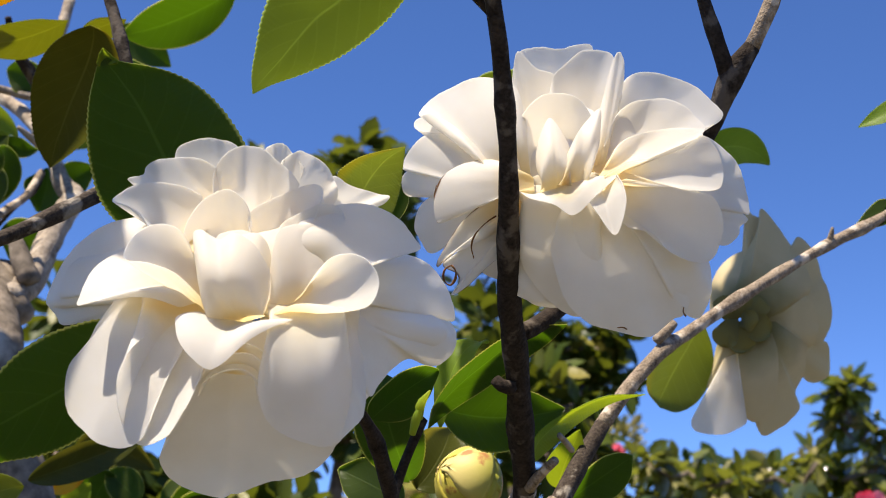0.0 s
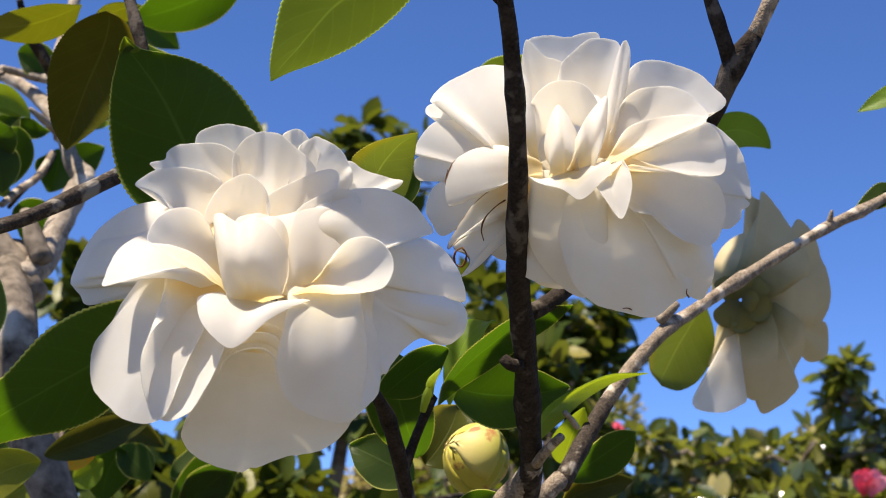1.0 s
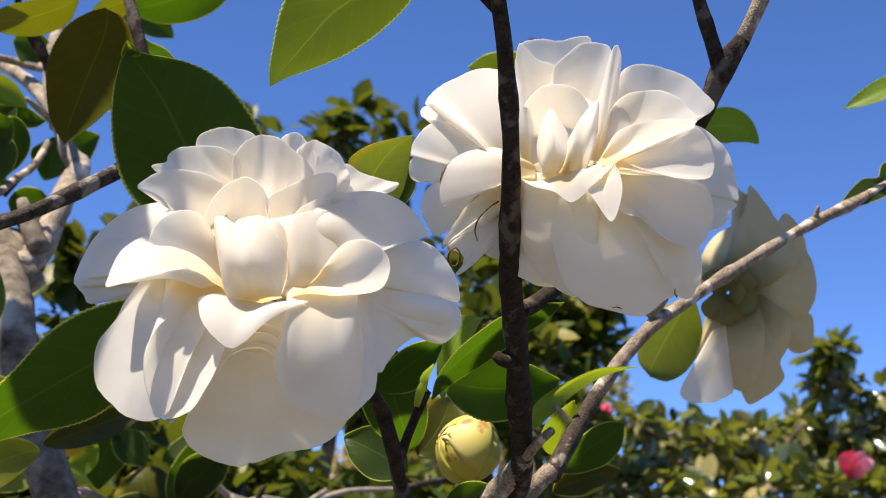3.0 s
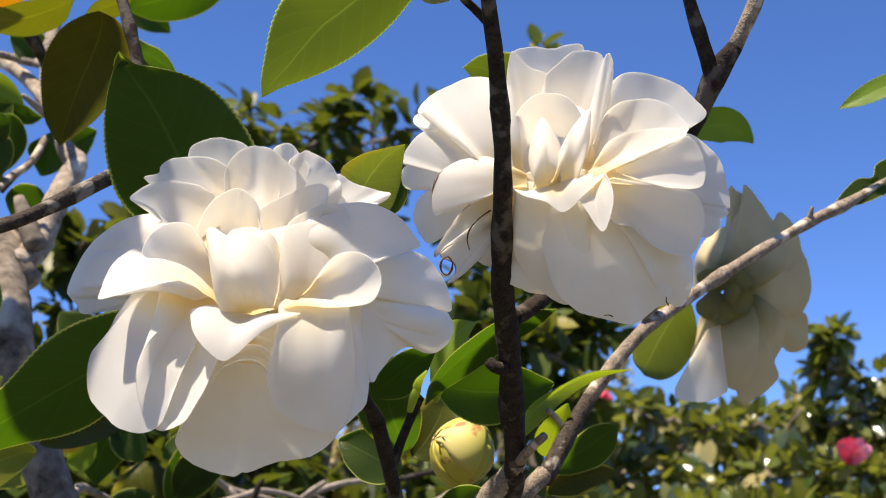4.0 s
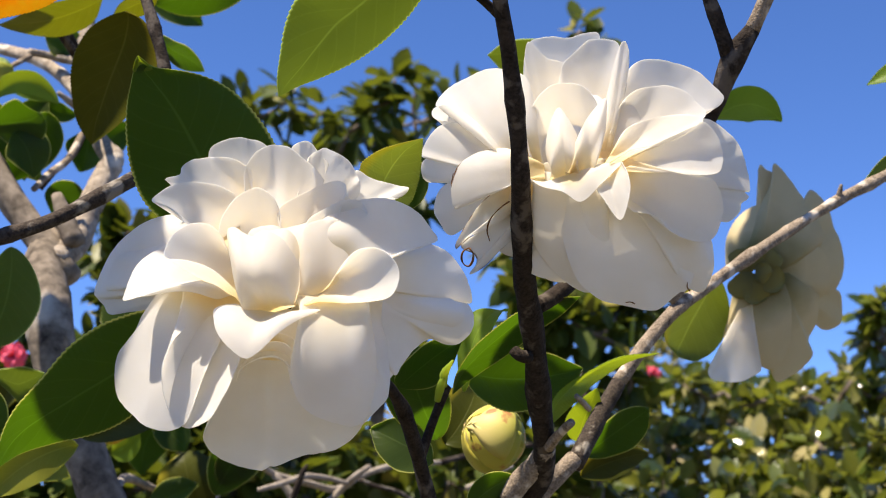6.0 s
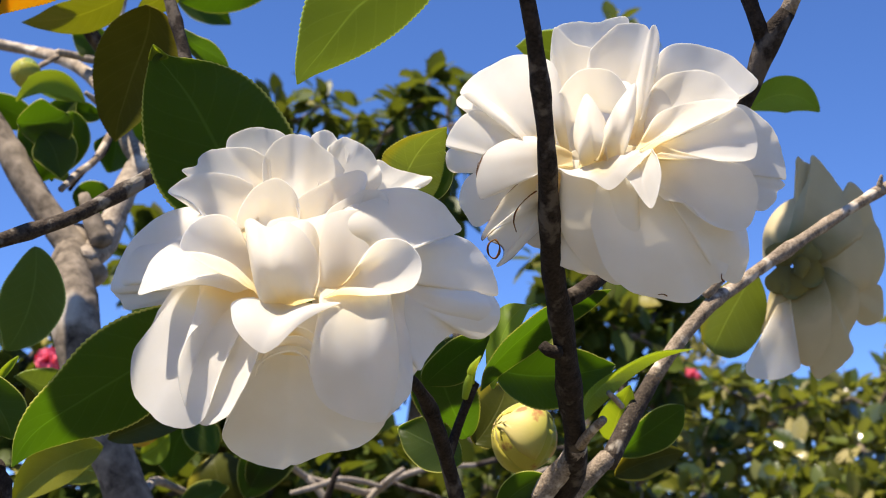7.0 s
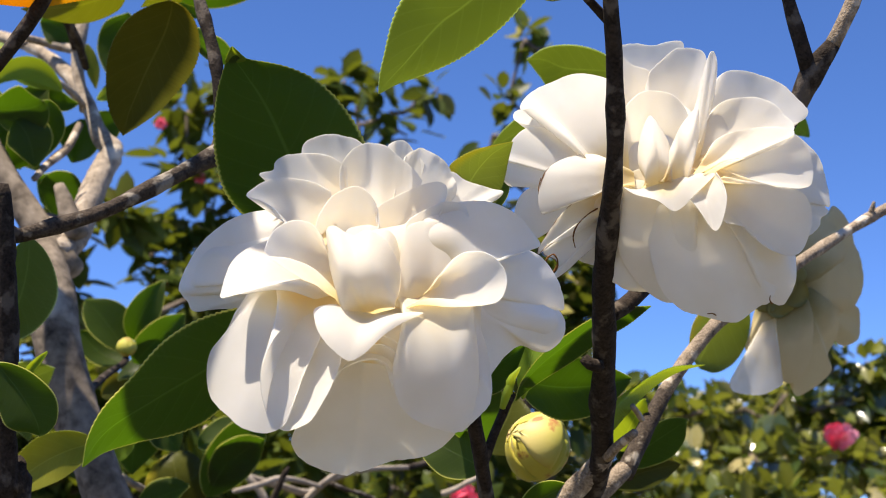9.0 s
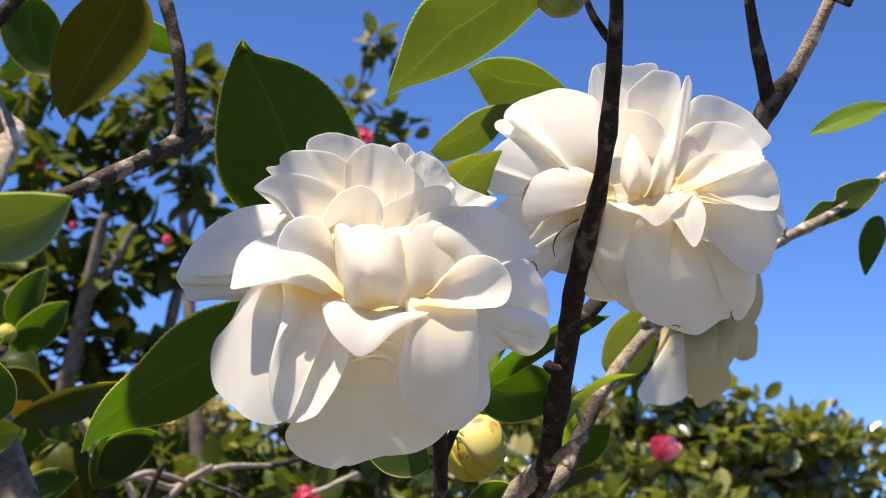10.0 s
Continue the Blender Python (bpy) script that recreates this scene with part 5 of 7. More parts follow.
broad_leaf(left_branch, [(-0.1436, 0.4967, 1.7531), (-0.1381, 0.5016, 1.7512), (-0.1348, 0.5074, 1.7466), (-0.1341, 0.5137, 1.7402), (-0.1370, 0.5201, 1.7337), (-0.1435, 0.5270, 1.7271), (-0.1523, 0.5345, 1.7206), (-0.1624, 0.5415, 1.7156), (-0.1712, 0.5470, 1.7120)], [(-0.1436, 0.4967, 1.7531), (-0.1523, 0.5011, 1.7529), (-0.1621, 0.5072, 1.7500), (-0.1697, 0.5145, 1.7439), (-0.1741, 0.5220, 1.7365), (-0.1759, 0.5294, 1.7289), (-0.1759, 0.5369, 1.7211), (-0.1736, 0.5430, 1.7154), (-0.1712, 0.5470, 1.7120)], fold=0.04, cup=0.1, material=LEAF_OLD, label='drooping olive brown leaf with a yellow edge')
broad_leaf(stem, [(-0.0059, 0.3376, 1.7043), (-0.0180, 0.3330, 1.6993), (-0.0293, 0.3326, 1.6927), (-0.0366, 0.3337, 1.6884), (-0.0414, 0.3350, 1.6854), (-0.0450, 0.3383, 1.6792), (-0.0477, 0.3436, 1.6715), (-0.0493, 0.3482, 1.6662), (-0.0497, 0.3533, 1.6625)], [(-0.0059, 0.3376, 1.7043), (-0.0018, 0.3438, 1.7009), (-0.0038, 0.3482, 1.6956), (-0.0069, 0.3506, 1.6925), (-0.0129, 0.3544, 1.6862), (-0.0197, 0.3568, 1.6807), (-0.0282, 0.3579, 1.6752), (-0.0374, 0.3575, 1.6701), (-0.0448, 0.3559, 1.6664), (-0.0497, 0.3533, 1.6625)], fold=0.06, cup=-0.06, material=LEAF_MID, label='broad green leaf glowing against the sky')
broad_leaf(stem, [(-0.0050, 0.4593, 1.5886), (-0.0030, 0.4520, 1.5947), (0.0020, 0.4460, 1.6009), (0.0082, 0.4413, 1.6063), (0.0160, 0.4375, 1.6123), (0.0238, 0.4359, 1.6161), (0.0316, 0.4359, 1.6180), (0.0400, 0.4383, 1.6191)], [(-0.0050, 0.4593, 1.5886), (0.0013, 0.4617, 1.5942), (0.0104, 0.4612, 1.6004), (0.0195, 0.4583, 1.6059), (0.0274, 0.4535, 1.6108), (0.0341, 0.4474, 1.6149), (0.0400, 0.4383, 1.6191)], fold=0.08, cup=0.05, material=LEAF, label='long leaf behind the stem, half in shade')
broad_leaf(lower_branch, [(0.0306, 0.4767, 1.5807), (0.0302, 0.4790, 1.5883), (0.0350, 0.4835, 1.5947), (0.0452, 0.4926, 1.6020), (0.0571, 0.5045, 1.6087), (0.0728, 0.5225, 1.6132)], [(0.0306, 0.4767, 1.5807), (0.0375, 0.4893, 1.5885), (0.0462, 0.5017, 1.5981), (0.0590, 0.5141, 1.6080), (0.0728, 0.5225, 1.6132)], fold=0.15, cup=0.1, material=LEAF_YOUNG, label='narrow folded leaf seen edge on')
broad_leaf(stem, [(0.0520, 0.5721, 1.7545), (0.0454, 0.5641, 1.7560), (0.0346, 0.5568, 1.7583), (0.0221, 0.5533, 1.7602), (0.0112, 0.5550, 1.7593), (0.0031, 0.5623, 1.7564)], [(0.0520, 0.5721, 1.7545), (0.0421, 0.5799, 1.7508), (0.0277, 0.5822, 1.7470), (0.0169, 0.5802, 1.7459), (0.0099, 0.5731, 1.7520), (0.0031, 0.5623, 1.7564)], fold=0.05, cup=0.05, material=LEAF_MID)
broad_leaf(stem, [(0.0252, 0.5679, 1.7437), (0.0161, 0.5605, 1.7394), (0.0040, 0.5565, 1.7318), (-0.0060, 0.5594, 1.7237), (-0.0118, 0.5688, 1.7177)], [(0.0252, 0.5679, 1.7437), (0.0220, 0.5782, 1.7334), (0.0148, 0.5814, 1.7252), (0.0055, 0.5808, 1.7196), (-0.0041, 0.5773, 1.7158), (-0.0118, 0.5688, 1.7177)], fold=0.05, cup=0.05, material=LEAF_MID)
broad_leaf(left_branch, [(-0.1501, 0.5648, 1.7897), (-0.1587, 0.5554, 1.7860), (-0.1670, 0.5582, 1.7824), (-0.1727, 0.5665, 1.7802)], [(-0.1501, 0.5648, 1.7897), (-0.1566, 0.5743, 1.7866), (-0.1649, 0.5754, 1.7850), (-0.1727, 0.5665, 1.7802)], material=LEAF_YELLOW)
broad_leaf(left_branch, [(-0.1799, 0.5745, 1.7941), (-0.1933, 0.5622, 1.7879), (-0.2087, 0.5619, 1.7840), (-0.2301, 0.5746, 1.7819)], [(-0.1799, 0.5745, 1.7941), (-0.1879, 0.5856, 1.7876), (-0.2012, 0.5903, 1.7825), (-0.2145, 0.5889, 1.7815), (-0.2249, 0.5831, 1.7817), (-0.2301, 0.5746, 1.7819)], material=LEAF_YELLOW, label='yellowing leaf with green patches')
broad_leaf(left_branch, [(-0.1257, 0.3893, 1.7215), (-0.1413, 0.3739, 1.7202), (-0.1562, 0.3713, 1.7134), (-0.1752, 0.3813, 1.7007)], [(-0.1257, 0.3893, 1.7215), (-0.1329, 0.3962, 1.7158), (-0.1428, 0.3986, 1.7115), (-0.1554, 0.3973, 1.7078), (-0.1665, 0.3920, 1.7047), (-0.1752, 0.3813, 1.7007)], material=LEAF_ORANGE, label='dying orange yellow leaf')
broad_leaf(lower_branch, [(0.1112, 0.6326, 1.6694), (0.0948, 0.6236, 1.6602), (0.0853, 0.6246, 1.6492), (0.0840, 0.6310, 1.6378), (0.0911, 0.6413, 1.6308)], [(0.1112, 0.6326, 1.6694), (0.1174, 0.6460, 1.6566), (0.1157, 0.6510, 1.6447), (0.1095, 0.6517, 1.6347), (0.1003, 0.6488, 1.6301), (0.0911, 0.6413, 1.6308)], fold=0.04, cup=0.08, material=LEAF_OLIVE, label='broad yellow green leaf half in shade')
broad_leaf(left_branch, [(-0.1483, 0.5614, 1.7703), (-0.1409, 0.5573, 1.7650), (-0.1331, 0.5549, 1.7611), (-0.1284, 0.5606, 1.7569), (-0.1275, 0.5678, 1.7532)], [(-0.1483, 0.5614, 1.7703), (-0.1481, 0.5693, 1.7639), (-0.1447, 0.5748, 1.7596), (-0.1364, 0.5725, 1.7554), (-0.1275, 0.5678, 1.7532)], fold=0.05)
broad_leaf(left_branch, [(-0.2440, 0.6303, 1.6222), (-0.2336, 0.6243, 1.6248), (-0.2235, 0.6231, 1.6251), (-0.2163, 0.6323, 1.6235)], [(-0.2440, 0.6303, 1.6222), (-0.2381, 0.6384, 1.6168), (-0.2314, 0.6449, 1.6093), (-0.2222, 0.6402, 1.6148), (-0.2163, 0.6323, 1.6235)], fold=0.05, material=LEAF_MID)
trunk = thing("camellia_tree", (-0.2344, 0.6790, 1.6689), "rough brown grey camellia trunk with bent forked limbs", "tree trunk")
wood(trunk, [(-0.2530, 0.7234, 1.7172), (-0.2443, 0.6948, 1.6877), (-0.2349, 0.6804, 1.6631), (-0.2277, 0.6763, 1.6384), (-0.2168, 0.6736, 1.6087), (-0.2047, 0.6693, 1.5854), (-0.1928, 0.6655, 1.5599), (-0.1840, 0.6666, 1.5353), (-0.1760, 0.6690, 1.5000), (-0.1720, 0.6740, 1.4500), (-0.1740, 0.6850, 1.3000), (-0.1800, 0.7100, 0.7000), (-0.1800, 0.7200, 0.0000)], [0.0083, 0.0117, 0.0117, 0.0112, 0.0111, 0.0112, 0.0113, 0.0118, 0.0120, 0.0125, 0.0150, 0.0240, 0.0350], BARK_PALE, sides=18, rough=0.06, knots=((0.05, 0.1),))
wood(trunk, [(-0.2414, 0.6983, 1.6949), (-0.2385, 0.7253, 1.7113), (-0.2367, 0.7401, 1.7354), (-0.2329, 0.7547, 1.7605), (-0.2309, 0.7619, 1.7734), (-0.2407, 0.7692, 1.7846), (-0.2557, 0.7826, 1.8128), (-0.2746, 0.7968, 1.8367), (-0.3015, 0.8115, 1.8576), (-0.3309, 0.8278, 1.8717), (-0.3690, 0.8343, 1.8828), (-0.4199, 0.8492, 1.9000)], [0.0080, 0.0080, 0.0072, 0.0071, 0.0068, 0.0055, 0.0042, 0.0047, 0.0041, 0.0038, 0.0038, 0.0035], BARK_LIMB, sides=14, rough=0.08)
wood(trunk, [(-0.2541, 0.7795, 1.8043), (-0.2633, 0.7868, 1.8368), (-0.2642, 0.7911, 1.8615), (-0.2651, 0.8046, 1.8906), (-0.2640, 0.8162, 1.9281)], [0.0035, 0.0039, 0.0043, 0.0037, 0.0034], BARK_LIMB, sides=12)
wood(trunk, [(-0.2331, 0.7008, 1.6864), (-0.2534, 0.7083, 1.7108), (-0.2709, 0.7115, 1.7331), (-0.2887, 0.7138, 1.7590), (-0.3157, 0.7226, 1.7967), (-0.3361, 0.7247, 1.8225)], [0.0086, 0.0081, 0.0079, 0.0080, 0.0076, 0.0073], BARK_PALE, sides=14, rough=0.08)
wood(trunk, [(-0.2316, 0.7063, 1.7067), (-0.2383, 0.7071, 1.7215), (-0.2448, 0.7082, 1.7359)], [0.0062, 0.0053, 0.0031], BARK_PALE, sides=12, label='short broken limb')
wood(trunk, [(-0.2614, 0.7172, 1.7420), (-0.2601, 0.7345, 1.7557), (-0.2550, 0.7516, 1.7705), (-0.2529, 0.7673, 1.7910)], [0.0019, 0.0023, 0.0024, 0.0021], BARK, sides=8)
wood(trunk, [(-0.2646, 0.7843, 1.8472), (-0.2639, 0.7622, 1.8533), (-0.2663, 0.7406, 1.8571), (-0.2684, 0.7269, 1.8711)], [0.0032, 0.0028, 0.0024, 0.0020], BARK_DARK, sides=8)
wood(trunk, [(-0.2839, 0.7928, 1.8522), (-0.2731, 0.7936, 1.8500), (-0.2628, 0.7847, 1.8455)], [0.0032, 0.0032, 0.0029], PALE_TWIG, sides=8)
wood(trunk, [(-0.2607, 0.7422, 1.8090), (-0.2553, 0.7533, 1.8060), (-0.2544, 0.7739, 1.8060)], [0.0013, 0.0024, 0.0021], PALE_TWIG, sides=8)
leaf(trunk, (-0.2633, 0.8043, 1.8071), (-0.2631, 0.8073, 1.7948), (-0.2683, 0.8105, 1.7806), 0.0271, material=LEAF, cup=0.2)
leaf(trunk, (-0.2687, 0.8549, 1.8102), (-0.2612, 0.8532, 1.8178), (-0.2480, 0.8518, 1.8255), 0.0229, material=LEAF, cup=0.2)
leaf(trunk, (-0.2731, 0.7657, 1.7526), (-0.2577, 0.7673, 1.7479), (-0.2457, 0.7696, 1.7399), 0.0294, material=LEAF, cup=0.2, face=(0.10, -0.76, -0.64))
leaf(trunk, (-0.2873, 0.7203, 1.8110), (-0.2708, 0.7222, 1.8050), (-0.2558, 0.7245, 1.7973), 0.0132, material=LEAF_YOUNG, cup=0.2)
leaf(trunk, (-0.2690, 0.7431, 1.8039), (-0.2605, 0.7449, 1.7975), (-0.2487, 0.7456, 1.7962), 0.0118, material=LEAF, cup=0.2)
leaf(trunk, (-0.2861, 0.7075, 1.7789), (-0.2668, 0.7080, 1.7793), (-0.2573, 0.7071, 1.7842), 0.0296, material=LEAF, cup=0.2, face=(0.10, -0.76, -0.64))
leaf(trunk, (-0.2731, 0.7093, 1.7729), (-0.2650, 0.7118, 1.7637), (-0.2615, 0.7157, 1.7482), 0.0259, material=LEAF, cup=0.2, face=(0.10, -0.80, 0.60))
leaf(trunk, (-0.2896, 0.7892, 1.8662), (-0.2768, 0.7908, 1.8612), (-0.2677, 0.7932, 1.8526), 0.0217, material=LEAF, cup=0.2)
leaf(trunk, (-0.2551, 0.8074, 1.8211), (-0.2437, 0.8239, 1.8354), (-0.2330, 0.8224, 1.8391), 0.0144, material=LEAF_YOUNG, cup=0.3)
leaf(trunk, (-0.2730, 0.8373, 1.8704), (-0.2688, 0.8406, 1.8562), (-0.2664, 0.8441, 1.8419), 0.0089, material=LEAF_YELLOW, cup=0.3)
leaf(trunk, (-0.2483, 0.7099, 1.7904), (-0.2673, 0.7052, 1.8021), (-0.2872, 0.7060, 1.7914), 0.0135, material=LEAF_YOUNG, cup=0.3)
leaf(trunk, (-0.2582, 0.7197, 1.7890), (-0.2650, 0.7233, 1.7716), (-0.2815, 0.7272, 1.7494), 0.0281, material=LEAF, cup=0.2, face=(0.10, -0.76, -0.64))
leaf(trunk, (-0.2863, 0.7266, 1.7921), (-0.2817, 0.7321, 1.7714), (-0.2646, 0.7383, 1.7530), 0.0227, material=LEAF, cup=0.2, face=(0.10, -0.80, 0.60))
leaf(trunk, (-0.3198, 0.7310, 1.8032), (-0.3001, 0.7348, 1.7953), (-0.2852, 0.7378, 1.7889), 0.0210, material=LEAF, cup=0.2, face=(0.10, -0.76, -0.64))
leaf(trunk, (-0.1250, 0.6697, 1.8578), (-0.1550, 0.6729, 1.8429), (-0.1847, 0.6741, 1.8346), 0.0305, material=LEAF, cup=0.25, tilt=15, face=(0.10, -0.76, -0.64))
leaf(trunk, (-0.1892, 0.6126, 1.5901), (-0.1644, 0.6111, 1.5988), (-0.1367, 0.6088, 1.6105), 0.0154, material=LEAF_OLD, cup=0.25)
leaf(trunk, (-0.2256, 0.7582, 1.6030), (-0.2159, 0.7576, 1.6093), (-0.2039, 0.7564, 1.6187), 0.0116, material=LEAF_ORANGE, cup=0.25)
leaf(trunk, (-0.2380, 0.8305, 1.9146), (-0.2188, 0.8337, 1.9039), (-0.1999, 0.8375, 1.8902), 0.0236, material=LEAF, cup=0.2)
leaf(trunk, (-0.2920, 0.8211, 1.7723), (-0.2783, 0.8240, 1.7641), (-0.2654, 0.8278, 1.7517), 0.0250, material=LEAF, cup=0.2, face=(0.10, -0.76, -0.64))
leaf(trunk, (-0.2757, 0.8001, 1.6536), (-0.2826, 0.8051, 1.6320), (-0.2792, 0.8115, 1.6072), 0.0218, material=LEAF_MID, cup=0.25)
leaf(trunk, (-0.2955, 0.8094, 1.6532), (-0.3024, 0.8115, 1.6431), (-0.3111, 0.8152, 1.6262), 0.0166, material=LEAF_OLD, cup=0.25)
leaf(trunk, (-0.2658, 0.7425, 1.8040), (-0.2784, 0.7463, 1.7860), (-0.2818, 0.7531, 1.7579), 0.0268, material=LEAF, cup=0.25, face=(0.10, -0.80, 0.60))
leaf(trunk, (-0.2751, 0.7527, 1.8024), (-0.2919, 0.7546, 1.7907), (-0.3027, 0.7567, 1.7801), 0.0202, material=LEAF_MID, cup=0.25)
wood(trunk, [(-0.2824, 0.7832, 1.7612), (-0.2714, 0.7806, 1.7740), (-0.2626, 0.7838, 1.7841), (-0.2585, 0.7861, 1.7965)], [0.0014, 0.0017, 0.0017, 0.0014], BARK_DARK, sides=8)
wood(trunk, [(-0.2953, 0.7807, 1.8509), (-0.2880, 0.7910, 1.8527), (-0.2755, 0.7926, 1.8494)], [0.0025, 0.0025, 0.0021], BARK_LIMB, sides=8)
wood(trunk, [(-0.2951, 0.7817, 1.8486), (-0.2980, 0.7684, 1.8389), (-0.2973, 0.7504, 1.8282), (-0.2998, 0.7431, 1.8233)], [0.0018, 0.0017, 0.0014, 0.0014], BARK, sides=8)
wood(trunk, [(-0.2580, 0.7010, 1.8482), (-0.2491, 0.7051, 1.8337), (-0.2468, 0.7276, 1.8269), (-0.2554, 0.7776, 1.8314)], [0.0026, 0.0029, 0.0026, 0.0024], BARK_DARK, sides=8)
leaf(trunk, (-0.2494, 0.9148, 1.6790), (-0.2634, 0.9110, 1.6972), (-0.2793, 0.9078, 1.7134), 0.0329, material=LEAF, cup=0.2, face=(0.10, -0.80, 0.60))
leaf(trunk, (-0.2459, 0.9128, 1.6865), (-0.2390, 0.9078, 1.7052), (-0.2264, 0.9117, 1.7280), 0.0220, material=LEAF, cup=0.2, face=(0.10, -0.76, -0.64))
leaf(trunk, (-0.2453, 0.9165, 1.6717), (-0.2288, 0.9118, 1.6869), (-0.2120, 0.9165, 1.7060), 0.0263, material=LEAF, cup=0.2, face=(0.10, -0.76, -0.64))
leaf(trunk, (-0.2531, 0.9268, 1.6732), (-0.2707, 0.9259, 1.6802), (-0.2847, 0.9230, 1.6948), 0.0266, material=LEAF, cup=0.2, face=(0.10, -0.80, 0.60))
leaf(trunk, (-0.2605, 0.9400, 1.6633), (-0.2452, 0.9377, 1.6693), (-0.2293, 0.9391, 1.6603), 0.0224, material=LEAF, cup=0.2, face=(0.10, -0.80, 0.60))
leaf(trunk, (-0.2740, 0.9535, 1.6530), (-0.2506, 0.9513, 1.6574), (-0.2186, 0.9532, 1.6429), 0.0275, material=LEAF_OLD, cup=0.2)
wood(trunk, [(-0.2311, 0.7232, 1.6161), (-0.2418, 0.8196, 1.6456), (-0.2469, 0.8967, 1.6684), (-0.2500, 0.9158, 1.6753)], [0.0021, 0.0024, 0.0022, 0.0023], BARK_DARK, sides=8)
leaf(trunk, (-0.1874, 0.8380, 1.5608), (-0.1935, 0.8317, 1.5872), (-0.1993, 0.8380, 1.6046), 0.0375, material=LEAF_OLD, cup=0.3, label='rounded olive leaf')
leaf(trunk, (-0.1716, 0.8127, 1.5764), (-0.1560, 0.8053, 1.6026), (-0.1379, 0.8086, 1.6270), 0.0306, material=LEAF, cup=0.2, face=(0.10, -0.76, -0.64))
leaf(trunk, (-0.1792, 0.8159, 1.6063), (-0.1643, 0.8134, 1.6132), (-0.1445, 0.8102, 1.6219), 0.0232, material=LEAF, cup=0.2, face=(0.10, -0.80, 0.60))
leaf(trunk, (-0.2576, 0.7505, 1.6048), (-0.2445, 0.7538, 1.5926), (-0.2700, 0.7555, 1.5827), 0.0193, material=LEAF_YELLOW, cup=0.2)
leaf(trunk, (-0.2028, 0.8003, 1.6182), (-0.2128, 0.8025, 1.6081), (-0.2159, 0.8072, 1.5881), 0.0275, material=LEAF, cup=0.2, face=(0.10, -0.76, -0.64))
leaf(trunk, (-0.2079, 0.7998, 1.6198), (-0.1975, 0.8020, 1.6117), (-0.1889, 0.8047, 1.6020), 0.0236, material=LEAF, cup=0.2, face=(0.10, -0.80, 0.60))
leaf(trunk, (-0.2246, 0.7736, 1.5982), (-0.2165, 0.7731, 1.6016), (-0.2084, 0.7713, 1.6097), 0.0164, material=LEAF_YOUNG, cup=0.2)
leaf(trunk, (-0.2121, 0.8129, 1.5650), (-0.1986, 0.8108, 1.5752), (-0.1817, 0.8097, 1.5822), 0.0236, material=LEAF, cup=0.2, face=(0.10, -0.80, 0.60))
leaf(trunk, (-0.1681, 0.8100, 1.5825), (-0.1547, 0.8063, 1.5994), (-0.1378, 0.8043, 1.6097), 0.0275, material=LEAF, cup=0.2, face=(0.10, -0.76, -0.64))
wood(trunk, [(-0.2131, 0.7215, 1.5599), (-0.2154, 0.7583, 1.5777), (-0.2189, 0.7874, 1.5847), (-0.2150, 0.8190, 1.5823), (-0.2036, 0.8622, 1.5750)], [0.0021, 0.0026, 0.0027, 0.0024, 0.0022], PALE_TWIG, sides=8)
broad_leaf(trunk, [(-0.2319, 0.7769, 1.8677), (-0.2468, 0.7802, 1.8622), (-0.2515, 0.7847, 1.8471), (-0.2445, 0.7879, 1.8308), (-0.2320, 0.7890, 1.8204), (-0.2176, 0.7879, 1.8176)], [(-0.2319, 0.7769, 1.8677), (-0.2175, 0.7783, 1.8550), (-0.2124, 0.7814, 1.8403), (-0.2128, 0.7849, 1.8271), (-0.2176, 0.7879, 1.8176)], fold=0.05, cup=0.05)
bare_twig = thing("branch", (-0.1672, 1.0627, 1.6016), "tangle of pale bare twigs below the flower", "branch", "camellia branches")
wood(bare_twig, [(-0.2083, 1.0013, 1.6378), (-0.1968, 1.0367, 1.6205), (-0.1850, 1.0604, 1.6089), (-0.1614, 1.0831, 1.6033), (-0.1429, 1.1151, 1.6006), (-0.1281, 1.1434, 1.6132), (-0.1017, 1.1622, 1.6238), (-0.0662, 1.2130, 1.6309)], [0.0025, 0.0026, 0.0026, 0.0031, 0.0028, 0.0028, 0.0024, 0.0020], PALE_TWIG, sides=8)
wood(bare_twig, [(-0.0662, 1.2130, 1.6309), (-0.0277, 1.2621, 1.6453), (0.0142, 1.3122, 1.6563)], [0.0025, 0.0026, 0.0022], BARK_DARK, sides=8)
wood(bare_twig, [(-0.1850, 1.0604, 1.6089), (-0.1715, 1.0647, 1.5929), (-0.1645, 1.0711, 1.5674)], [0.0026, 0.0031, 0.0035], PALE_TWIG, sides=8)
wood(bare_twig, [(-0.1482, 1.1074, 1.5895), (-0.1370, 1.1050, 1.6009), (-0.1241, 1.0928, 1.6101), (-0.1133, 1.0914, 1.6174)], [0.0032, 0.0027, 0.0027, 0.0023], PALE_TWIG, sides=8)
wood(bare_twig, [(-0.1884, 1.0228, 1.5940), (-0.1748, 1.0423, 1.5999), (-0.1607, 1.0616, 1.6069), (-0.1458, 1.0826, 1.6071), (-0.1312, 1.0941, 1.6038)], [0.0017, 0.0022, 0.0026, 0.0022, 0.0018], PALE_TWIG, sides=8)
wood(bare_twig, [(-0.1549, 0.9662, 1.5767), (-0.1491, 0.9630, 1.5905), (-0.1433, 0.9598, 1.6043), (-0.1410, 0.9592, 1.6070)], [0.0024, 0.0024, 0.0020, 0.0012], BARK_DARK, sides=8)
wood(bare_twig, [(-0.1245, 1.1139, 1.6082), (-0.1117, 1.1256, 1.6038), (-0.0962, 1.1372, 1.6003), (-0.0804, 1.1501, 1.5912)], [0.0018, 0.0019, 0.0019, 0.0019], BARK_MID, sides=8)
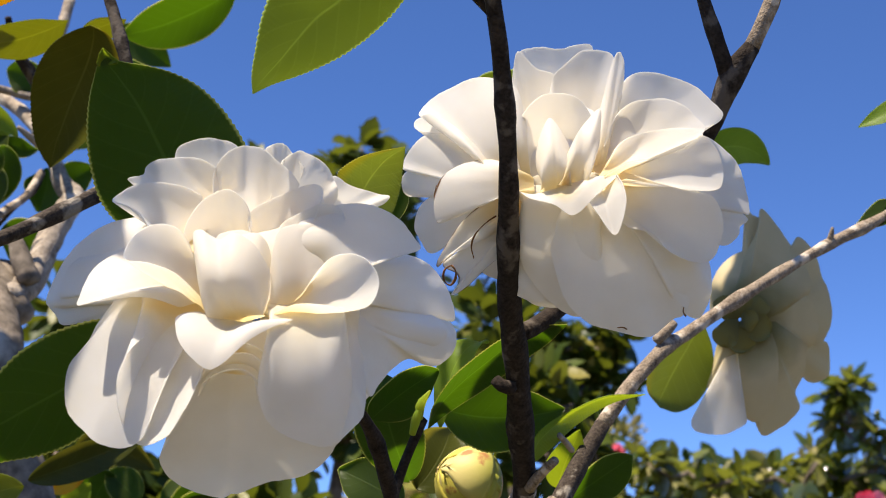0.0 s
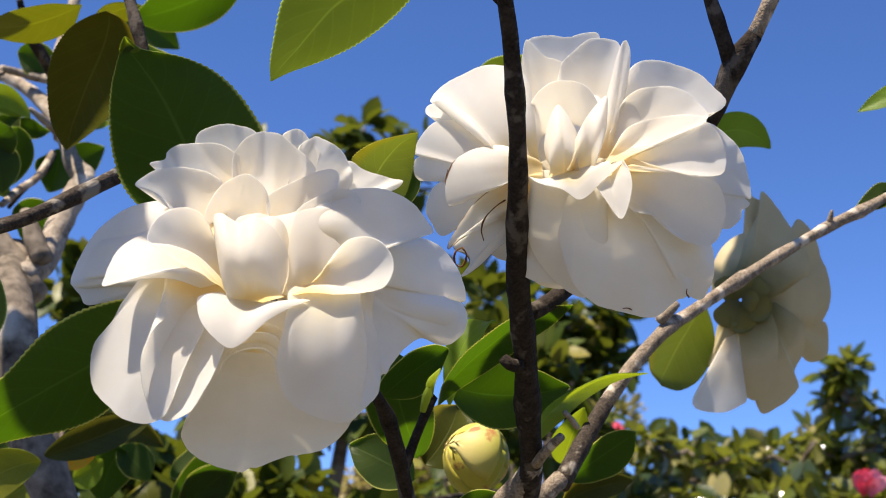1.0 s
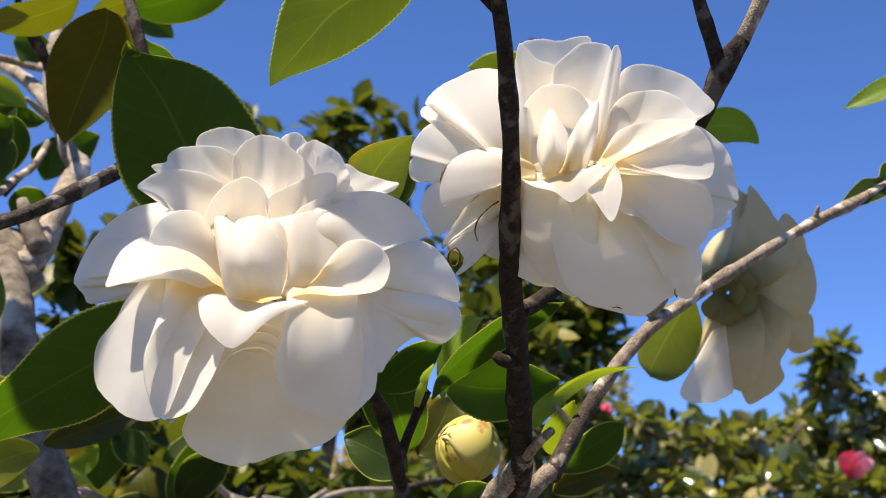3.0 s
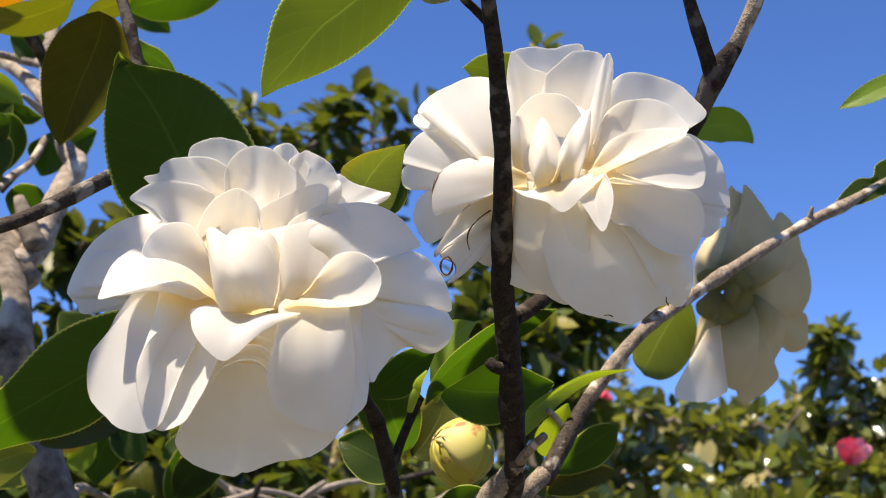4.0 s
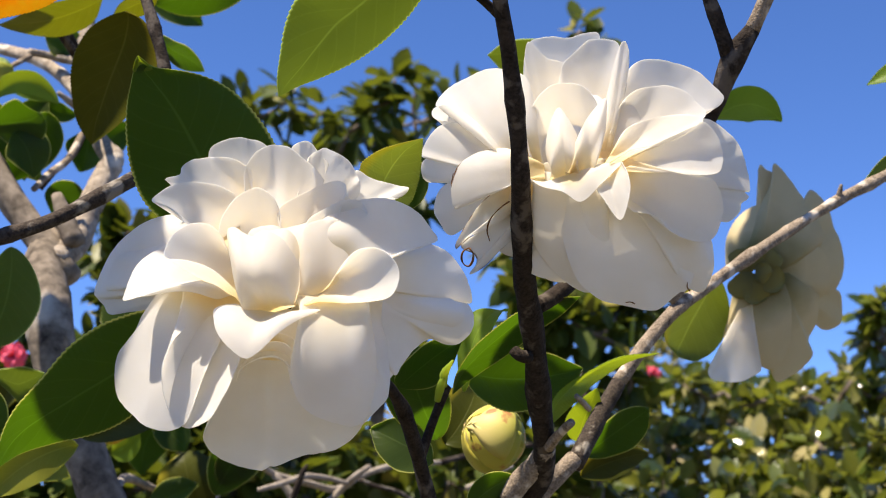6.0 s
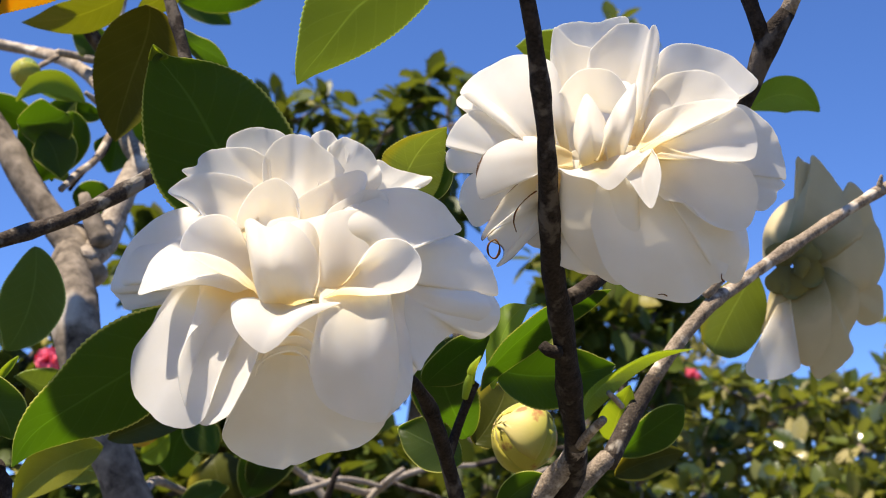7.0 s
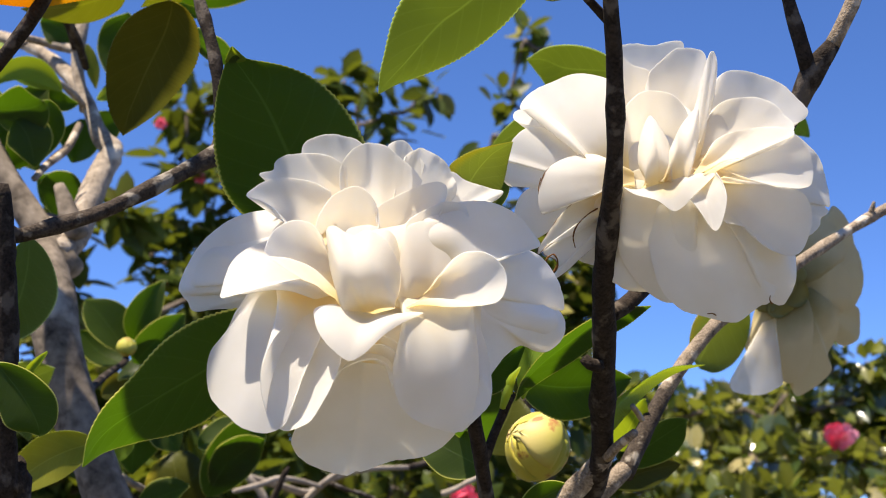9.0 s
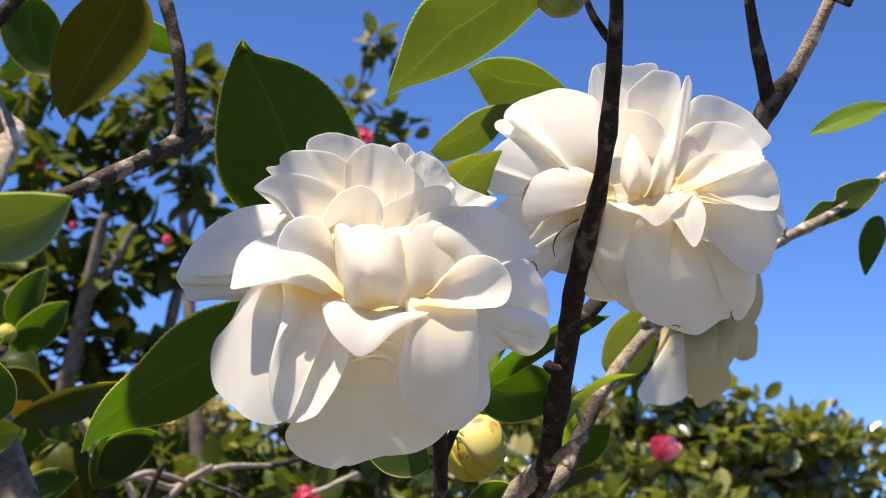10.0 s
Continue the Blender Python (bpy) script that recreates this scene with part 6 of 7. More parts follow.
wood(bare_twig, [(-0.0348, 1.0675, 1.5981), (-0.0239, 1.0667, 1.6026), (-0.0138, 1.0656, 1.6084), (0.0001, 1.0847, 1.6165)], [0.0026, 0.0022, 0.0022, 0.0018], PALE_TWIG, sides=8)
wood(bare_twig, [(-0.2112, 0.9634, 1.5813), (-0.2035, 0.9810, 1.5947), (-0.1987, 0.9986, 1.6077), (-0.1981, 1.0367, 1.6205)], [0.0024, 0.0025, 0.0021, 0.0022], PALE_TWIG, sides=8)
wood(bare_twig, [(-0.1645, 1.0711, 1.5674), (-0.1200, 1.1000, 1.2000), (-0.1400, 1.1000, 0.0000)], [0.0040, 0.0080, 0.0120], PALE_TWIG, sides=8)
fat_bud = thing("camellia_bud", frame_at((0.0070, 0.5265, 1.5801)), "plump yellow green camellia bud flushed pink at one side", "flower bud", "camellia buds")
top_bud = thing("camellia_bud", frame_at((0.0002, 0.3468, 1.6968)), "slim green camellia bud at the end of a short twig", "flower bud", "camellia buds")
left_bud = thing("camellia_bud", frame_at((-0.2969, 0.7390, 1.8215)), "small green camellia bud hanging beside the trunk", "flower bud", "camellia buds")
round_bud = thing("camellia_bud", frame_at((-0.2474, 0.9041, 1.6803)), "small pale round camellia bud among green leaves", "flower bud", "camellia buds")
# unseen branch added above the view; its leaves are shaped to cast the shade
unseen_shade_branch = thing("branch", (-0.1785, 0.3770, 1.9171), "unseen camellia branch overhead, added to shade the leaves and trunk", "branch", "camellia branches")
broad_leaf(unseen_shade_branch, [(-0.1424, 0.3299, 1.8501), (-0.1557, 0.3265, 1.8448), (-0.1653, 0.3225, 1.8406), (-0.1644, 0.3181, 1.8397), (-0.1585, 0.3137, 1.8404), (-0.1526, 0.3110, 1.8416)], [(-0.1424, 0.3299, 1.8501), (-0.1284, 0.3262, 1.8536), (-0.1181, 0.3227, 1.8561), (-0.1182, 0.3205, 1.8554), (-0.1243, 0.3175, 1.8526), (-0.1333, 0.3150, 1.8490), (-0.1436, 0.3128, 1.8451), (-0.1526, 0.3110, 1.8416)], fold=0.02)
broad_leaf(unseen_shade_branch, [(-0.1544, 0.3199, 1.8869), (-0.1677, 0.3165, 1.8816), (-0.1773, 0.3125, 1.8774), (-0.1764, 0.3081, 1.8765), (-0.1705, 0.3037, 1.8772), (-0.1646, 0.3010, 1.8784)], [(-0.1544, 0.3199, 1.8869), (-0.1404, 0.3162, 1.8904), (-0.1301, 0.3127, 1.8929), (-0.1302, 0.3105, 1.8922), (-0.1363, 0.3075, 1.8894), (-0.1453, 0.3050, 1.8858), (-0.1556, 0.3028, 1.8819), (-0.1646, 0.3010, 1.8784)], fold=0.02)
broad_leaf(unseen_shade_branch, [(-0.1537, 0.2973, 1.8371), (-0.1665, 0.2923, 1.8316), (-0.1817, 0.2852, 1.8247), (-0.1933, 0.2818, 1.8200), (-0.1985, 0.2896, 1.8204), (-0.2006, 0.2992, 1.8224), (-0.1988, 0.3068, 1.8250), (-0.1938, 0.3122, 1.8281)], [(-0.1537, 0.2973, 1.8371), (-0.1553, 0.3126, 1.8408), (-0.1684, 0.3188, 1.8382), (-0.1844, 0.3156, 1.8321), (-0.1938, 0.3122, 1.8281)], fold=0.02)
broad_leaf(unseen_shade_branch, [(-0.1657, 0.2873, 1.8739), (-0.1785, 0.2823, 1.8684), (-0.1937, 0.2752, 1.8615), (-0.2053, 0.2718, 1.8568), (-0.2105, 0.2796, 1.8572), (-0.2126, 0.2892, 1.8592), (-0.2108, 0.2968, 1.8618), (-0.2058, 0.3022, 1.8649)], [(-0.1657, 0.2873, 1.8739), (-0.1673, 0.3026, 1.8776), (-0.1804, 0.3088, 1.8750), (-0.1964, 0.3056, 1.8689), (-0.2058, 0.3022, 1.8649)], fold=0.02)
leaf(unseen_shade_branch, (-0.3390, 0.5156, 1.8865), (-0.2941, 0.5257, 1.9061), (-0.2479, 0.5368, 1.9220), 0.06, face=(-0.300, -0.250, 0.921))
leaf(unseen_shade_branch, (-0.3288, 0.5828, 1.9751), (-0.3003, 0.5891, 1.9883), (-0.2705, 0.5964, 1.9978), 0.034, face=(-0.300, -0.250, 0.921))
leaf(unseen_shade_branch, (-0.2751, 0.5845, 1.8238), (-0.2943, 0.5840, 1.8734), (-0.3111, 0.5855, 1.9158), 0.042, face=(-0.300, -0.250, 0.921))
leaf(unseen_shade_branch, (-0.2871, 0.5744, 1.8606), (-0.3063, 0.5739, 1.9103), (-0.3231, 0.5754, 1.9526), 0.046, face=(-0.300, -0.250, 0.921))
wood(unseen_shade_branch, [(-0.2751, 0.5845, 1.8238), (-0.2871, 0.5744, 1.8606), (-0.1785, 0.3770, 1.9171)], [0.002, 0.0025, 0.003], BARK_DARK)
wood(unseen_shade_branch, [(-0.1424, 0.3299, 1.8501), (-0.1481, 0.3336, 1.8636), (-0.1537, 0.2973, 1.8371), (-0.2464, 0.4065, 1.8618), (-0.3390, 0.5156, 1.8865), (-0.3288, 0.5828, 1.9751), (-0.3000, 0.6000, 1.8500)], [0.0018, 0.002, 0.0025, 0.003, 0.003, 0.004, 0.005], BARK)
# added out of view as a sun blocker for the far flower and back leaves
unseen_shade_twig = thing("branch", (0.0527, 0.5755, 1.9869), "unseen camellia twig overhead, added to shade the far flower and leaves", "branch", "camellia branches")
leaf(unseen_shade_twig, (-0.0731, 0.3964, 1.8456), (-0.0482, 0.4018, 1.8573), (-0.0220, 0.4082, 1.8654), 0.04, face=(-0.300, -0.250, 0.921))
leaf(unseen_shade_twig, (0.0277, 0.5557, 1.9431), (0.0630, 0.5512, 1.9566), (0.1000, 0.5485, 1.9648), 0.0300, face=(-0.300, -0.300, 0.905))
leaf(unseen_shade_twig, (0.0242, 0.5402, 1.9639), (0.0573, 0.5489, 1.9796), (0.0922, 0.5594, 1.9898), 0.0360, face=(-0.300, -0.300, 0.905))
leaf(unseen_shade_twig, (-0.0923, 0.3910, 1.8779), (-0.1173, 0.3900, 1.8738), (-0.1398, 0.3910, 1.8624), 0.054, face=(-0.300, -0.250, 0.921))
wood(unseen_shade_twig, [(-0.0923, 0.3910, 1.8779), (-0.0398, 0.4667, 1.9533), (0.0127, 0.5425, 2.0086)], [0.0015, 0.002, 0.0025], BARK_DARK)
leaf(unseen_shade_twig, (-0.0069, 0.4890, 1.8697), (-0.0253, 0.4880, 1.8678), (-0.0412, 0.4890, 1.8586), 0.030, face=(-0.300, -0.250, 0.921))
wood(unseen_shade_twig, [(-0.0069, 0.4890, 1.8697), (0.0029, 0.5157, 1.9492), (0.0127, 0.5425, 2.0086)], [0.0015, 0.002, 0.0025], BARK_DARK)
wood(unseen_shade_twig, [(0.0277, 0.5557, 1.9431), (0.0242, 0.5402, 1.9639), (0.0127, 0.5425, 2.0086), (0.0842, 0.4649, 1.8978), (0.1119, 0.3949, 1.7391), (0.1092, 0.3980, 1.7303)], [.0025, .0025, .003, .003, .003, .002], BARK_DARK)

# ---- buds ----
def bud(ob, radius, length, way, scales=9, materials=(None,), label=""):
    """A plump bud of overlapping scales, in the thing's own space; way is where its tip points."""
    way = np.array(way, float)
    way /= np.linalg.norm(way)
    a = np.cross(way, (0.2, 0.1, 1.0))
    a /= np.linalg.norm(a)
    b = np.cross(way, a)
    n, m = 17, 24
    rows = []
    for i in range(n):
        f = i / (n - 1)
        r = radius * 0.96 * max(0.0, math.sin(math.pi * f)) ** 0.62
        rows += [way * (f - 0.5) * length + r * (a * math.cos(j / m * 2 * math.pi) + b * math.sin(j / m * 2 * math.pi)) for j in range(m)]
    faces = [(i * m + j, i * m + (j + 1) % m, (i + 1) * m + (j + 1) % m, (i + 1) * m + j) for i in range(n - 1) for j in range(m)]
    part("core", mesh_of("core", rows, faces, materials[-1], True, (("along", [0.9] * len(rows)), ("across", [0.3] * len(rows)))), ob)
    for k in range(scales):
        turn, start = k * 2.4, -0.5 + 0.15 * (k // 3)
        reach = min(0.48, start + 0.62 + 0.05 * (k % 3))
        def on(f, g):
            r = radius * (1.0 + 0.028 * (k // 3) + 0.015) * math.sin(math.pi * min(1.0, max(0.0, f + 0.5))) ** 0.62
            return way * f * length + r * (a * math.cos(turn + g) + b * math.sin(turn + g))
        rows_k, cols_k, verts, al, ac = 12, 9, [], [], []
        for i in range(rows_k):
            s = i / (rows_k - 1)
            for j in range(cols_k):
                u = j / (cols_k - 1) * 2 - 1
                wide = 0.95 * (1 - max(0, (s - 0.45) / 0.55) ** 2.2) ** 0.5
                verts.append(on(start + (reach - start) * s * (1 + 0.05 * math.sin(7 * u + 2.1 * k) * s), u * wide))
                al.append(s), ac.append(u)
        nv = len(verts)
        verts += [v * 0.93 for v in verts]
        quads = [(i * cols_k + j, i * cols_k + j + 1, (i + 1) * cols_k + j + 1, (i + 1) * cols_k + j) for i in range(rows_k - 1) for j in range(cols_k - 1)]
        loop = list(range(cols_k)) + [i * cols_k + cols_k - 1 for i in range(1, rows_k)] + [(rows_k - 1) * cols_k + j for j in range(cols_k - 2, -1, -1)] + [i * cols_k for i in range(rows_k - 2, 0, -1)]
        rim = [(loop[i], nv + loop[i], nv + loop[(i + 1) % len(loop)], loop[(i + 1) % len(loop)]) for i in range(len(loop))]
        part("bud_scale", mesh_of("bud_scale", verts, quads + [tuple(nv + v for v in reversed(q)) for q in quads] + rim, materials[k % len(materials)], True, (("along", al * 2), ("across", ac * 2), ("margin", al * 2))), ob)


bud(fat_bud, 0.0130, 0.0275, (-0.80, 0.42, 0.42), 12, (BUD_GREEN, BUD_GREEN, BUD_GREEN, BUD_GREEN, BUD_GREEN, BUD_GREEN, BUD_YELLOW, BUD_YELLOW, BUD_YELLOW, BUD_YELLOW, BUD_PALE, BUD_PALE))
bud(top_bud, 0.0065, 0.017, (-0.8, 0.3, 0.2), 8, (BUD_SMALL,))
bud(left_bud, 0.0085, 0.020, (-0.1, -0.9, 0.3), 8, (BUD_SMALL, BUD_GREEN))
bud(round_bud, 0.0065, 0.014, (0.1, 0.9, 0.3), 8, (BUD_PALE, BUD_GREEN))


# ---- the bushes behind ----
def sprays(centres, radius, per, size, seed, droop=0.25):
    """Leaves in little sprays round the given centres: vertices and faces."""
    rng = np.random.default_rng(seed)
    verts, faces = [], []
    for c, rad in zip(centres, radius):
        for _ in range(max(3, int(per * rng.uniform(0.7, 1.3)))):
            d = unit(rng.normal(0, 1, 3))
            root = np.array(c) + d * rad * rng.uniform(0.15, 1.0) ** 0.6
            out = unit(d * 0.8 + rng.normal(0, 0.6, 3) + (0, 0, 0.25 - droop))
            long = size * rng.uniform(0.6, 1.15)
            up = unit(rng.normal(0, 0.5, 3) + (0, -0.15, 1.0))
            side = unit(np.cross(out, up))
            top = np.cross(side, out)
            half = long * rng.uniform(0.24, 0.31)
            bend = long * rng.uniform(0.02, 0.16)
            n = len(verts)
            for s, h in ((0.0, 0.03), (0.22, 0.75), (0.5, 1.0), (0.78, 0.72), (1.0, 0.02)):
                mid = root + out * long * s - top * bend * s * s
                verts += [mid - side * half * h + top * half * h * 0.25, mid, mid + side * half * h + top * half * h * 0.25]
            for i in range(4):
                faces += [(n + 3 * i, n + 3 * i + 1, n + 3 * i + 4, n + 3 * i + 3), (n + 3 * i + 1, n + 3 * i + 2, n + 3 * i + 5, n + 3 * i + 4)]
    return verts, faces


def bush(label, foot, clumps, per, size, material, seed, height=None):
    """A bush: a trunk from the ground, a limb to every clump and a crown of leaves. clumps: (place, radius)."""
    ob = thing("camellia_bush", foot, label, "bush", "bushes behind the flowers")
    rng = np.random.default_rng(seed)
    o = np.array(foot, float)
    places = [np.array(c, float) - o for c, _ in clumps]
    low = min(range(len(places)), key=lambda k: places[k][2])
    part("trunk", tube("trunk", [(0, 0, 0), places[low] * (0.3, 0.3, 0.5), places[low]], [0.03, 0.022, 0.009], FAR_BARK, 10, 0.03, 0.1, (), seed), ob)
    joined, left = [low], [k for k in range(len(places)) if k != low]
    while left:
        k, j = min(((k, j) for k in left for j in joined), key=lambda kj: np.linalg.norm(places[kj[0]] - places[kj[1]]))
        bend = (places[k] + places[j]) / 2 + rng.normal(0, 0.008, 3) - (0, 0, 0.01)
        part("limb", tube("limb", [places[j], bend, places[k]], [0.005, 0.004, 0.0025], FAR_BARK, 6, 0.02, 0.1, (), seed + k), ob)
        joined.append(k)
        left.remove(k)
    verts, faces = sprays(places, [r for _, r in clumps], per, size, seed)
    tagged(part("crown", mesh_of("crown", verts, faces, material), ob), kind="stuff")
    return ob


bush("glossy camellia bush rising behind the flowers against the sky", (-0.05, 2.75, 0), [
    ((-0.491, 2.692, 2.484), 0.041), ((-0.415, 2.696, 2.480), 0.044), ((-0.357, 2.704, 2.453), 0.049), ((-0.293, 2.700, 2.477), 0.049), ((-0.230, 2.689, 2.529), 0.044), ((-0.235, 2.707, 2.455), 0.054), ((-0.171, 2.703, 2.479), 0.049), ((-0.113, 2.696, 2.515), 0.042), ((-0.135, 2.715, 2.435), 0.049), ((-0.199, 2.721, 2.403), 0.044), ((-0.304, 2.718, 2.403), 0.054), ((-0.385, 2.717, 2.395), 0.044), ((-0.073, 2.693, 2.532), 0.026), ((-0.268, 2.729, 2.358), 0.047), ((-0.432, 2.710, 2.417), 0.044)
], 12, 0.060, FAR_GREEN, 11)
bush("upper sprays of a camellia bush against the sky", (0.05, 2.85, 0), [
    ((0.100, 2.674, 2.632), 0.023), ((0.144, 2.679, 2.619), 0.026), ((0.073, 2.702, 2.513), 0.040), ((0.137, 2.710, 2.486), 0.042), ((0.190, 2.717, 2.465), 0.030), ((0.103, 2.722, 2.435), 0.044), ((0.039, 2.719, 2.439), 0.040), ((0.058, 2.737, 2.366), 0.047), ((0.000, 2.744, 2.331), 0.047), ((0.117, 2.750, 2.322), 0.047), ((-0.057, 2.756, 2.273), 0.047), ((0.037, 2.770, 2.230), 0.052)
], 12, 0.060, FAR_GREEN, 12)
trunk_bush = bush("leafy camellia bush with a few pink flowers behind the trunk", (-0.42, 2.35, 0), [
    ((-0.505, 2.305, 2.333), 0.044), ((-0.518, 2.327, 2.253), 0.042), ((-0.449, 2.326, 2.223), 0.044), ((-0.393, 2.316, 2.234), 0.040), ((-0.357, 2.304, 2.263), 0.037), ((-0.311, 2.289, 2.298), 0.039), ((-0.266, 2.273, 2.337), 0.035), ((-0.226, 2.293, 2.240), 0.035), ((-0.198, 2.306, 2.176), 0.033), ((-0.323, 2.318, 2.190), 0.040), ((-0.366, 2.341, 2.123), 0.048), ((-0.441, 2.356, 2.101), 0.044), ((-0.482, 2.349, 2.147), 0.039), ((-0.288, 2.335, 2.107), 0.044), ((-0.220, 2.332, 2.082), 0.033), ((-0.421, 2.288, 2.355), 0.033), ((-0.227, 2.257, 2.381), 0.021), ((-0.456, 2.214, 2.181), 0.032)
], 30, 0.058, FAR_GREEN, 13)
wood(trunk_bush, [(-0.3445, 2.1871, 2.1027), (-0.3568, 2.2088, 2.0233), (-0.3658, 2.2257, 1.9617), (-0.3793, 2.2499, 1.8735), (-0.3845, 2.2640, 1.8207), (-0.3497, 2.2815, 1.7344), (-0.3256, 2.3006, 1.6477)], [0.008, 0.011, 0.013, 0.015, 0.016, 0.018, 0.020], FAR_BARK, name="limb")
wood(trunk_bush, [(-0.3647, 2.2233, 1.9705), (-0.3255, 2.2046, 2.0245), (-0.2942, 2.1846, 2.0870)], [0.011, 0.008, 0.005], FAR_BARK, name="limb")
bush("dense lower leaves of a camellia bush", (-0.35, 2.2, 0), [
    ((-0.331, 2.257, 2.027), 0.042), ((-0.393, 2.270, 2.007), 0.042), ((-0.457, 2.278, 2.004), 0.042), ((-0.352, 2.282, 1.936), 0.042), ((-0.423, 2.297, 1.916), 0.042), ((-0.486, 2.310, 1.895), 0.046), ((-0.293, 2.288, 1.885), 0.042), ((-0.202, 2.276, 1.888), 0.037), ((-0.364, 2.307, 1.846), 0.046), ((-0.443, 2.327, 1.807), 0.046), ((-0.597, 1.883, 1.988), 0.027), ((-0.580, 1.896, 1.934), 0.032), ((-0.555, 1.911, 1.876), 0.035), ((-0.587, 1.917, 1.848), 0.032), ((-0.495, 1.875, 2.033), 0.018), ((-0.566, 1.878, 2.012), 0.021), ((-0.635, 1.918, 1.839), 0.032)
], 40, 0.056, FAR_GREEN, 14)
bush("shaded camellia bush below the flowers", (-0.14, 2.0, 0), [
    ((-0.324, 1.881, 1.722), 0.030), ((-0.293, 1.886, 1.706), 0.035), ((-0.287, 1.970, 1.668), 0.030), ((-0.255, 1.885, 1.716), 0.035), ((-0.223, 1.966, 1.688), 0.030), ((-0.223, 1.977, 1.646), 0.037), ((-0.175, 1.978, 1.647), 0.040), ((-0.111, 1.974, 1.671), 0.037), ((-0.064, 1.958, 1.743), 0.045), ((-0.031, 1.976, 1.673), 0.045), ((-0.014, 2.095, 2.032), 0.040), ((-0.012, 1.820, 1.638), 0.034), ((-0.003, 2.118, 1.938), 0.041), ((0.007, 1.945, 1.807), 0.045), ((0.013, 1.915, 1.932), 0.037)
], 36, 0.05, FAR_GREEN, 15)
bush("shaded camellia bush below the flowers", (0.1, 2.09, 0), [
    ((0.014, 1.930, 1.869), 0.037), ((0.031, 2.101, 2.016), 0.040), ((0.033, 1.975, 1.682), 0.040), ((0.058, 1.923, 1.901), 0.037), ((0.072, 1.950, 1.792), 0.045), ((0.074, 2.095, 2.043), 0.040), ((0.098, 1.981, 1.668), 0.040), ((0.102, 2.109, 1.992), 0.040), ((0.102, 1.932, 1.871), 0.037), ((0.128, 1.955, 1.778), 0.037), ((0.136, 2.151, 1.937), 0.035), ((0.139, 1.943, 1.829), 0.032), ((0.142, 2.122, 1.941), 0.032), ((0.157, 2.135, 1.997), 0.032), ((0.171, 2.148, 1.955), 0.032), ((0.183, 2.127, 2.032), 0.023)
], 36, 0.05, FAR_GREEN, 55)
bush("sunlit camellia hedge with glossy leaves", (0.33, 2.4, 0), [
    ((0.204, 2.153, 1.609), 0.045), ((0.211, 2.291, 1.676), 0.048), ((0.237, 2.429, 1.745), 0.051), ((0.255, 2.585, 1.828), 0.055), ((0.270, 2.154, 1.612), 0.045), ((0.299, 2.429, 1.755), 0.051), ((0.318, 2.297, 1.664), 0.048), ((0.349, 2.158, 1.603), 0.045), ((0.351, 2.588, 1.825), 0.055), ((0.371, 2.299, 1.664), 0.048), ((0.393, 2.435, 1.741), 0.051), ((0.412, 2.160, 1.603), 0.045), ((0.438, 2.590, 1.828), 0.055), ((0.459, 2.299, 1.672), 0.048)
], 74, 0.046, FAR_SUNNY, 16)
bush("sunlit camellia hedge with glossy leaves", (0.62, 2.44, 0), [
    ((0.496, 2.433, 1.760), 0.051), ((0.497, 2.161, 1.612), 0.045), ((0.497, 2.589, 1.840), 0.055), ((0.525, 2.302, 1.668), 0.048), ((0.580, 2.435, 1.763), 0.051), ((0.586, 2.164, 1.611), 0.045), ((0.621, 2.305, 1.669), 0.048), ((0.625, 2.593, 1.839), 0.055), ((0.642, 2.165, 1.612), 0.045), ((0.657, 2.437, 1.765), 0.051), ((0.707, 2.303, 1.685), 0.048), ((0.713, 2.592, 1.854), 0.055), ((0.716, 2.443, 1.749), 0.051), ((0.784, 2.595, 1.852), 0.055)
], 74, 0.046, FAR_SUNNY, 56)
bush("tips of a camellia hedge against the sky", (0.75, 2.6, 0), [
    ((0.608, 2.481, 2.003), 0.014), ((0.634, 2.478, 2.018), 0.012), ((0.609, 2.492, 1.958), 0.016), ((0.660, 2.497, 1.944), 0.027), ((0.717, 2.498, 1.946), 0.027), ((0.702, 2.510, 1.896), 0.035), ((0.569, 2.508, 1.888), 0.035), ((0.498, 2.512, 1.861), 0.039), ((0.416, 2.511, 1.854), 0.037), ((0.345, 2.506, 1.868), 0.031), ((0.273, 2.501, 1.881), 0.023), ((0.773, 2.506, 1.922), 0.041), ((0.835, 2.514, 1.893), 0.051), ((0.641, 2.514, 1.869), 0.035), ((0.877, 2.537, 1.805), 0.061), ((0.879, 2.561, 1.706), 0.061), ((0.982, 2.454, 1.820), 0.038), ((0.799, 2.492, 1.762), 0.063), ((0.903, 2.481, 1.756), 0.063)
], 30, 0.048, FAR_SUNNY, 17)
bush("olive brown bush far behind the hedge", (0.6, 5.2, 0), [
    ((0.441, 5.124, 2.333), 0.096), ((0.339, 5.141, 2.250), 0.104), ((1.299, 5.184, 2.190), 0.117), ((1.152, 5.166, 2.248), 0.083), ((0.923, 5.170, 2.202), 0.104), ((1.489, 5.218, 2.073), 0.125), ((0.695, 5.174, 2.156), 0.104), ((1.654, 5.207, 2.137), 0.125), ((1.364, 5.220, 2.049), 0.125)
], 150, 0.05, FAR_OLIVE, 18)
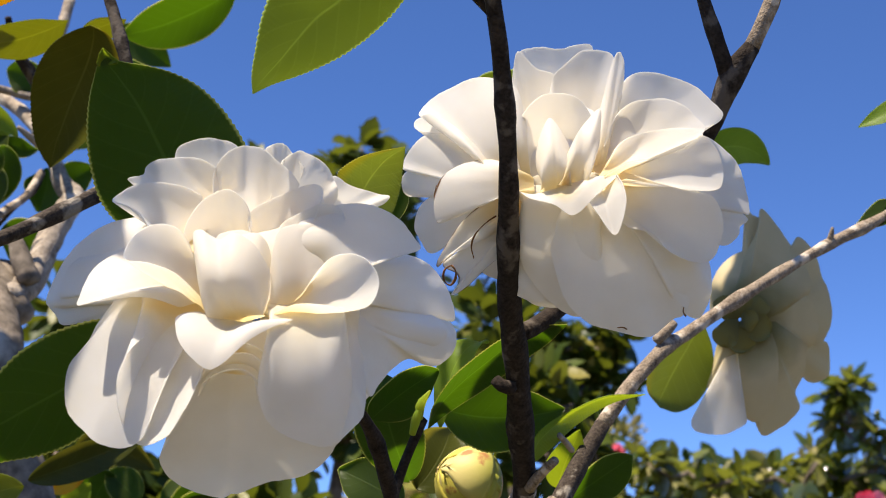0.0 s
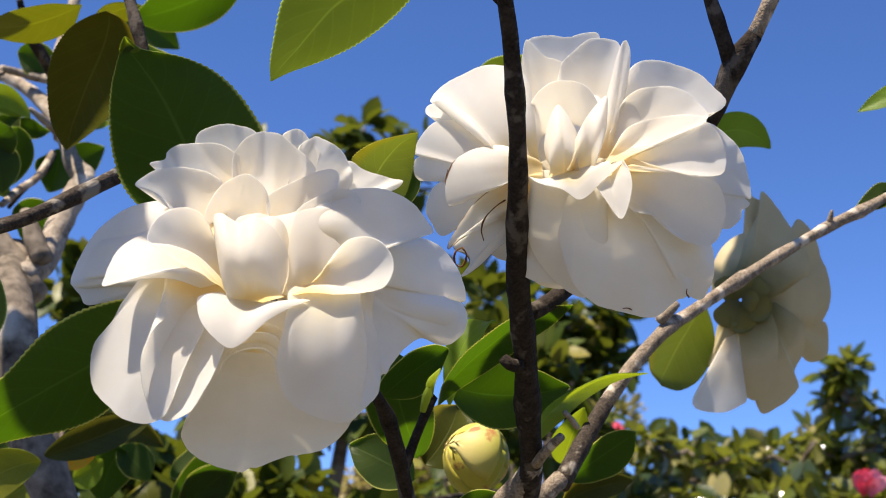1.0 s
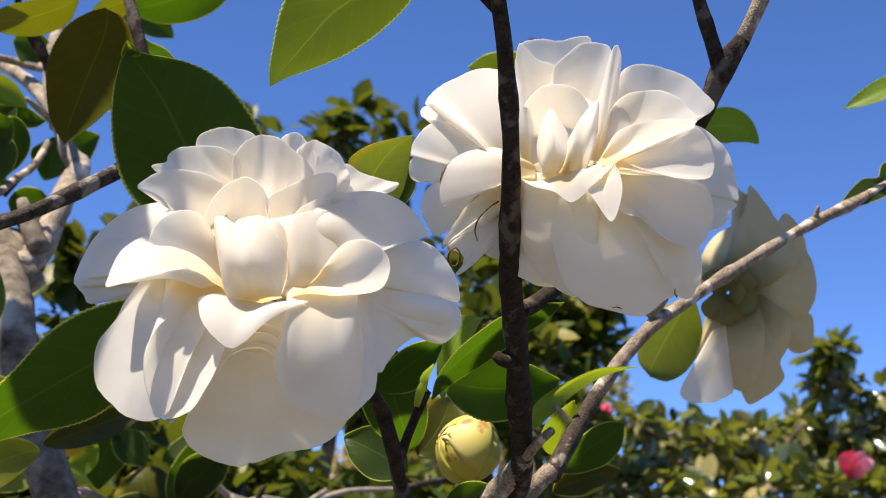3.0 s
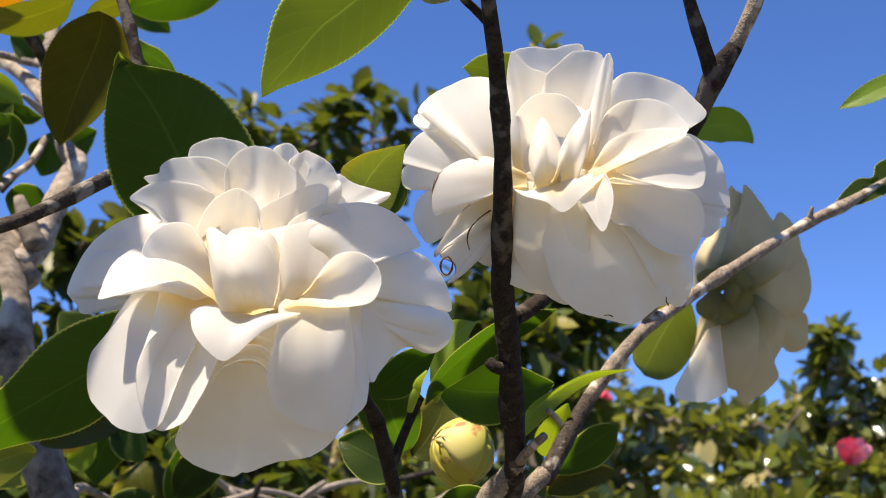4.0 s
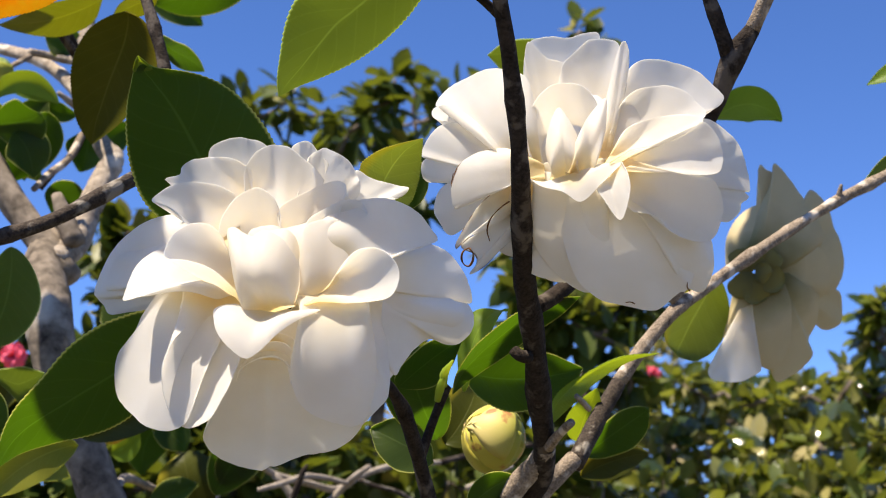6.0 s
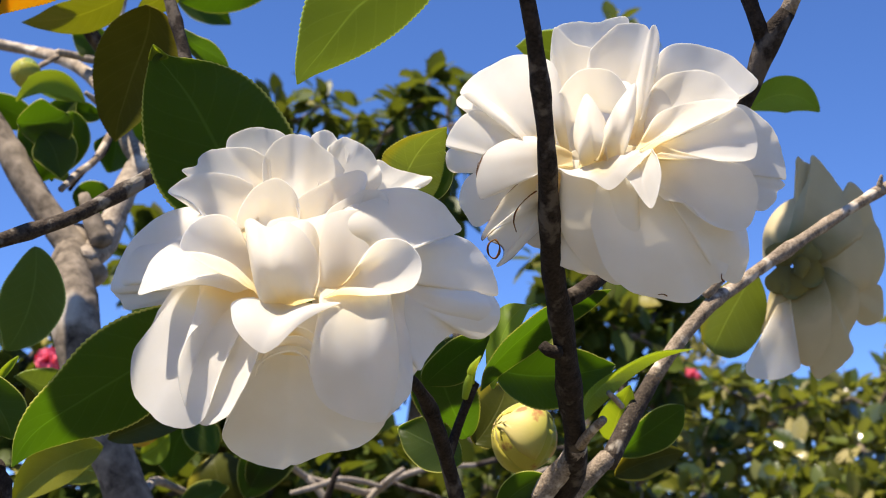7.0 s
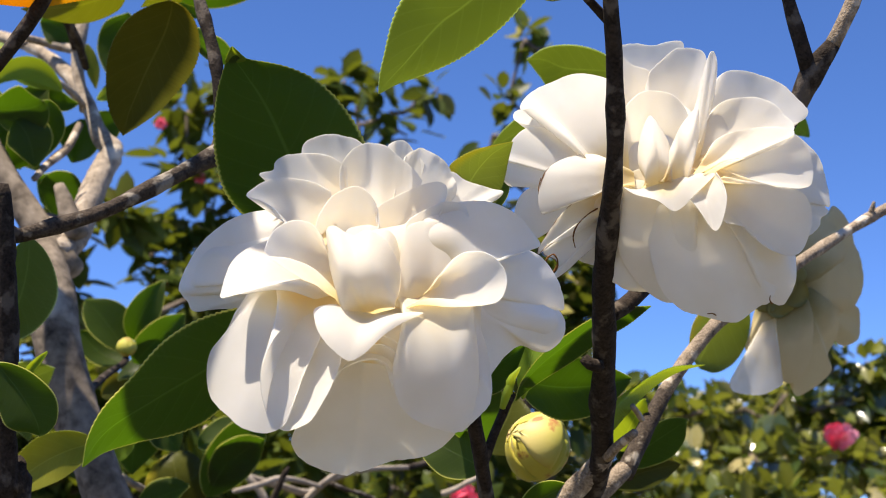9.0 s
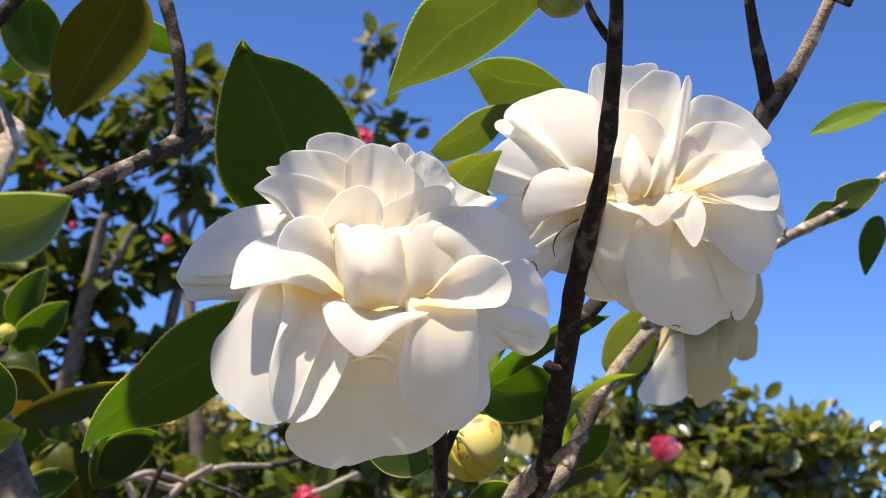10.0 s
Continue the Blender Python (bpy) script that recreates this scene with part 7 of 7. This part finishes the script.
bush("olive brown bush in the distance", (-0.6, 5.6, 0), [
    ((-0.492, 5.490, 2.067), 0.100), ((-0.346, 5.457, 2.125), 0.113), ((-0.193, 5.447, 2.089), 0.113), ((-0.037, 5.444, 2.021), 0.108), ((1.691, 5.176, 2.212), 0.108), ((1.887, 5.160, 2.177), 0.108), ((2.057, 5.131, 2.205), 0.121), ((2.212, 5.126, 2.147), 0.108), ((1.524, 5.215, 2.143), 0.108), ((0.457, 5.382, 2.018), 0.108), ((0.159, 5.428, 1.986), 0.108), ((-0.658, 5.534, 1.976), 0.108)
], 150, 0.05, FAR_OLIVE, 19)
bush("low green bush beside the trunk", (-0.56, 1.62, 0), [
    ((-0.691, 1.821, 1.812), 0.035), ((-0.638, 1.504, 1.776), 0.039), ((-0.600, 1.516, 1.739), 0.039), ((-0.589, 1.536, 1.664), 0.039), ((-0.587, 1.505, 1.789), 0.032), ((-0.550, 1.530, 1.702), 0.039), ((-0.544, 1.507, 1.634), 0.031), ((-0.541, 1.596, 1.685), 0.039), ((-0.522, 1.586, 1.723), 0.032), ((-0.516, 1.670, 1.692), 0.034), ((-0.501, 1.498, 1.677), 0.019), ((-0.490, 1.580, 1.749), 0.030), ((-0.482, 1.507, 1.641), 0.025)
], 40, 0.05, FAR_GREEN, 20)
bush("low green bush beside the trunk", (-0.38, 1.63, 0), [
    ((-0.464, 1.594, 1.705), 0.032), ((-0.455, 1.663, 1.726), 0.031), ((-0.444, 1.513, 1.621), 0.025), ((-0.415, 1.590, 1.725), 0.026), ((-0.414, 1.678, 1.678), 0.034), ((-0.404, 1.512, 1.631), 0.021), ((-0.398, 1.601, 1.691), 0.030), ((-0.373, 1.671, 1.708), 0.027), ((-0.357, 1.516, 1.620), 0.025), ((-0.346, 1.605, 1.686), 0.030), ((-0.314, 1.513, 1.639), 0.025), ((-0.267, 1.512, 1.646), 0.022), ((-0.236, 1.520, 1.616), 0.021)
], 40, 0.05, FAR_GREEN, 60)
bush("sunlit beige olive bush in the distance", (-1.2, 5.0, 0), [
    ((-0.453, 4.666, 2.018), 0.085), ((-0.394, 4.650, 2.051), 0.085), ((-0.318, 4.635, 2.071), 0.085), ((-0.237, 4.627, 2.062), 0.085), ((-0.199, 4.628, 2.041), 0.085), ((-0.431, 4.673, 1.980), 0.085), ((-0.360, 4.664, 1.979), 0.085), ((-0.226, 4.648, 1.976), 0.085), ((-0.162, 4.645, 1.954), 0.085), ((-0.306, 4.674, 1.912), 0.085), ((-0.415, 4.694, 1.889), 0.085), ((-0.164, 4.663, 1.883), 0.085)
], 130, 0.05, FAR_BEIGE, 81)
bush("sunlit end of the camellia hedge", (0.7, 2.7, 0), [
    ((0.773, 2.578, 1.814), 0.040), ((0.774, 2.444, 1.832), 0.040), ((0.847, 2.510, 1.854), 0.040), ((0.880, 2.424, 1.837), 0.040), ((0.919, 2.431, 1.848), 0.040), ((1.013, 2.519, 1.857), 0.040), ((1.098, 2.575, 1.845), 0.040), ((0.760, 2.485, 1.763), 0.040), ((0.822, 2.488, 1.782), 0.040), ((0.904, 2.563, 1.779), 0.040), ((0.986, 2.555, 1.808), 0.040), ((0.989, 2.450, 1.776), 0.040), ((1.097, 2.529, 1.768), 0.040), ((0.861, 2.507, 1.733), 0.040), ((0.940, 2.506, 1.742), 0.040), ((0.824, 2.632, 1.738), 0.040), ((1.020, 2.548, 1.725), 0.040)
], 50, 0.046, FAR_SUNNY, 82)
bush("dark sprays of a camellia bush below the flower", (0.1, 2.4, 0), [
    ((0.106, 2.342, 2.017), 0.030), ((0.135, 2.339, 2.033), 0.030), ((0.169, 2.347, 2.012), 0.030), ((0.198, 2.356, 1.985), 0.030), ((0.142, 2.355, 1.981), 0.030), ((0.092, 2.353, 1.980), 0.030)
], 20, 0.05, FAR_GREEN, 91)
bush("sparse camellia sprays behind the trunk", (-0.5, 2.5, 0), [
    ((-0.554, 2.327, 2.078), 0.034), ((-0.505, 2.329, 2.061), 0.034), ((-0.456, 2.331, 2.042), 0.034), ((-0.424, 2.320, 2.080), 0.034), ((-0.532, 2.340, 2.021), 0.034), ((-0.479, 2.341, 2.006), 0.034), ((-0.575, 2.316, 2.125), 0.034)
], 18, 0.052, FAR_GREEN, 93)
bush("dark leaves low behind the flowers", (-0.2, 3.0, 0), [
    ((-0.911, 2.942, 1.787), 0.055), ((-0.884, 2.715, 1.708), 0.055), ((-0.905, 2.925, 1.680), 0.055), ((-0.792, 2.747, 1.758), 0.055), ((-0.856, 2.963, 1.721), 0.055), ((-0.852, 2.956, 1.655), 0.055), ((-0.756, 2.837, 1.777), 0.055), ((-0.654, 2.622, 1.704), 0.055), ((-0.714, 2.781, 1.665), 0.055), ((-0.585, 2.645, 1.771), 0.055), ((-0.673, 2.948, 1.729), 0.055), ((-0.668, 2.955, 1.684), 0.055), ((-0.553, 2.750, 1.771), 0.055), ((-0.592, 2.882, 1.724), 0.055), ((-0.559, 2.728, 1.666), 0.055), ((-0.526, 2.943, 1.805), 0.055), ((-0.467, 2.870, 1.736), 0.055), ((-0.500, 2.805, 1.657), 0.055), ((-0.368, 2.711, 1.784), 0.055), ((-0.396, 2.751, 1.709), 0.055), ((-0.414, 2.956, 1.665), 0.055), ((-0.352, 2.928, 1.742), 0.055), ((-0.269, 2.619, 1.673), 0.055), ((-0.237, 2.857, 1.750), 0.055), ((-0.214, 2.627, 1.660), 0.055), ((-0.161, 2.810, 1.729), 0.055), ((-0.137, 2.680, 1.685), 0.055), ((-0.094, 2.761, 1.791), 0.055), ((-0.090, 2.779, 1.727), 0.055), ((-0.073, 2.974, 1.685), 0.055), ((0.015, 2.627, 1.789), 0.055), ((0.023, 2.887, 1.749), 0.055), ((0.013, 2.895, 1.690), 0.055), ((0.072, 2.688, 1.790), 0.055), ((0.092, 2.917, 1.733), 0.055), ((0.104, 2.602, 1.668), 0.055), ((0.169, 2.936, 1.809), 0.055), ((0.174, 2.931, 1.748), 0.055), ((0.168, 2.843, 1.678), 0.055), ((-0.552, 2.879, 1.712), 0.055), ((-0.514, 3.074, 1.719), 0.055), ((-0.365, 2.911, 1.733), 0.055), ((-0.282, 2.961, 1.751), 0.055), ((-0.216, 2.736, 1.708), 0.055), ((-0.086, 2.832, 1.744), 0.055), ((0.000, 2.896, 1.727), 0.055)
], 34, 0.06, FAR_GREEN, 71)
# darker leaf material behind the hedge puts its inner shade into the colour
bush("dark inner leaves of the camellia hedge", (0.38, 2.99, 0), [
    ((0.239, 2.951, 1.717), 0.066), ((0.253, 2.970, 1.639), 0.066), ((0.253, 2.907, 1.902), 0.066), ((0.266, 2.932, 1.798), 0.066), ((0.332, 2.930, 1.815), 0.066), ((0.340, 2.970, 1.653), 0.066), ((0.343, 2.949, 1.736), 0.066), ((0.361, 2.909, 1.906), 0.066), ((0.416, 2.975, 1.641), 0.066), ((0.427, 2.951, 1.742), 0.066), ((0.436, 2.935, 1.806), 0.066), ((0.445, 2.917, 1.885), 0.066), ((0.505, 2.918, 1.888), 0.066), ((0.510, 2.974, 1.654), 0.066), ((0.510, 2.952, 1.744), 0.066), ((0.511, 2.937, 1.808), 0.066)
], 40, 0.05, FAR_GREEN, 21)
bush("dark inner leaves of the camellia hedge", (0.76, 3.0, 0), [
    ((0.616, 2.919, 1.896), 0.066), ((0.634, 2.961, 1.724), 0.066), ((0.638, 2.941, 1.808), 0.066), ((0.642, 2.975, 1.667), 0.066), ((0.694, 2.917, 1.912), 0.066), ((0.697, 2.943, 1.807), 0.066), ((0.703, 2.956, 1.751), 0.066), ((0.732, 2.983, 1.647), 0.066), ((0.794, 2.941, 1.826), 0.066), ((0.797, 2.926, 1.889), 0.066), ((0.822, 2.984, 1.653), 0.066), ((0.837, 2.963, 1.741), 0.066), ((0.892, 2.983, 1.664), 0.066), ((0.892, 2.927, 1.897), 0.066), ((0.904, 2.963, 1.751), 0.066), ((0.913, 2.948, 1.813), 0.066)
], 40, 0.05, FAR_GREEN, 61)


# ---- pink camellias in the bushes ----
def pink_flower(place, radius, seed, half_open=False):
    ob = thing("pink_camellia", frame_at(place), "half-open pink camellia, one petal paler, among far leaves" if half_open else "small bright pink camellia among far leaves", "flower", "pink camellias")
    rng = random.Random(seed)
    r = radius * 1000
    if half_open:
        # a cup that opens upwards: petals stand round its foot, the paler ones outermost
        for k, (a, reach, high, material) in enumerate(((3.6, 0.75, 0.75, PINK), (2.5, 0.55, 1.0, PINK), (4.6, 0.45, 0.55, PINK), (5.6, 0.95, 0.55, PINK_PALE), (0.5, 0.7, 1.1, PINK_PALE), (1.5, 0.4, 1.15, PINK), (4.2, 0.2, 0.95, PINK))):
            c, s = math.cos(a) * reach * r, -math.sin(a) * reach * r
            scale_petal(ob, (0, -r * 0.9, 0), (c * 0.9, -r * 0.1, s * 0.9), (c, r * high * 0.8, s), r * 1.1, 0.5, 0, 0.05, 0.08, material=material)
        return ob
    for ring, (count, reach, high) in enumerate(((6, 1.0, 0.1), (5, 0.75, 0.35), (3, 0.45, 0.55))):
        for k in range(count):
            a = (k + 0.5 * ring) / count * 2 * math.pi + rng.uniform(-0.2, 0.2)
            c, s = math.cos(a), math.sin(a)
            scale_petal(ob, (0, 0, 0), (c * r * reach * 0.55, s * r * reach * 0.55, r * (high + 0.1)), (c * r * reach, s * r * reach, r * high), r * 0.95, 0.5, 0, 0.05, 0.08, material=PINK)
    return ob


pink_flower((0.593, 2.255, 1.787), 0.0215, 0, True)
pink_flower((0.228, 2.643, 1.924), 0.0162, 1)
pink_flower((-0.337, 1.866, 1.662), 0.0137, 2)
pink_flower((-0.012, 1.778, 1.643), 0.0173, 3)
pink_flower((0.088, 2.625, 2.412), 0.0202, 4)
pink_flower((-0.400, 2.248, 2.096), 0.0083, 5)
pink_flower((-0.247, 2.233, 2.079), 0.0083, 6)
pink_flower((-0.056, 2.001, 1.667), 0.0144, 7)
pink_flower((-0.531, 2.223, 2.285), 0.0104, 8)
pink_flower((-0.453, 2.193, 2.181), 0.0092, 9)
pink_flower((-0.548, 1.442, 1.766), 0.0145, 10)
pink_flower((-0.637, 1.845, 1.715), 0.0107, 11)
